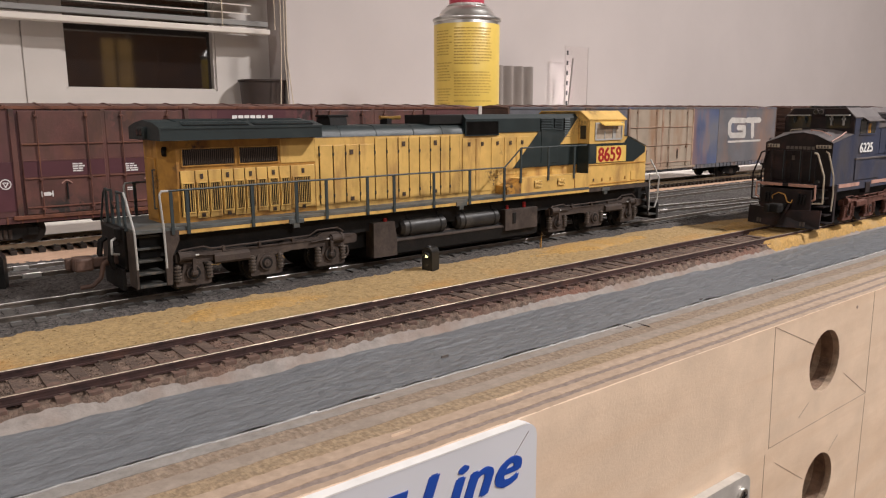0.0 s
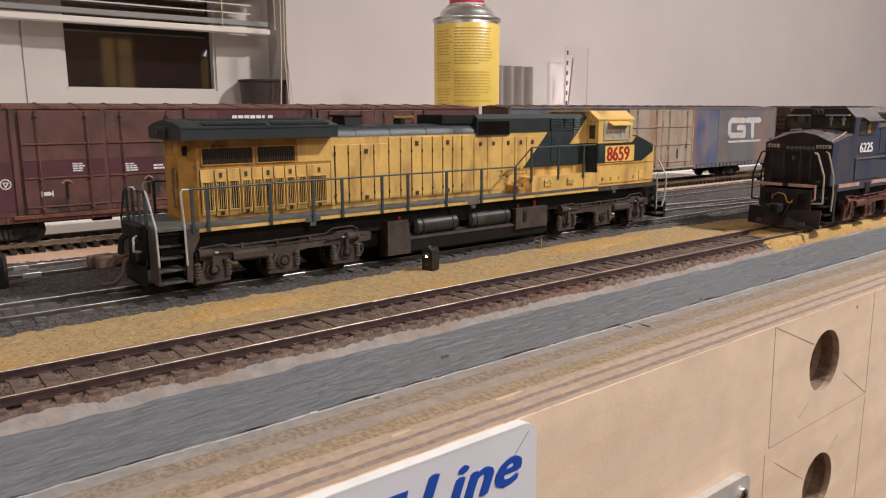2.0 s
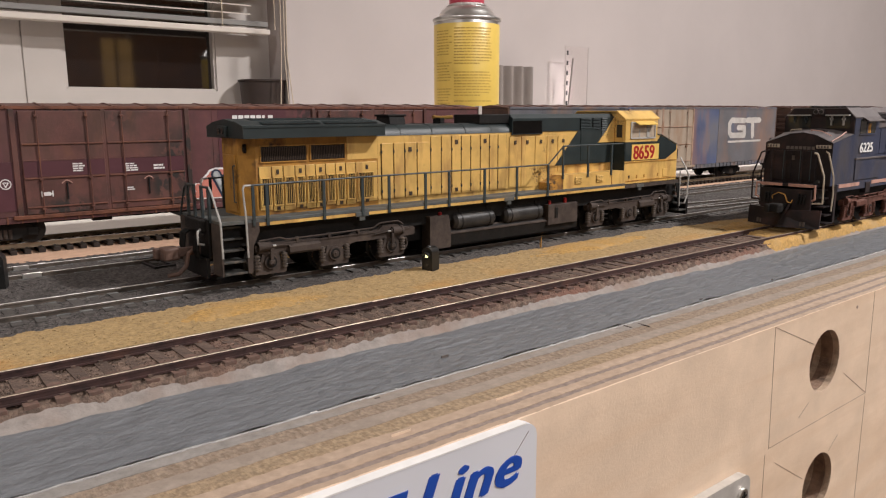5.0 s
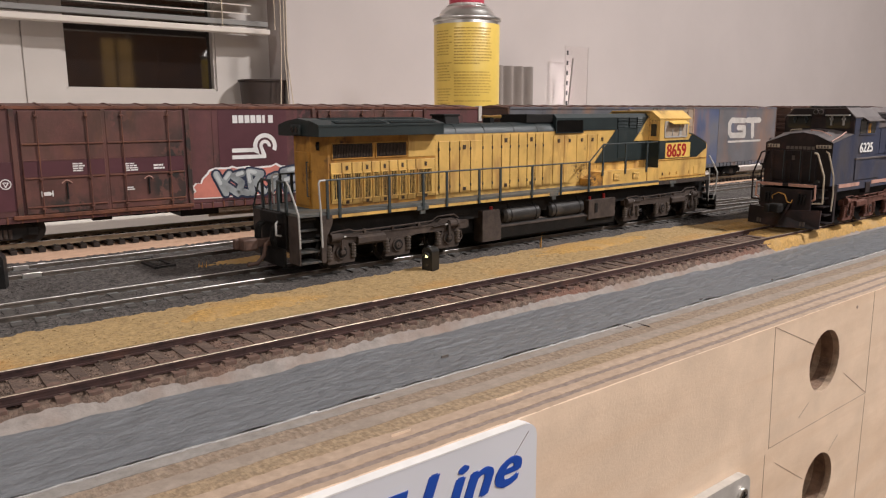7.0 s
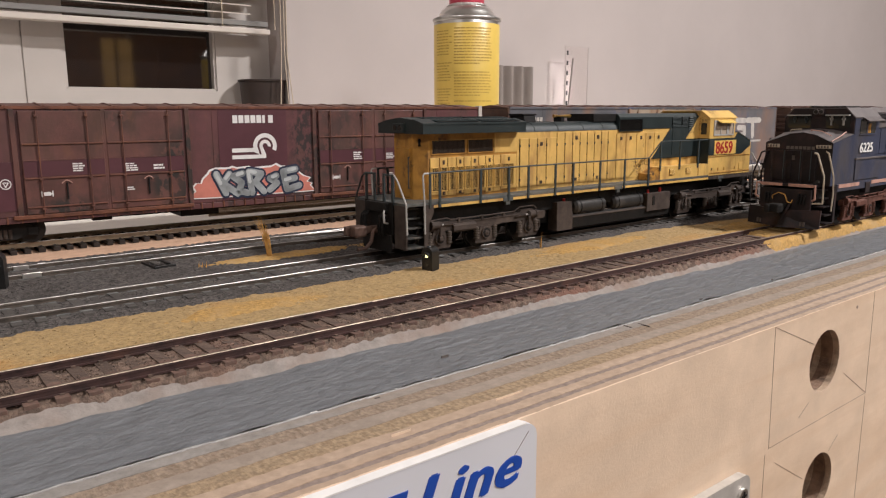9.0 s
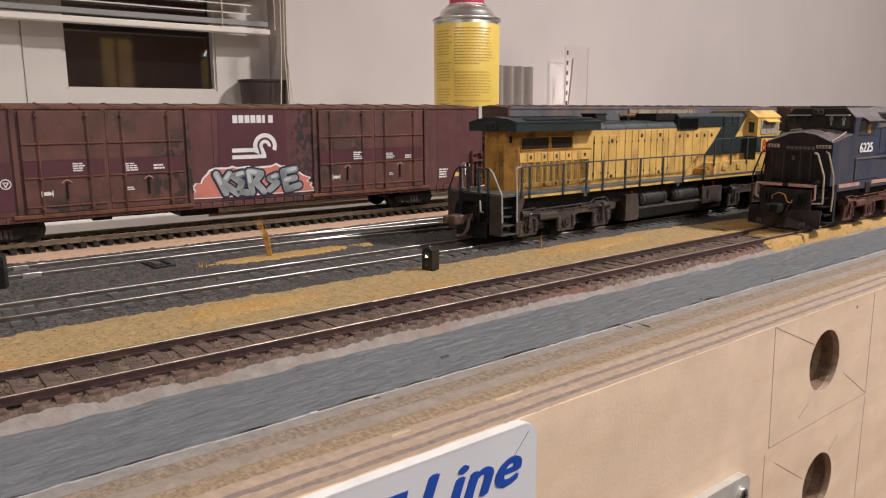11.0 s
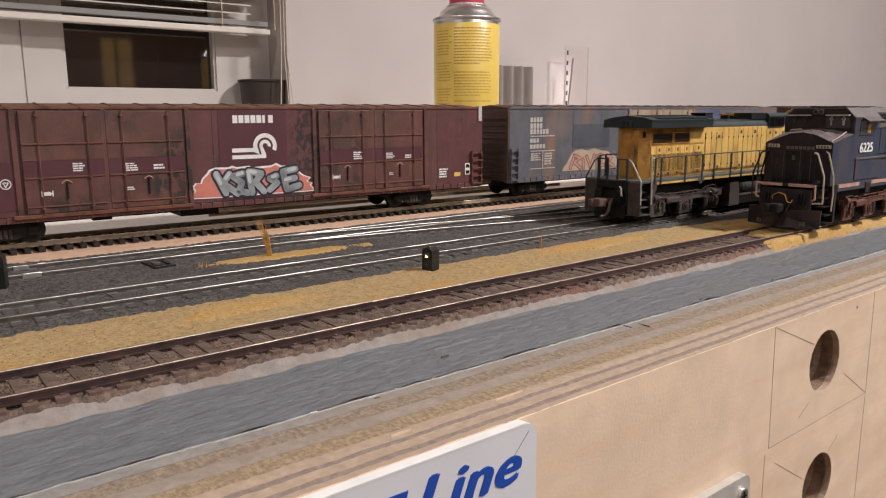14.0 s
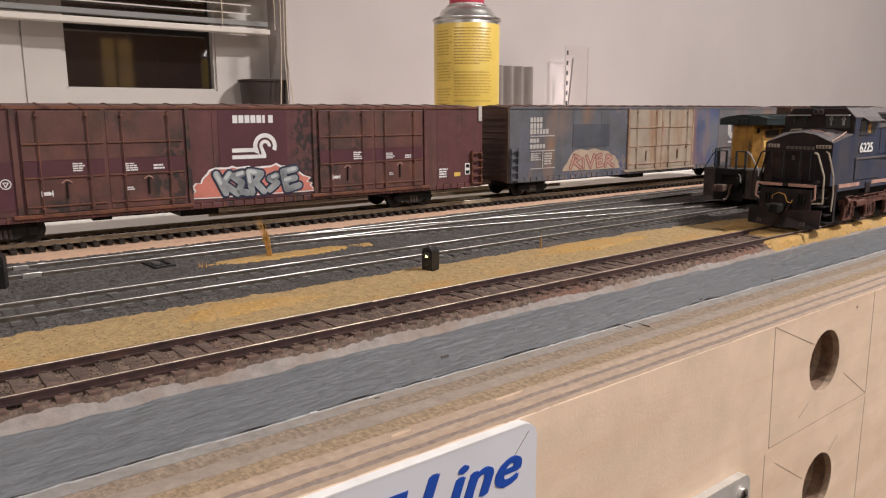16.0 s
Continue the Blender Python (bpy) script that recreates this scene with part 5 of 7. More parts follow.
def brown_boxcar():
    b = thing("boxcar", "weathered oxide-red high-cube model boxcar with four doors and graffiti", "boxcar", car_pose(), "model freight cars")
    boxcar_shell(b, -290, 0, M_BRN, M_ROOFB, M_RUST, M_BRN, 9)
    for s0, s1 in ((-239, -208.2), (-207, -175), (-107, -75.4), (-74.2, -43)):
        car_door(b, s0, s1, 15.2, 56.4, M_BRND, M_BRNR, (43.2, 29.6, 18.0))
        part("door_band", Geo().box(s0 + 0.3, s1 - 0.3, -1.16, -1.08, 30.3, 36.6), M_BRNP, b)
        part("door_seam", Geo().box(s0 + 0.3, s1 - 0.3, -1.3, -1.05, 36.6, 37.0), M_BRND, b)
    for s in (-241.2, -207.6, -172.6, -109.3, -74.8, -40.6):
        part("door_post", Geo().box(s - 1.0, s + 1.0, -0.9, 0.3, 13.0, 57.2, 0.2), M_BRND, b)
    part("door_track", Geo().box(-244, -172, -1.5, -0.3, 13.4, 15.0, 0.2), M_RUST, b)
    part("door_track", Geo().box(-112, -38, -1.5, -0.3, 13.4, 15.0, 0.2), M_RUST, b)
    part("fresh_panel", Geo().box(-158.3, -124.2, -0.22, -0.04, 15.0, 57.0), M_BRNP, b, "fresher plum repaint behind the emblem")
    part("fresh_panel", Geo().box(-258, -241.5, -0.22, -0.04, 17.0, 36.5), M_BRNP, b)
    # the road's name as plain blocks, and its emblem as bars and arcs
    bars(b, "block_lettering", [(-151.3 + k * 2.96, -151.3 + k * 2.96 + (2.4 if k != 5 else 1.3), 50.6, 54.2) for k in range(7)], M_WHITE, -0.3, "white block lettering")
    bars(b, "emblem_bars", [(-152.2, -141.4, 37.0, 38.9), (-152.3, -135.4, 33.9, 35.7)], M_WHITE, -0.3, "white emblem bars")
    g = Geo()
    for r0, r1, a0, a1 in ((4.0, 6.0, -25, 185), (1.3, 2.9, -10, 200)):
        for k in range(20):
            t0, t1 = radians(a0 + (a1 - a0) * k / 20), radians(a0 + (a1 - a0) * (k + 1) / 20)
            g.prism([(-135.7 + r * math.cos(t), 39.7 + r * math.sin(t)) for r, t in ((r0, t0), (r1, t0), (r1, t1), (r0, t1))], -0.38, -0.3, "y")
    g.prism([(-141.7, 39.6), (-139.7, 39.6), (-138.6, 35.7), (-141.6, 37.0)], -0.38, -0.3, "y").prism([(-138.6, 39.6), (-137.0, 39.6), (-135.4, 35.7), (-137.6, 35.7)], -0.38, -0.3, "y")
    part("emblem_arc", g, M_WHITE, b, "white emblem arcs")
    for s0, s1, z0, z1, n in ((-220.9, -216.2, 31.6, 35.4, 4), (-200.4, -195, 30.8, 34.5, 4), (-188.6, -183.6, 31.0, 33.6, 2), (-200.2, -197, 22.6, 24.3, 2), (-87.4, -81.8, 31.2, 35.4, 4), (-67.2, -61.6, 30.8, 34.2, 4), (-55, -50.6, 30.6, 32.8, 2), (-31, -24, 18.4, 24, 4), (-65.5, -62.5, 22, 23.6, 2)):
        bars(b, "stencil", text_block(s0, s1, z0, z1, n), M_WHITE, -1.2 if not -40 < s0 < -20 else -0.3)
    bars(b, "stencil", [(-20.1, -15.5, 18.8, 21.0)], M_NUMY, -0.3, "yellow stencil plate")
    part("route_card", Geo().box(-12.1, -8.4, -0.4, -0.28, 19.4, 26.0), M_WHITE, b, "white card with black squares")
    bars(b, "card_mark", [(-11.6, -9.0, 23.4, 25.3), (-11.6, -9.0, 19.9, 21.8)], M_BLK, -0.42)
    for s, z in ((-231.2, 23.2), (-97.8, 22.7)):
        strokes(b, "stencil_mark", [[(s - 2, z - 1), (s - 2, z + 1)], [(s + 2, z - 1), (s + 2, z + 1)], [(s - 2, z), (s + 2, z)]], 0.45, -1.2, M_WHITE)
        strokes(b, "stencil_mark", [[(s - 0.8, z), (s + 0.8, z)]], 1.5, -1.22, M_WHITE)
    strokes(b, "round_stencil", [[(-245.5 + 1.9 * math.cos(k * 0.524), 27.8 + 1.9 * math.sin(k * 0.524)) for k in range(13)], [(-246.4, 28.4), (-244.6, 28.4), (-245.5, 26.6), (-246.4, 28.4)]], 0.4, -0.25, M_WHITE)
    # graffiti: white-edged salmon cloud, dark outline, grey strokes
    cloud = [(-172.7, 16.6), (-172.8, 18.7), (-170.9, 19.9), (-172.0, 22.0), (-170.5, 23.8), (-168.2, 23.6), (-167.2, 25.9), (-164.9, 28.0), (-163.8, 29.6), (-160.8, 30.5), (-154.6, 30.3), (-152.7, 31.0), (-150.5, 30.2), (-144.4, 30.6),
             (-142.7, 29.8), (-132.8, 30.3), (-130.4, 31.4), (-128.1, 30.0), (-121.0, 29.4), (-118.3, 26.7), (-115.6, 24.6), (-111.8, 23.4), (-113.8, 21.5), (-111.0, 20.4), (-112.0, 19.4), (-109.2, 16.4), (-115.2, 16.3), (-139.3, 16.4), (-160.3, 16.3)]
    mid = (-142.0, 22.5)
    blob(b, "graffiti_edge", cloud, -0.28, M_WHITE, "white spray-paint edge")
    blob(b, "graffiti_cloud", [(mid[0] + (s - mid[0]) * 0.972, mid[1] + (z - mid[1]) * 0.90 - 0.1) for s, z in cloud], -0.36, M_SALM, "salmon spray-paint cloud")
    runs = [[(-160.6, 27.4), (-156.4, 18.4)], [(-154.2, 27.2), (-157.6, 23.0), (-150.6, 17.8)], [(-147.8, 27.2), (-152.6, 26.0), (-148.4, 22.8), (-150.0, 19.0), (-145.6, 17.8)], [(-144.8, 27.8), (-143.4, 17.8)],
            [(-144.0, 27.8), (-138.4, 26.6), (-141.6, 22.8), (-137.4, 18.0)], [(-130.6, 25.2), (-134.2, 24.0), (-130.4, 21.6), (-134.4, 18.6)], [(-120.4, 28.0), (-127.2, 27.0), (-125.4, 18.2), (-118.6, 19.8)], [(-125.8, 22.8), (-120.8, 23.6)]]
    strokes(b, "graffiti_outline", runs, 5.0, -0.44, M_NAVY, label="navy spray outline")
    strokes(b, "graffiti_fill", runs, 3.1, -0.54, M_SPRG, label="grey-green spray strokes")
    strokes(b, "graffiti_shine", [[(r[0][0] - 0.3, r[0][1] + 0.2), ((r[0][0] + r[1][0]) / 2 - 0.3, (r[0][1] + r[1][1]) / 2 + 0.2)] for r in runs], 1.7, -0.63, M_SPRL)
    ladder(b, -7.6, 0, 12.5, 33.0, M_RUST, 5)
    ladder(b, -290, -282, 12.5, 33.0, M_RUST, 5)
    part("roof_corner", Geo().box(-2.0, 0.4, -0.8, 3, 50.0, 58.8, 0.2), M_GTX, b, "pale worn roof corner")
    car_truck(b, -46, 18, M_BLK)
    car_truck(b, -247, 18, M_BLK)
    part("hanging_bracket", Geo().box(-214, -206, 4, 7, 10, 13, 0.3).box(-197, -182, 4, 7, 10.8, 13, 0.3), M_BLK, b)


def blue_boxcar():
    b = thing("boxcar", "rust-streaked faded blue model boxcar with cream doors and graffiti", "boxcar", car_pose() @ Matrix.Translation((23 * MM, 0, 0)), "model freight cars")
    boxcar_shell(b, 0, 307, M_GTB, M_ROOFB, M_GTB, M_GTE, 11)
    for s0, s1 in ((113, 149), (150, 186)):
        car_door(b, s0, s1, 15.2, 56.6, M_GTD, M_GTR, (44.0, 31.0, 18.5))
    for s in (112, 149.5, 187):
        part("door_post", Geo().box(s - 1.0, s + 1.0, -1.3, 0.3, 13.0, 57.2, 0.2), M_GTR, b)
    part("door_track", Geo().box(108, 191, -1.5, -0.3, 13.4, 15.0, 0.2), M_GTD, b)
    part("fresh_panel", Geo().box(188.5, 221.5, -0.2, -0.04, 15.0, 57.0), M_GTN, b, "brighter blue paint panel")
    part("repaint_patch", Geo().box(56, 92, -0.24, -0.04, 32.0, 47.2), M_GTK, b, "charcoal repaint patch")
    part("rust_panel", Geo().box(222.0, 306.0, -0.2, -0.04, 15.0, 57.2), M_GTO, b, "rust-bled blue end panel")
    rows = []
    for z0, z1, w in ((49.0, 51.9, 9.5), (45.0, 48.2, 9.5), (41.6, 44.6, 15.0), (36.4, 38.9, 7.5), (32.6, 35.2, 13)):
        k = 17.2
        while k < 17.2 + w - 1:
            rows.append((k, k + 2.1, z0, z1))
            k += 2.75
    bars(b, "block_lettering", rows, M_GTX, -0.28, "faded white block lettering")
    bars(b, "stencil_lines", [(17.4, 38.9, 40.0, 40.6), (17.6, 39.2, 30.8, 31.4), (28.2, 28.8, 20.4, 31.0), (17.9, 39.5, 19.8, 20.3)] + text_block(18, 27, 25, 30, 4) + text_block(30, 38, 22, 30, 5), M_GTX, -0.28)
    cloud = [(46.5, 17.2), (47.6, 19.5), (51.0, 22.9), (52.5, 25.0), (54.5, 27.6), (58.5, 30.3), (64.0, 31.0), (70.0, 29.8), (76.4, 31.2), (85.0, 29.4), (90.9, 28.8), (94.0, 26.6), (98.1, 25.4), (101.5, 22.0), (103.6, 16.8), (75.0, 16.9)]
    blob(b, "graffiti_cloud", cloud, -0.30, M_TAN, "faded tan spray-paint cloud")
    runs = [[(54, 19), (57.5, 27.0)], [(57.5, 27.0), (63, 25.2), (57.5, 22.6), (63.5, 18.8)], [(66.0, 24.2), (66.6, 18.6)], [(69.5, 26.0), (73.5, 18.8), (77.0, 26.5)], [(84, 26.6), (79.5, 25.6), (80.5, 18.8), (86, 19.6)], [(80, 22.6), (84.5, 23)], [(88.5, 18.6), (90, 25.8), (95, 24.2), (90.5, 22.0), (97, 18.6)]]
    strokes(b, "graffiti_outline", runs, 2.9, -0.36, M_BRICK)
    strokes(b, "graffiti_fill", runs, 1.3, -0.46, M_PINK)
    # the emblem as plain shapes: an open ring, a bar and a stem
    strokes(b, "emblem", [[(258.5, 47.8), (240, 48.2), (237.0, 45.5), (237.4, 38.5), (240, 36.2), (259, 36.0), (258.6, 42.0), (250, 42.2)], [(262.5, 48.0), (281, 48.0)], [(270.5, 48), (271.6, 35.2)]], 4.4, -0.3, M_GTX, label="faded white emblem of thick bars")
    bars(b, "emblem_line", [(236, 284.5, 30.4, 32.0)], M_GTX, -0.28)
    ladder(b, 0.5, 6.8, 12.5, 33.0, M_GTB, 5)
    ladder(b, 299, 306, 12.5, 33.0, M_GTB, 5)
    car_truck(b, 24, 18, M_BLK)
    car_truck(b, 250, 18, M_BLK)


def tan_boxcar():
    b = thing("boxcar", "plain pale tan model boxcar far along the rear track", "boxcar", car_pose() @ Matrix.Translation((355 * MM, 0, 0)), "model freight cars")
    boxcar_shell(b, 0, 200, M_GTD, M_ROOFB, M_GTE, M_GTE, 7)
    car_truck(b, 24, 18, M_BLK)
    car_truck(b, 170, 18, M_BLK)


# ---- the parked blue engine on the front track ----
def blue_engine():
    e = thing("locomotive", "weathered dark blue six-axle diesel model locomotive with black nose", "locomotive", pose(359 * MM, 171.15 * MM, 0), "model locomotives")
    part("frame", Geo().box(-9, 225, -13, 13, 12.5, 19.0), M_BLK, e)
    part("deck", Geo().box(-12.5, 0, -12.4, 12.4, 20.0, 21.2, 0.15), M_CRK, e)
    part("deck_edge", Geo().box(-13.2, -12.4, -12.4, -0.8, 20.1, 21.5, 0.1).box(-13.2, -12.4, 2.2, 12.4, 20.1, 21.5, 0.1), M_PINK, e, "faded pink deck edge stripe")
    NOSE = -4.0
    nose = Geo()
    nv = [(NOSE, -16.0, 20.6), (NOSE, -16.0, 40.2), (NOSE, -8, 43.9), (NOSE, -2.0, 45.0), (NOSE, 4, 44.4), (NOSE, 16.0, 40.2), (NOSE, 16.0, 20.6)]
    nb = [(15, -16.9, 20.6), (15, -16.9, 44.2), (15, -8, 46.0), (15, 0, 46.5), (15, 8, 46.0), (15, 16.9, 44.2), (15, 16.9, 20.6)]
    n = len(nv)
    nose.add(nv + nb, [tuple(range(n))[::-1], tuple(range(n, 2 * n))] + [(i, (i + 1) % n, n + (i + 1) % n, n + i) for i in range(n)])
    part("nose", nose, M_CRB, e, "blue nose with sloped top")
    part("nose_front", Geo().add([(NOSE - 0.5, y, z) for _, y, z in nv] + [(NOSE + 0.02, y, z) for _, y, z in nv], [tuple(range(n))[::-1], tuple(range(n, 2 * n))] + [(i, (i + 1) % n, n + (i + 1) % n, n + i) for i in range(n)]), M_CRK, e, "black nose front")
    part("nose_roof", Geo().add([(NOSE - 0.3, -16.1, 40.4), (NOSE - 0.3, -8, 44.1), (NOSE - 0.3, -2, 45.2), (NOSE - 0.3, 4, 44.6), (NOSE - 0.3, 16.1, 40.4), (15, -17, 44.4), (15, -8, 46.2), (15, 0, 46.7), (15, 8, 46.2), (15, 17, 44.4)],
                                [(0, 1, 6, 5), (1, 2, 7, 6), (2, 3, 8, 7), (3, 4, 9, 8)]), M_CRG, e, "grey nose top with light from above in its colour")
    part("nose_top_rail", Geo().tube([(NOSE, -15.0, 41.2), (4, -15.6, 43.6), (10, -15.0, 45.2)], 0.25, 6), M_PINK, e)
    part("nose_top_rail", Geo().tube([(1.0, -3.0, 45.6), (1.0, -3.0, 46.2), (1.0, -8.0, 45.6), (1.0, -12.5, 43.6)], 0.25, 6), M_PINK, e)
    part("nose_top_rail", Geo().tube([(1.0, 2.0, 46.0), (1.0, 2.0, 46.6), (1.0, 7.0, 46.0), (1.0, 7.0, 45.2)], 0.22, 6), M_CREAM, e)
    part("nose_vent", Geo().lathe([(1.5, 0), (1.3, 0.9), (0.6, 1.1)], (7.0, -6.5, 45.2), 12), M_CRK, e)
    part("nose_door", Geo().box(NOSE - 1.0, NOSE - 0.4, 2.5, 11.5, 22.5, 36.5, 0.2), M_CRK, e)
    part("nose_panel", Geo().box(NOSE - 0.9, NOSE - 0.4, -9.5, 1.0, 22.5, 36.5, 0.2), M_CRK, e)
    for y in (-7.0, -2.0, 6.0):
        part("nose_grab", Geo().tube([(NOSE - 1.6, y, 22.5), (NOSE - 1.6, y, 36.8)], 0.2), M_POST, e)
    part("nose_rail", Geo().tube([(-8.0, -10.5, 37.0), (-8.0, 10.5, 37.0)], 0.32, 6), M_CRK, e)
    for y in (-10.5, -4, 4, 10.5):
        part("nose_post", Geo().tube([(-8.0, y, 21.0), (-8.0, y, 37.0)], 0.3, 6), M_CRK, e)
    for y0, y1 in ((-15.4, -8.6), (9.0, 15.0)):
        part("number_board", Geo().box(NOSE - 1.0, NOSE - 0.4, y0, y1, 37.8, 39.4, 0.15), M_CREAM, e, "faded cream number board")
        bars_g = Geo()
        for k in range(4):
            bars_g.box(NOSE - 1.1, NOSE - 1.0, y0 + 1.0 + k * 1.4, y0 + 1.8 + k * 1.4, 38.0, 39.2)
        part("number_mark", bars_g, M_FADE, e)
    g = Geo()
    for k in range(7):
        g.box(NOSE - 0.72, NOSE - 0.5, 5.6 - k * 2.0 - 1.5, 5.6 - k * 2.0, 36.4, 38.6)
        if k:
            g.box(NOSE - 0.72, NOSE - 0.5, 6.6 - k * 2.0 - 1.4, 6.6 - k * 2.0, 32.0, 34.2)
    part("block_lettering", g, M_FADE, e, "faded grey block lettering")
    part("headlight", Geo().box(13.6, 15.2, -2.6, 2.6, 52.6, 56.0, 0.3), M_CRK, e)
    for s in (-1, 1):
        part("headlight_lens", Geo().cyl((12.8, s * 1.25, 54.6), (13.5, s * 1.25, 54.6), 0.9, 12), M_GLASS, e)
        part("headlight_rim", Geo().cyl((13.0, s * 1.25, 54.6), (13.7, s * 1.25, 54.6), 1.25, 14), M_CRG, e)
        part("ditch_light", Geo().cyl((-13.4, s * 14.0, 23.0), (-12.4, s * 14.0, 23.0), 1.0, 10), M_GLASS, e)
    cabp = [(-16.9, 21), (-16.9, 51.8), (-12.6, 56.2), (12.6, 56.2), (16.9, 51.8), (16.9, 21)]
    part("cab", Geo().prism(cabp, 15, 42), M_CRB, e, "weathered blue cab")
    part("cab_front", Geo().prism([(-16.7, 44.5), (-16.7, 51.8), (-12.5, 56.0), (12.5, 56.0), (16.7, 51.8), (16.7, 44.5)], 14.2, 15.02), M_CRK, e, "black cab front")
    part("cab_roof", Geo().prism([(-17.1, 51.6), (-17.1, 52.1), (-12.7, 56.6), (12.7, 56.6), (17.1, 52.1), (17.1, 51.6), (12.6, 56.1), (-12.6, 56.1)], 14.0, 43), M_CRG, e, "grey cab roof with light from above in its colour")
    for y0, y1 in ((-14.8, -3.6), (3.6, 14.8)):
        part("windshield", Geo().box(13.9, 14.3, y0, y1, 46.8, 52.6), M_GLASS, e, "dark windshield pane")
        part("visor_bar", Geo().box(12.2, 14.0, y0, y1, 52.7, 53.3, 0.1), M_SILV, e)
        for k in (0.25, 0.75) if y0 < 0 else (0.2, 0.7):
            y = y0 + (y1 - y0) * k
            part("wiper", Geo().box(13.2, 13.9, y - 0.35, y + 0.35, 48.2 if y0 < 0 else 49.4, 52.8).box(13.2, 13.9, y - 0.8, y + 0.8, 50.6, 51.8), M_SILV if y0 < 0 else M_POST, e)
    for s in (-1, 1):
        y = s * 16.9
        part("cab_window", Geo().box(20.6, 27.4, *sorted((y, y + s * 0.2)), 44.2, 51.0), M_GLASS, e)
        part("cab_window", Geo().box(28.6, 37.5, *sorted((y, y + s * 0.2)), 44.2, 51.0), M_GLASS, e)
        part("window_post", Geo().box(27.3, 28.7, *sorted((y, y + s * 0.35)), 43.8, 51.4).box(20.0, 38, *sorted((y, y + s * 0.4)), 43.6, 44.2), M_CRB, e)
        part("arm_rest", Geo().box(28.8, 32.0, *sorted((y, y + s * 0.3)), 44.4, 49.0), M_YELD, e)
        part("sun_visor", Geo().prism([(y, 52.2), (y + s * 3.2, 50.4), (y + s * 3.2, 50.0), (y, 51.8)], 22, 41), M_CRG, e)
        part("battery_box", Geo().box(18, 46, *sorted((y, y + s * 0.5)), 22.2, 32.0, 0.2), M_CRB, e)
        part("battery_lid", Geo().box(17.5, 60, *sorted((y, y + s * 0.9)), 32.0, 32.8, 0.1), M_CRG, e)
        part("hood_box", Geo().box(42, 90, *sorted((s * 10, s * 16.9)), 21, 32, 0.2), M_CRB, e)
        part("side_sill", Geo().box(1, 222, *sorted((s * 16.4, s * 17.3)), 17.8, 21.2), M_CRB, e)
        for ua, ub in ((2, 24), (38, 60), (66, 95)):
            part("sill_stripe", Geo().box(ua, ub, *sorted((s * 17.3, s * 17.45)), 19.4, 21.1), M_PINK, e, "faded pink sill stripe")
        part("jacking_pad", Geo().box(31, 36, *sorted((s * 15, s * 17.8)), 15.4, 20.5, 0.2), M_CRK, e)
        lettering("road_number", "6225", M_WHITE, e, 6.4, (20.8, y - 0.5, 35.4) if s < 0 else (39, y + 0.5, 35.4), (90, 0, 0) if s < 0 else (90, 0, 180), fat=0.2, deep=0.12, stretch=1.18)
        step_well(e, -8.5, -1.2, s, 3.4, 20.2, M_CRK)
        part("step_cheek", Geo().box(-1.2, 0.8, *sorted((s * 9, s * 17.2)), 3.4, 20.6, 0.15), M_CRK, e)
        part("corner_rail", Geo().tube([(-12.8, s * 11.8, 36.2), (-12.9, s * 13.4, 35.6), (-12.9, s * 17.0, 25.5), (-12.6, s * 17.1, 13.2), (-12.6, s * 12.4, 12.8)], 0.4, 8), M_CREAM if s < 0 else M_CRK, e, "cream bent corner handrail" if s < 0 else "")
        part("corner_rail", Geo().tube([(-5.2, s * 13.6, 36.4), (-5.2, s * 14.8, 35.8), (-4.4, s * 17.4, 25.2), (-3.4, s * 17.5, 17.0), (-3.8, s * 17.3, 9.0)], 0.4, 8), M_CREAM if s < 0 else M_CRK, e, "cream bent corner handrail" if s < 0 else "")
        part("end_hook", Geo().tube([(-13.4, s * 12.2, 21.0), (-14.2, s * 14.0, 21.2), (-14.2, s * 14.2, 15.0), (-13.6, s * 12.8, 14.2)], 0.45, 8), M_PINK, e)
        for k in range(3):
            hose(e, [(-12.4, s * (6.5 + 1.5 * k), 17.5), (-13.8, s * (6.5 + 1.5 * k), 16.2), (-14.2, s * (6.2 + 1.5 * k), 12.2)], M_BLK, 0.5)
        wing = [(-19.0, 0.02 * s, 1.3), (-14.6, s * 17.2, 1.6), (-13.8, s * 17.2, 10.0), (-16.4, s * 4.0, 9.4), (-17.0, 0.02 * s, 7.0)]
        part("plow", Geo().add(wing + [(x + 1.0, y, z) for x, y, z in wing], [(0, 1, 2, 3, 4), (9, 8, 7, 6, 5)] + [(i, (i + 1) % 5, 5 + (i + 1) % 5, 5 + i) for i in range(5)]), M_CRK, e, "black rust-stained plow")
        for k in (0, 1):
            part("plow_mark", Geo().box(-16.9 + 0.2 * k, -16.4 + 0.2 * k, *sorted((s * (9.4 + 1.4 * k), s * (10.2 + 1.4 * k))), 2.4, 4.4), M_FADE, e)
    part("pilot", Geo().box(-13.4, -12.2, -12, 12, 5, 19, 0.2), M_CRK, e)
    hose(e, [(-13.4, 6.4, 13.2), (-14.8, 5.4, 15.6), (-15.2, 2.4, 17.2), (-15.2, -0.6, 16.4), (-15.0, -2.0, 13.0), (-14.6, -3.4, 12.6), (-13.2, -3.6, 14.0)], M_GRASS, 0.26)
    hose(e, [(-13.4, -2.6, 12.0), (-17.0, -2.8, 9.5), (-17.4, -0.4, 5.0), (-17.2, 2.0, 3.4)], M_CRK, 0.6)
    coupler(e, -12.5, -1, M_BLK)
    part("hood", Geo().prism([(-10, 21), (-10, 47), (-8.4, 50), (8.4, 50), (10, 47), (10, 21)], 42, 222), M_CRB, e, "blue long hood")
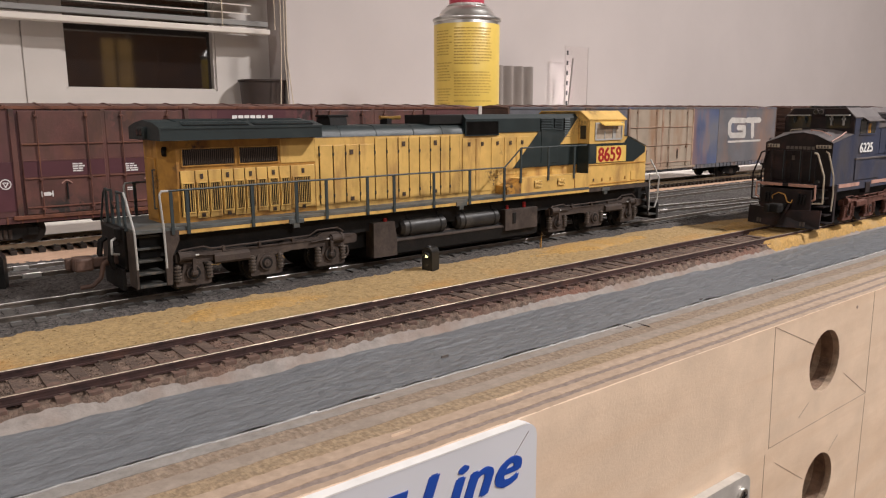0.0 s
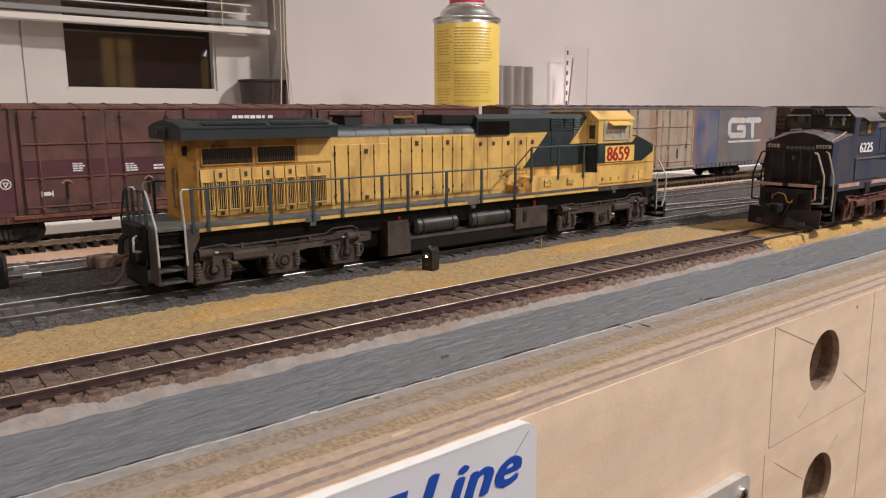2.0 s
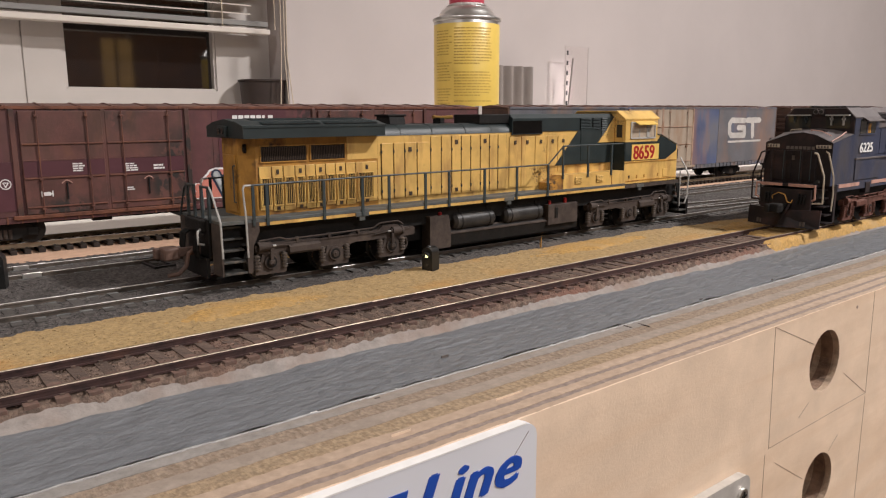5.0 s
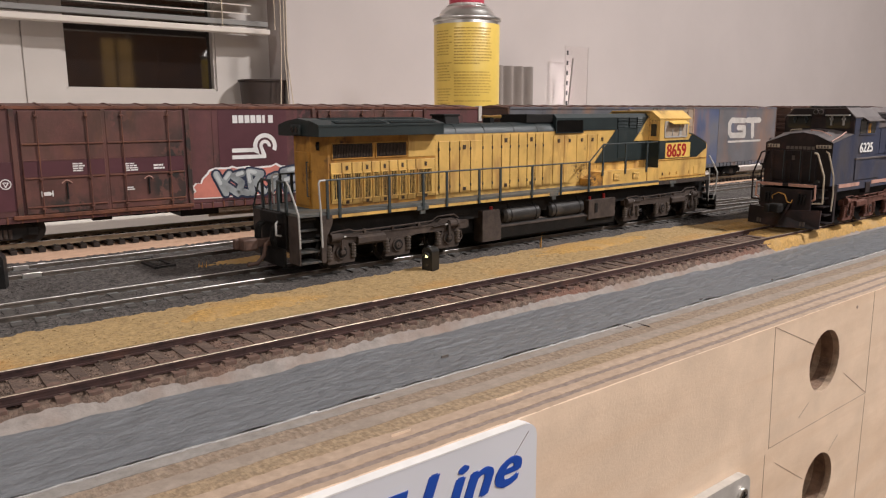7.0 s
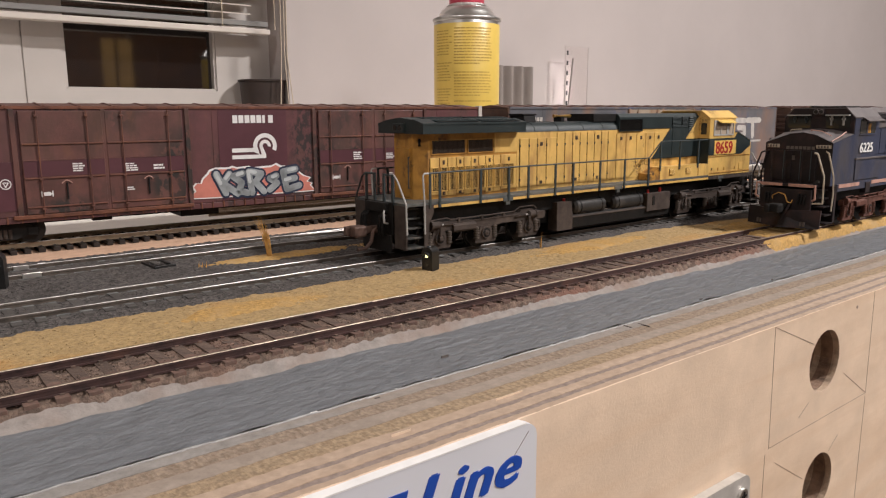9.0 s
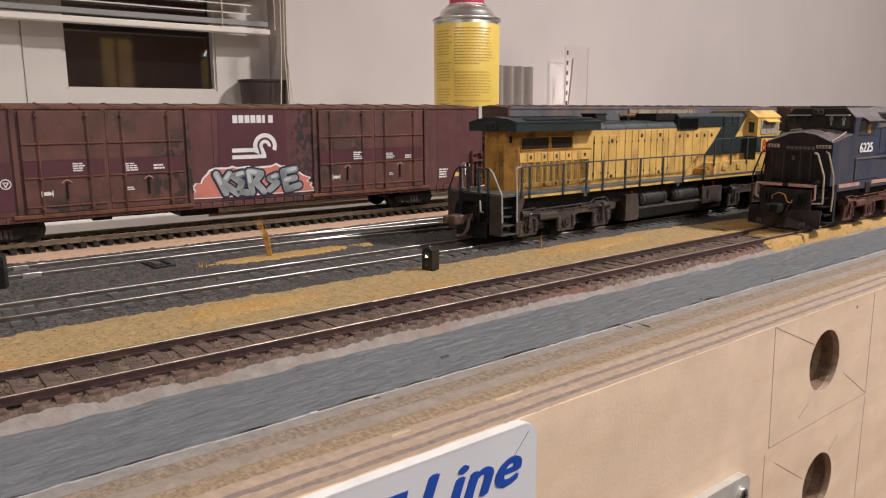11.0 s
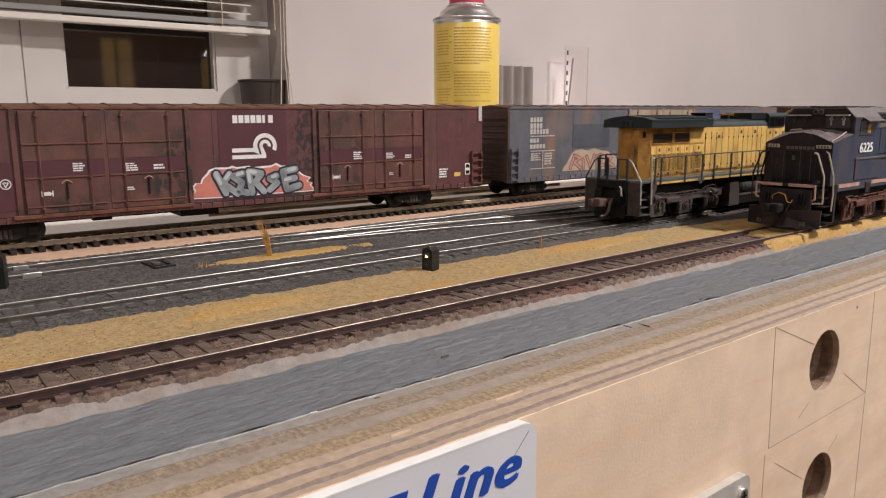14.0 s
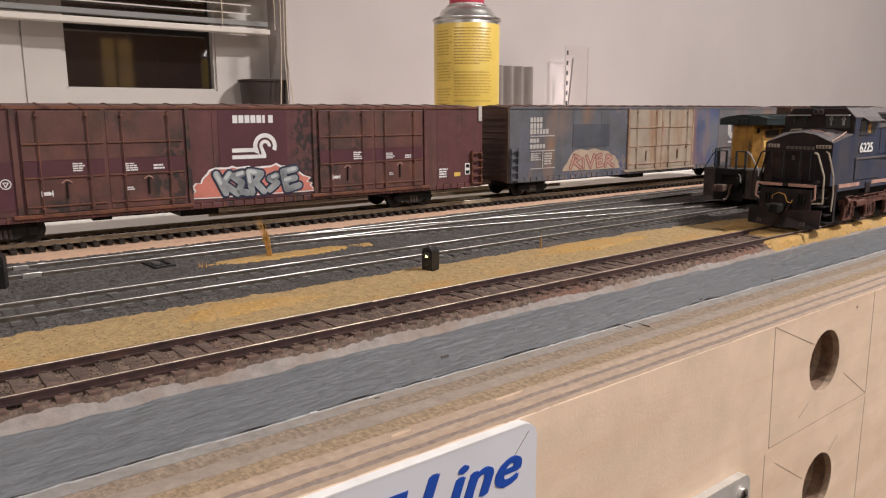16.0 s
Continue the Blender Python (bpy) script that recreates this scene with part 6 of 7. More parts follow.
    part("hood_top", Geo().prism([(-10.6, 46.5), (-10.6, 54.4), (-8.8, 56.8), (8.8, 56.8), (10.6, 54.4), (10.6, 46.5)], 50, 110), M_CRG, e, "grey louvred hood top")
    for s in (-1, 1):
        slats(e, "hood_grille", 52, 80, 49.5, 54.0, s * 10.6, 6, M_CRK, False)
        for ua in (46, 54, 62, 70, 78, 86, 94):
            part("hood_door", Geo().box(ua, ua + 7.4, *sorted((s * 10, s * 10.35)), 33.2, 46.0, 0.1), M_CRB, e)
    part("fan_box", Geo().box(24, 40, -8, 8, 56.4, 57.4, 0.3), M_CRK, e)
    part("roof_hatch", Geo().cyl((20, 6, 56.5), (20, 6, 57.6), 1.6, 12).cyl((22, -5, 56.5), (22, -5, 57.3), 1.3, 12), M_CRK, e)
    part("fuel_tank", Geo().prism([(-13.6, 11), (-15, 9.0), (-14.4, 3.2), (-10, 1.6), (10, 1.6), (14.4, 3.2), (15, 9.0), (13.6, 11)], 72, 160), M_CRK, e)
    engine_truck(e, (19.3, 43.6, 67.8), M_CRT, M_CRT)
    engine_truck(e, (160, 184.4, 208.6), M_CRT, M_CRT)
    wheelsets(e, (19.3, 43.6, 67.8, 160, 184.4, 208.6))
    return e


engine, engine_wheels = yellow_engine()
brown_boxcar()
blue_boxcar()
tan_boxcar()
blue_engine()


# ---- front edge of the layout ----
def disc(c, r, n=28):
    return [(c[0] + r * math.cos(2 * math.pi * k / n), c[1] + r * math.sin(2 * math.pi * k / n)) for k in range(n)]


HOLES = [(241.0, -25.0, 10.4), (243.6, -68.4, 10.4)]


def fascia():
    f = thing("fascia_board", "pale birch plywood fascia with two drilled holes", "fascia", None, "", "structure")
    bm = bmesh.new()
    # front face cut round the holes, with the bore walls behind it
    xs = [X0, 215.0, 270.0, X1]
    zs = [-320.0, -90.0, -46.7, -9.0]
    y = 102.0

    def quad(x0, x1, z0, z1):
        bm.faces.new([bm.verts.new((p[0] * MM, y * MM, p[1] * MM)) for p in ((x0, z0), (x1, z0), (x1, z1), (x0, z1))])

    for j, (z0, z1) in enumerate(zip(zs, zs[1:])):
        for i, (x0, x1) in enumerate(zip(xs, xs[1:])):
            if i == 1 and j in (1, 2):
                hx, hz, r = HOLES[2 - j]
                n = 32
                ring = [bm.verts.new(((hx + r * math.cos(2 * math.pi * k / n)) * MM, y * MM, (hz + r * math.sin(2 * math.pi * k / n)) * MM)) for k in range(n)]

                def rim(k):
                    a = 2 * math.pi * k / n
                    c, s_ = math.cos(a), math.sin(a)
                    t = min(((x1 - hx) / c if c > 1e-6 else (x0 - hx) / c if c < -1e-6 else 1e9), ((z1 - hz) / s_ if s_ > 1e-6 else (z0 - hz) / s_ if s_ < -1e-6 else 1e9))
                    return hx + c * t, hz + s_ * t

                outer = [bm.verts.new((rim(k)[0] * MM, y * MM, rim(k)[1] * MM)) for k in range(n)]
                for k in range(n):
                    m = (k + 1) % n
                    bm.faces.new((ring[k], ring[m], outer[m], outer[k]))
                for cx, cz in ((x0, z0), (x1, z0), (x1, z1), (x0, z1)):
                    near = sorted(range(n), key=lambda k: math.hypot(outer[k].co.x / MM - cx, outer[k].co.z / MM - cz))[:2]
                    if math.hypot(outer[near[0]].co.x / MM - cx, outer[near[0]].co.z / MM - cz) > 0.01:
                        bm.faces.new((outer[near[0]], outer[near[1]], bm.verts.new((cx * MM, y * MM, cz * MM))))
            else:
                quad(x0, x1, z0, z1)
    bmesh.ops.recalc_face_normals(bm, faces=bm.faces)
    me = bpy.data.meshes.new("face_ply")
    bm.to_mesh(me)
    bm.free()
    me.materials.append(M_PLY)
    ob = new("face_ply", me)
    ob.parent = f
    part("core", Geo().box(X0, 226, 120.2, 129, -320, -8).box(258, X1, 120.2, 129, -320, -8).box(226, 258, 126, 129, -320, -8), M_PLY2, f)
    # the planed top edge: glue lines and plies side by side
    plies = [(102.0, 102.35, M_PLY, -6.95), (102.35, 103.9, M_PLY2, -6.9), (103.9, 105.2, M_PLY3, -6.85), (105.2, 107.9, M_PLY2, -6.65), (107.9, 109.3, M_PLY3, -6.62), (109.3, 112.4, M_PLY2, -6.5), (112.4, 117.1, M_PLY4, -6.5), (117.1, 121.2, M_PLY5, -6.35), (121.2, 125.9, M_PLY6, -6.4),
             (125.9, 129.3, M_PLY7, -6.25), (129.3, 129.75, M_SMEAR, -6.05)]
    for a, b_, mat, top in plies:
        n = 1000
        vs, fs = [], []
        for i in range(n + 1):
            x = X0 + (X1 - X0) * i / n
            o = 0.0 if a < 103 else 0.28 * n3(x, a, 0.03, 71) + 0.22 * n3(x, a, 0.2, 72) + 0.3 * n3(x, a, 0.9, 74)
            p = 0.28 * n3(x, b_, 0.03, 71) + 0.22 * n3(x, b_, 0.2, 72) + 0.3 * n3(x, b_, 0.9, 74)
            t = top + 0.12 * n3(x, a, 0.12, 73)
            vs += [(x, a + o, t), (x, b_ + p, t + 0.06), (x, a + o, -9), (x, b_ + p, -9)]
        for i in range(n):
            k, m = i * 4, i * 4 + 4
            fs += [(k, m, m + 1, k + 1), (k, k + 2, m + 2, m), (k + 1, m + 1, m + 3, k + 3)]
        part("ply", Geo().add(vs, fs), mat, f)
    for hx, hz, r in HOLES:
        for k in range(12):
            n = 32
            r1, r2 = r - 0.12 * (k % 2), r - 0.12 * (k % 2) - 0.05
            vs = [(hx + r1 * math.cos(2 * math.pi * i / n), yy, hz + r1 * math.sin(2 * math.pi * i / n)) for yy in (102.0 + k * 2, 104.0 + k * 2) for i in range(n)]
            part("bore_ply", Geo().add(vs, [(i, (i + 1) % n, n + (i + 1) % n, n + i) for i in range(n)]), M_BORE2 if k % 3 == 0 else M_BORE, f)
        # flat near-black sheet painted as the deep shade of the bore
        part("hole_lining", Geo().box(hx - 16, hx + 16, 125.6, 125.9, hz - 16, hz + 16), M_LOUV, f, "near-black sheet for the shade inside the drilled hole")
    # pencil lines
    def pencil(pts, w=0.2):
        g = Geo()
        for (a, b_), (c, d) in zip(pts, pts[1:]):
            l = math.hypot(c - a, d - b_)
            nx, nz = -(d - b_) / l * w / 2, (c - a) / l * w / 2
            g.prism([(a + nx, b_ + nz), (c + nx, d + nz), (c - nx, d - nz), (a - nx, b_ - nz)], 101.93, 102.0, "y")
        part("pencil_line", g, M_PENCIL, f)

    for run in ([(206.5, -7.0), (208.0, -45.5)], [(275.5, -7.0), (276.2, -44.6)], [(208.5, -45.5), (276.2, -44.6)], [(206, -47), (206.5, -78)], [(276.2, -46), (276, -90)], [(206.5, -7.2), (232.0, -17.5)], [(256, -32.5), (276.0, -44.4)],
                [(232.0, -37.0), (226.0, -40.5)], [(212.6, -51.6), (232.5, -63.5)], [(254, -78), (266, -86)], [(250, -59), (256, -55)]):
        pencil(run)
    part("knot", Geo().cyl((306, 101.9, -9.4), (306, 102, -9.4), 0.7, 10).cyl((262, 101.9, -10.5), (262, 102, -10.5), 0.6, 10), M_PENCIL, f)


    chips = random.Random(11)
    for _ in range(14):
        x = 40 + 320 * chips.random()
        w = chips.uniform(0.5, 1.8)
        part("paint_chip", Geo().box(x, x + w, 129.7, 129.7 + chips.uniform(0.1, 0.25), -6.3, -5.9), M_WHITE if chips.random() < 0.7 else M_GREYL, f)
    for x, y0, w, d in ((112.0, 140.0, 2.2, 0.25), (84, 128.2, 1.2, 0.4), (171, 126.5, 0.5, 5.5), (176, 124.0, 0.4, 4.0), (214, 131.5, 1.4, 0.3), (260, 131.2, 1.0, 0.3), (104, 111.3, 8.0, 0.12), (76, 110.6, 4.6, 0.12)):
        part("scuff", Geo().box(x, x + w, y0, y0 + d, -6.6, -5.6 if y0 > 131 else -6.05), M_FADE if w < 4 else M_PLY, f)


fascia()


def sign():
    s = thing("sign_board", "white enamel sign with blue slanted lettering on the fascia", "sign")
    r, x1, z1 = 3.2, 104.8, -7.3
    x0, z0 = -20.0, -60.0
    prof = [(x0, z0), (x1, z0), (x1, z1 - r)] + [(x1 - r + r * math.sin(a), z1 - r + r * math.cos(a)) for a in [radians(90 - 15 * k) for k in range(1, 7)]] + [(x0, z1)]
    part("plate", Geo().prism(prof, 99.8, 101.9, "y"), M_SIGN, s)
    part("plate_edge", Geo().box(x0, x1 - r, 99.7, 102.0, z1, z1 + 0.3), M_WHITE, s)
    lettering("lettering", "Line", M_BLUE, s, 11.7, (72.8, 99.7, -18.7), (90, 0, 0), shear=0.34, fat=0.42, deep=0.2, label="bold blue slanted letters", stretch=1.24, spacing=1.08)
    part("lettering_bar", Geo().prism([(64.6, -18.5), (66.8, -13.2), (64.0, -13.2), (64.6, -11.6), (71.9, -11.6), (71.4, -13.2), (69.4, -13.2), (67.2, -18.5)], 99.6, 99.8, "y"), M_BLUE, s)
    part("scratch", Geo().prism([(97.8, -13.6), (102.4, -8.9), (102.45, -9.0), (97.9, -13.7)], 99.72, 99.8, "y"), M_CORR, s)
    return s


sign()


def plate():
    p = thing("metal_plate", "small rounded steel plate screwed to the fascia", "plate")
    x0, x1, z0, z1, r = 150.0, 193.6, -80.0, -47.4, 3.6
    prof = [(x0, z0), (x1, z0)] + [(x1 - r + r * math.sin(a), z1 - r + r * math.cos(a)) for a in [radians(90 - 18 * k) for k in range(0, 6)]] + [(x0, z1)]
    part("plate_body", Geo().prism(prof, 99.4, 101.9, "y"), M_NICKEL, p)
    part("screw", Geo().cyl((189.0, 99.4, -53), (189.0, 98.6, -53), 2.2, 16), M_STEEL, p)
    part("screw_slot", Geo().box(187.7, 190.3, 98.4, 98.7, -53.3, -52.7).box(188.7, 189.3, 98.4, 98.7, -54.3, -51.7), M_BLK, p)


plate()


# ---- small things on the layout ----
def dwarf_signal(x, y, h, turn, lit):
    s = thing("dwarf_signal", "black dwarf signal with a lit yellow lens" if lit else "black dwarf signal standing beside the yard track", "signal", pose(x * MM, y * MM, -3.2 * MM, 0, 0, turn), "dwarf signals")
    w = 2.2
    part("base", Geo().box(-2.6, 2.6, -2.0, 2.4, -1.0, 0.9, 0.3), M_DARK, s)
    prof = [(-w, 0.6), (w, 0.6), (w, h - w)] + [(w * math.cos(radians(15 * k)), h - w + w * math.sin(radians(15 * k))) for k in range(1, 12)] + [(-w, h - w)]
    part("case", Geo().prism(prof, -1.3, 3.6, "y"), M_DARK, s)
    hood = Geo()
    zc = h * 0.68
    for k in range(8):
        a0, a1 = radians(10 + 20 * k), radians(30 + 20 * k)
        hood.prism([(1.55 * math.cos(a0), zc + 1.55 * math.sin(a0)), (1.2 * math.cos(a0), zc + 1.2 * math.sin(a0)), (1.2 * math.cos(a1), zc + 1.2 * math.sin(a1)), (1.55 * math.cos(a1), zc + 1.55 * math.sin(a1))], -2.9, -1.2, "y")
    part("hood", hood, M_DARK, s)
    part("lens", Geo().cyl((0, -1.25, zc), (0, -1.7, zc), 0.6, 14), M_LED if lit else M_GLASS, s, "lit pale yellow lens" if lit else "")
    part("lens", Geo().cyl((0, -1.25, zc - 3.2), (0, -1.5, zc - 3.2), 0.8, 14), M_GLASS, s)
    part("cap", Geo().ball((0, 0.2, h - 0.2), 0.9, 8, 5), M_DARK, s)


dwarf_signal(162.6, 210.6, 10.0, -70, True)
dwarf_signal(35.2, 277.4, 13.2, -20, False)


def grass_tuft(x, y, z, n, h, spread, lean):
    t = thing("grass_tuft", "dry orange field grass tuft between the tracks", "grass", pose(x * MM, y * MM, z * MM), "grass tufts", "stuff")
    g = Geo()
    for k in range(n):
        a, r = rng.uniform(0, 6.28), rng.uniform(0, spread)
        bx, by = r * math.cos(a), r * math.sin(a)
        hh = h * rng.uniform(0.45, 1.0)
        lx, ly = lean * hh * rng.uniform(0.3, 1.1) + rng.uniform(-1, 1) * hh * 0.12, rng.uniform(-1, 1) * hh * 0.15
        pts = [(bx, by, 0), (bx + lx * 0.35, by + ly * 0.4, hh * 0.55), (bx + lx, by + ly, hh)]
        g.cyl(pts[0], pts[1], 0.16, 4, 0.13).cyl(pts[1], pts[2], 0.13, 4, 0.04)
    part("blades", g, M_GRASS, t)


grass_tuft(128.3, 270.2, -2.2, 34, 17.5, 1.0, -0.28)
grass_tuft(229.5, 218.8, -3.2, 5, 8.5, 0.5, 0.05)
grass_tuft(100.0, 268.5, -2.2, 10, 3.0, 2.0, 0.2)


def switch_box():
    s = thing("switch_machine", "dark slotted switch machine plate sunk in ballast", "switch", pose(88.4 * MM, 288 * MM, -1.9 * MM, 0, 0, 4))
    part("frame", Geo().box(-4.0, -2.8, -11, 10, 0, 1.1, 0.1).box(2.8, 4.0, -11, 10, 0, 1.1, 0.1).box(-4, 4, -11.5, -10, 0, 1.1, 0.1).box(-4, 4, 9, 10.5, 0, 1.1, 0.1), M_DARK, s)
    part("slot", Geo().box(-2.8, 2.8, -10, 9, 0.1, 0.3), M_BLK, s)
    part("throw_bar", Geo().box(-1.2, 1.2, -3, 2, 0.3, 1.0, 0.1), M_TIED, s)


switch_box()
for x, y, w in ((46.5, 306.6, 5.0), (53.5, 307.4, 2.6), (47.0, 289.6, 6.0)):
    j = thing("rail_joiner", "bright nickel rail joiner on the yard track", "rail joiner", pose(x * MM, y * MM, -0.75 * MM), "rail joiners")
    part("sleeve", Geo().box(-w / 2, w / 2, -0.55, 0.55, -0.9, 0.95, 0.15), M_STEEL, j)


def spray_can():
    c = thing("spray_can", "yellow labelled metal spray can with red cap", "spray can", pose(0.4104, 0.4785, 8.6 * MM))
    R = 32.6
    part("can_body", Geo().lathe([(R - 0.8, -12.3), (R, -11), (R, 146.0), (R - 0.3, 147)], (0, 0, 0), 48), M_STEEL, c, "", True)
    part("paper_label", Geo().lathe([(R + 0.1, 6), (R + 0.25, 6.2), (R + 0.25, 141.6), (R + 0.1, 141.8)], (0, 0, 0), 64), M_CANY, c, "yellow label with fine print", True)
    part("top_rim", Geo().lathe([(R - 0.5, 144.8), (R + 1.2, 145.4), (R + 1.6, 146.8), (R + 1.2, 148.2), (R - 0.8, 148.6)], (0, 0, 0), 48), M_STEEL, c, "", True)
    part("dome", Geo().lathe([(R - 1.0, 147.6), (R - 3.5, 149.0), (R - 5.5, 153.0), (R - 8, 156.5), (R - 10.5, 158.2), (20.5, 159.2), (20.5, 160.5)], (0, 0, 0), 48), M_STEEL, c, "bright tinplate dome", True)
    part("collar", Geo().lathe([(17.2, 159.2), (17.2, 162.2), (16.8, 162.6)], (0, 0, 0), 40), M_CAPW, c, "", True)
    part("cap", Geo().lathe([(17.4, 162.4), (17.4, 186), (14, 190)], (0, 0, 0), 40), M_CAP, c, "red plastic cap", True)
    # fine print as bars bent round the label: a broad column and a narrow one
    g = Geo()
    toward = math.atan2(-583.5, -500.5)

    def line(a0, a1, z, h):
        n = 5
        vs = []
        for k in range(n + 1):
            a = toward + radians(a0 + (a1 - a0) * k / n)
            for zz in (z, z + h):
                vs.append(((R + 0.33) * math.cos(a), (R + 0.33) * math.sin(a), zz))
        g.add(vs, [(2 * k, 2 * k + 2, 2 * k + 3, 2 * k + 1) for k in range(n)])

    z = 136.0
    k = 0
    while z > 66:
        if k not in (13, 14, 24):
            a = -22.0
            stop = 48 - (rng.random() * 6 if k not in (12, 23) else 25)
            while a < stop:
                w = rng.uniform(3, 9)
                line(a, min(stop, a + w), z, 1.15)
                a += w + 1.0
        if k not in (9, 10, 18, 19):
            a = -62.0
            while a < -30 - rng.random() * 6:
                w = rng.uniform(3, 8)
                line(a, a + w, z - 2, 1.1)
                a += w + 1.2
        z -= 2.75
        k += 1
    tagged(part("fine_print", g, M_CANT, c), kind="stuff")
    for child in c.children:
        child.data.transform(Matrix.Scale(0.82, 4))


spray_can()


def corrugated_piece():
    c = thing("corrugated_sheet", "grey corrugated plastic piece leaning at the wall", "plastic sheet", pose(0, 0, -1.5 * MM))
    n = 64
    pts = []
    for k in range(n + 1):
        x = 602 + 68 * k / n
        pts.append((x, 657 + 4.5 * math.sin((x - 602) / 17.0 * 2 * math.pi)))
    back = [(x, y + 1.6) for x, y in reversed(pts)]
    vs, fs = [], []
    for (x, y), (xb, yb) in zip(pts, reversed(back)):
        vs += [(x, y, 0), (x, y, 111.3), (xb, yb, 0), (xb, yb, 111.3)]
    for k in range(n):
        a, b = 4 * k, 4 * k + 4
        fs += [(a, b, b + 1, a + 1), (a + 2, a + 3, b + 3, b + 2), (a + 1, b + 1, b + 3, a + 3)]
    part("sheet", Geo().add(vs, fs), M_CORR, c, "", True)


def clear_stand():
    c = thing("plastic_stand", "clear acrylic angle with a row of black slots", "plastic stand", pose(0, 0, -1.5 * MM))
    part("front_panel", Geo().box(727, 771, 656, 658, 0, 140, 0.3), M_CLEAR, c).visible_shadow = False
    part("edge_strip", Geo().box(727, 728.2, 655.2, 655.9, 0, 140).box(770, 771, 655.2, 655.9, 0, 140).box(728.2, 770, 655.2, 655.9, 138.8, 140), M_EDGE, c)
    for k in range(11):
        z = 128 - k * 12.5
        part("slot_mark", Geo().box(729.6, 732.2, 655.3, 655.9, z, z + 5.5), M_DARK, c)
    part("pin", Geo().cyl((733, 655, 60), (741, 655, 124), 1.1, 8), M_CORR, c)


corrugated_piece()
clear_stand()


def flower_pot():
    p = thing("flower_pot", "small dark brown plant pot on the window sill", "flower pot", pose(0.3335, 0.7005, -30.4 * MM))
    part("pot", Geo().lathe([(14.0, 0), (22.2, 116.2), (23.8, 116.6), (23.8, 118.2), (22.0, 118.4), (20.5, 112)], (0, 0, 0), 36), M_POT, p, "", True)


flower_pot()


def blind():
    b = thing("window_blind", "cream venetian blind, half lowered before the window", "blind")
    part("bottom_rail", Geo().box(-300, 341.5, 694, 706, 131.0, 136.2, 0.8), M_BLIND, b)
    part("grey_rail", Geo().box(-300, 341.0, 697, 706, 138.6, 143.4, 0.5), M_BLINDG, b, "grey lower slat")
    z = 149.0
    for k in range(9):
        part("slat", Geo().prism([(693, z), (700, z + 1.4), (707, z + 2.6), (707, z + 2.0), (700, z + 0.7), (693, z - 0.7)], -300, 322 if k < 3 else 341), M_BLIND, b)
        z += 9.0 if k else 8.0
    for x in (292.0, 345.5):
        part("cord", Geo().tube([(x, 692, 136), (x, 692, 260)], 0.55, 6), M_CORD, b)
    for x0, x1 in ((338.0, 336.5), (341.5, 345.0), (344.0, 350.0)):
        part("pull_cord", Geo().tube([(x0 + 3, 668, 240), (x0 + 1, 668, 110), (x1, 668, 62)], 0.5, 6), M_CORD, b)


blind()


# ---- loose grains, past counting ----
def grains(name, label, mat, n, place, height, r0, r1, seed):
    rg = random.Random(seed)
    vs, fs = [], []
    for _ in range(n):
        x, y = place(rg)
        z = height(x, y)
        r = rg.uniform(r0, r1)
        a = rg.uniform(0, 6.28)
        k = len(vs)
        for d in range(3):
            t = a + d * 2.094
            vs.append((x + r * math.cos(t) * rg.uniform(0.7, 1.2), y + r * math.sin(t) * rg.uniform(0.7, 1.2), z - r * 0.2))
            vs.append((x + 0.7 * r * math.cos(t + 0.6), y + 0.7 * r * math.sin(t + 0.6), z + r * rg.uniform(0.25, 0.6)))
        fs += [(k, k + 2, k + 3, k + 1), (k + 2, k + 4, k + 5, k + 3), (k + 4, k, k + 1, k + 5), (k + 1, k + 3, k + 5)]
    return tagged(part(name, Geo_raw(vs, fs), mat), label, "gravel", "", "stuff")


def Geo_raw(vs, fs):
    g = Geo()
    g.v, g.f = vs, fs
    return g


def near_x(rg):
    return 20 + 430 * rg.random() ** 1.7


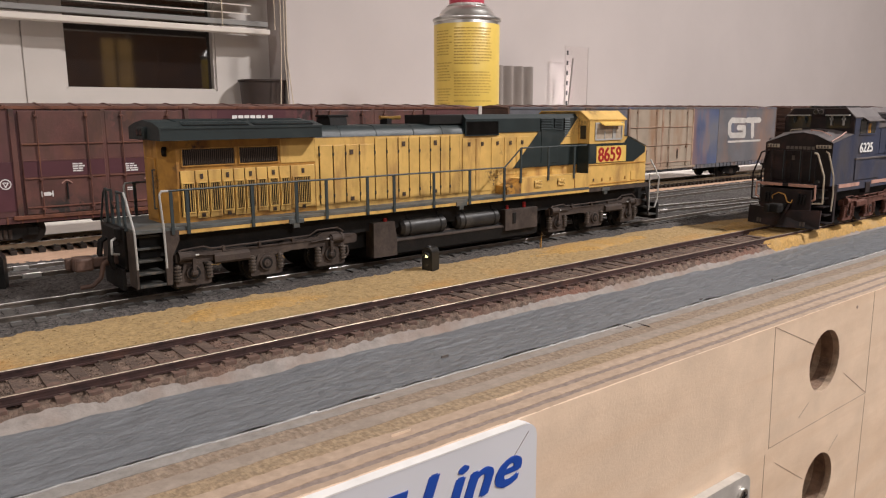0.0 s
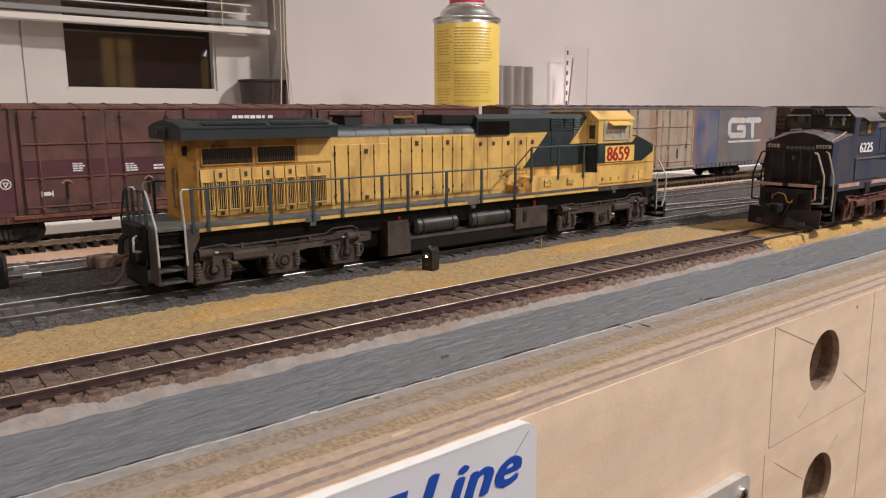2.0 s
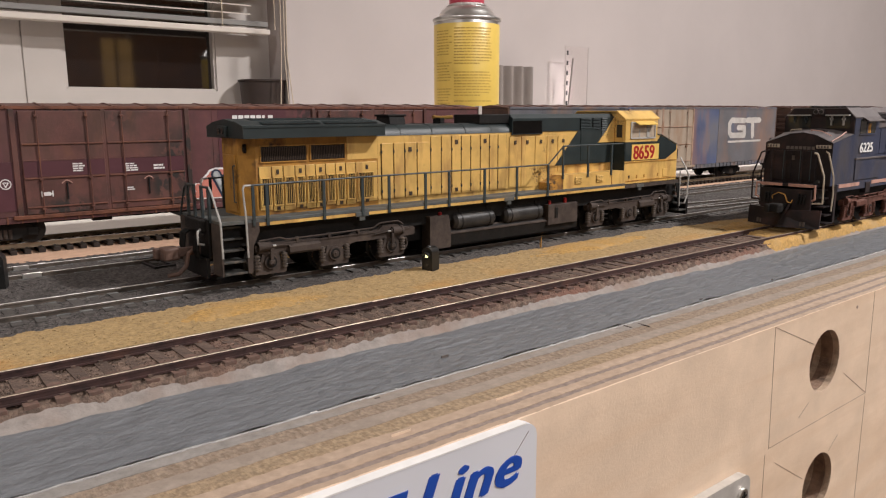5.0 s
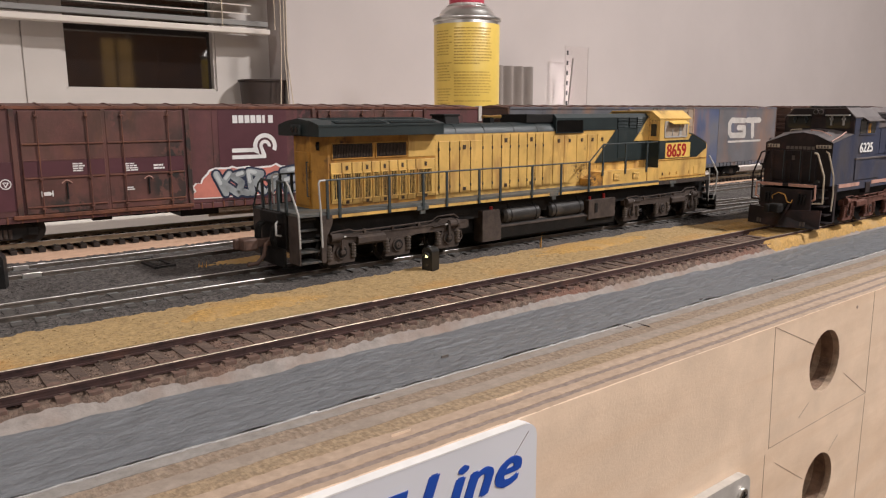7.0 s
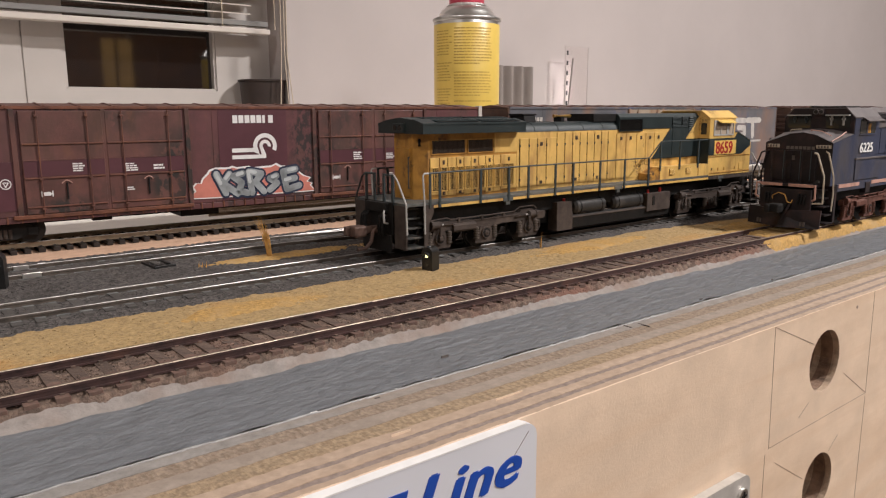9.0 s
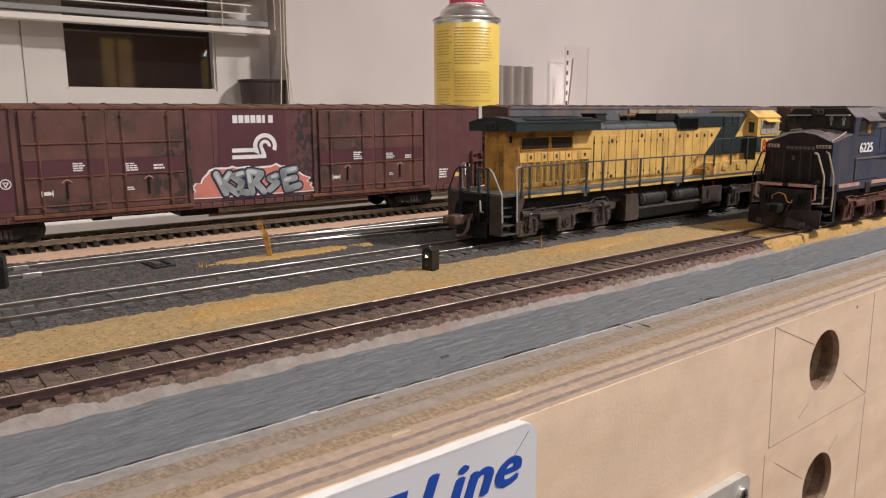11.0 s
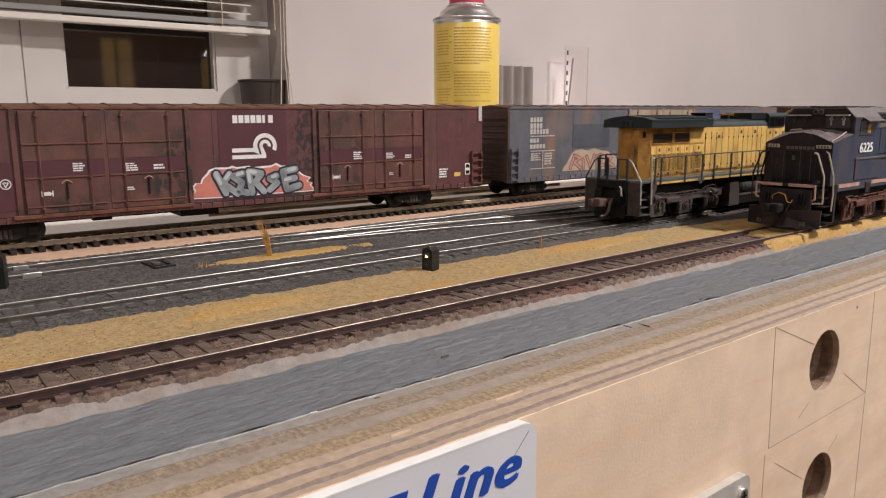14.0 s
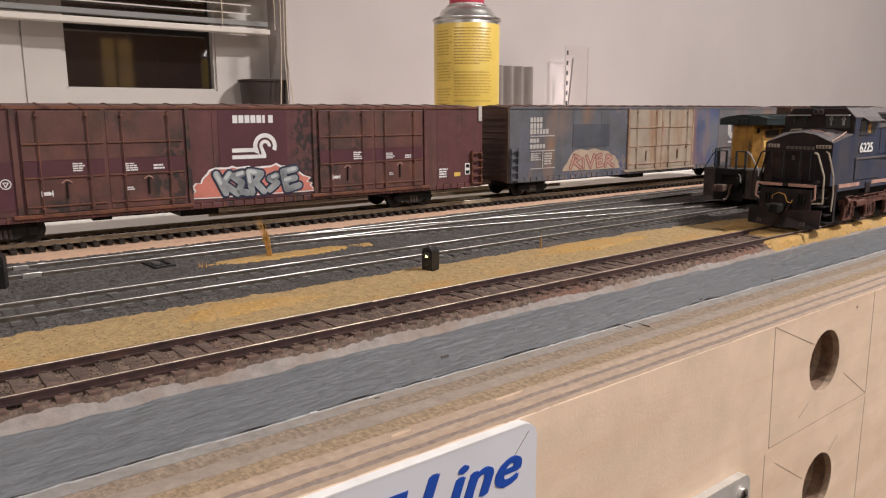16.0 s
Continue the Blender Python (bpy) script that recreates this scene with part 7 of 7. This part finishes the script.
grains("ballast_grains", "loose dark grey ballast grains between the rails", M_BALD, 7000, lambda rg: (near_x(rg), rg.uniform(214, 316)), dark_height, 0.2, 0.42, 1)
grains("sand_grains", "loose ochre scatter grains beside the track", M_SAND, 900, lambda rg: (near_x(rg), rg.uniform(185, 219)), sand_height, 0.15, 0.4, 2)
grains("brown_grains", "loose brown ballast grains under the front track", M_BALB, 4000, lambda rg: (near_x(rg), rg.uniform(162.5, 184)), brown_height, 0.2, 0.45, 3)

# ---- what moves ----
TRAVEL = [(0, 0.0), (0.5, 0.9), (1, 2.6), (1.5, 4.3), (2, 6.2), (2.5, 7.9), (3, 9.7), (3.5, 11.4), (4, 13.7), (6.5, 45.6), (7, 52.9), (7.5, 61.2), (8, 73.1), (8.5, 84.6), (9, 97.2),
          (11.5, 158.0), (12, 170.8), (12.5, 182.8), (13, 196.3), (13.5, 214.7), (14, 238.7), (14.5, 262.6), (15, 289.8), (15.5, 316.4), (16, 349.6)]


def travelled(t):
    """Millimetres gone at t seconds: a smooth curve through the table."""
    k = max(i for i in range(len(TRAVEL) - 1) if TRAVEL[i][0] <= t) if t < 16 else len(TRAVEL) - 2
    def slope(i):
        a, b = TRAVEL[max(0, i - 1)], TRAVEL[min(len(TRAVEL) - 1, i + 1)]
        return (b[1] - a[1]) / (b[0] - a[0])
    (t0, s0), (t1, s1) = TRAVEL[k], TRAVEL[k + 1]
    h = t1 - t0
    u = (t - t0) / h
    return (2 * u ** 3 - 3 * u ** 2 + 1) * s0 + (u ** 3 - 2 * u ** 2 + u) * h * slope(k) + (-2 * u ** 3 + 3 * u ** 2) * s1 + (u ** 3 - u ** 2) * h * slope(k + 1)


def motions():
    times = [k / 10 for k in range(161)]
    walk(engine, [(t, pose((72.55 + travelled(t)) * MM, 238.53 * MM, 0)) for t in times])
    for wheel in engine_wheels:
        u = wheel.location.x
        walk(wheel, [(t, pose(u, 0, 6.1 * MM, 0, math.degrees(travelled(t) / 6.1), 0)) for t in times])


motions()
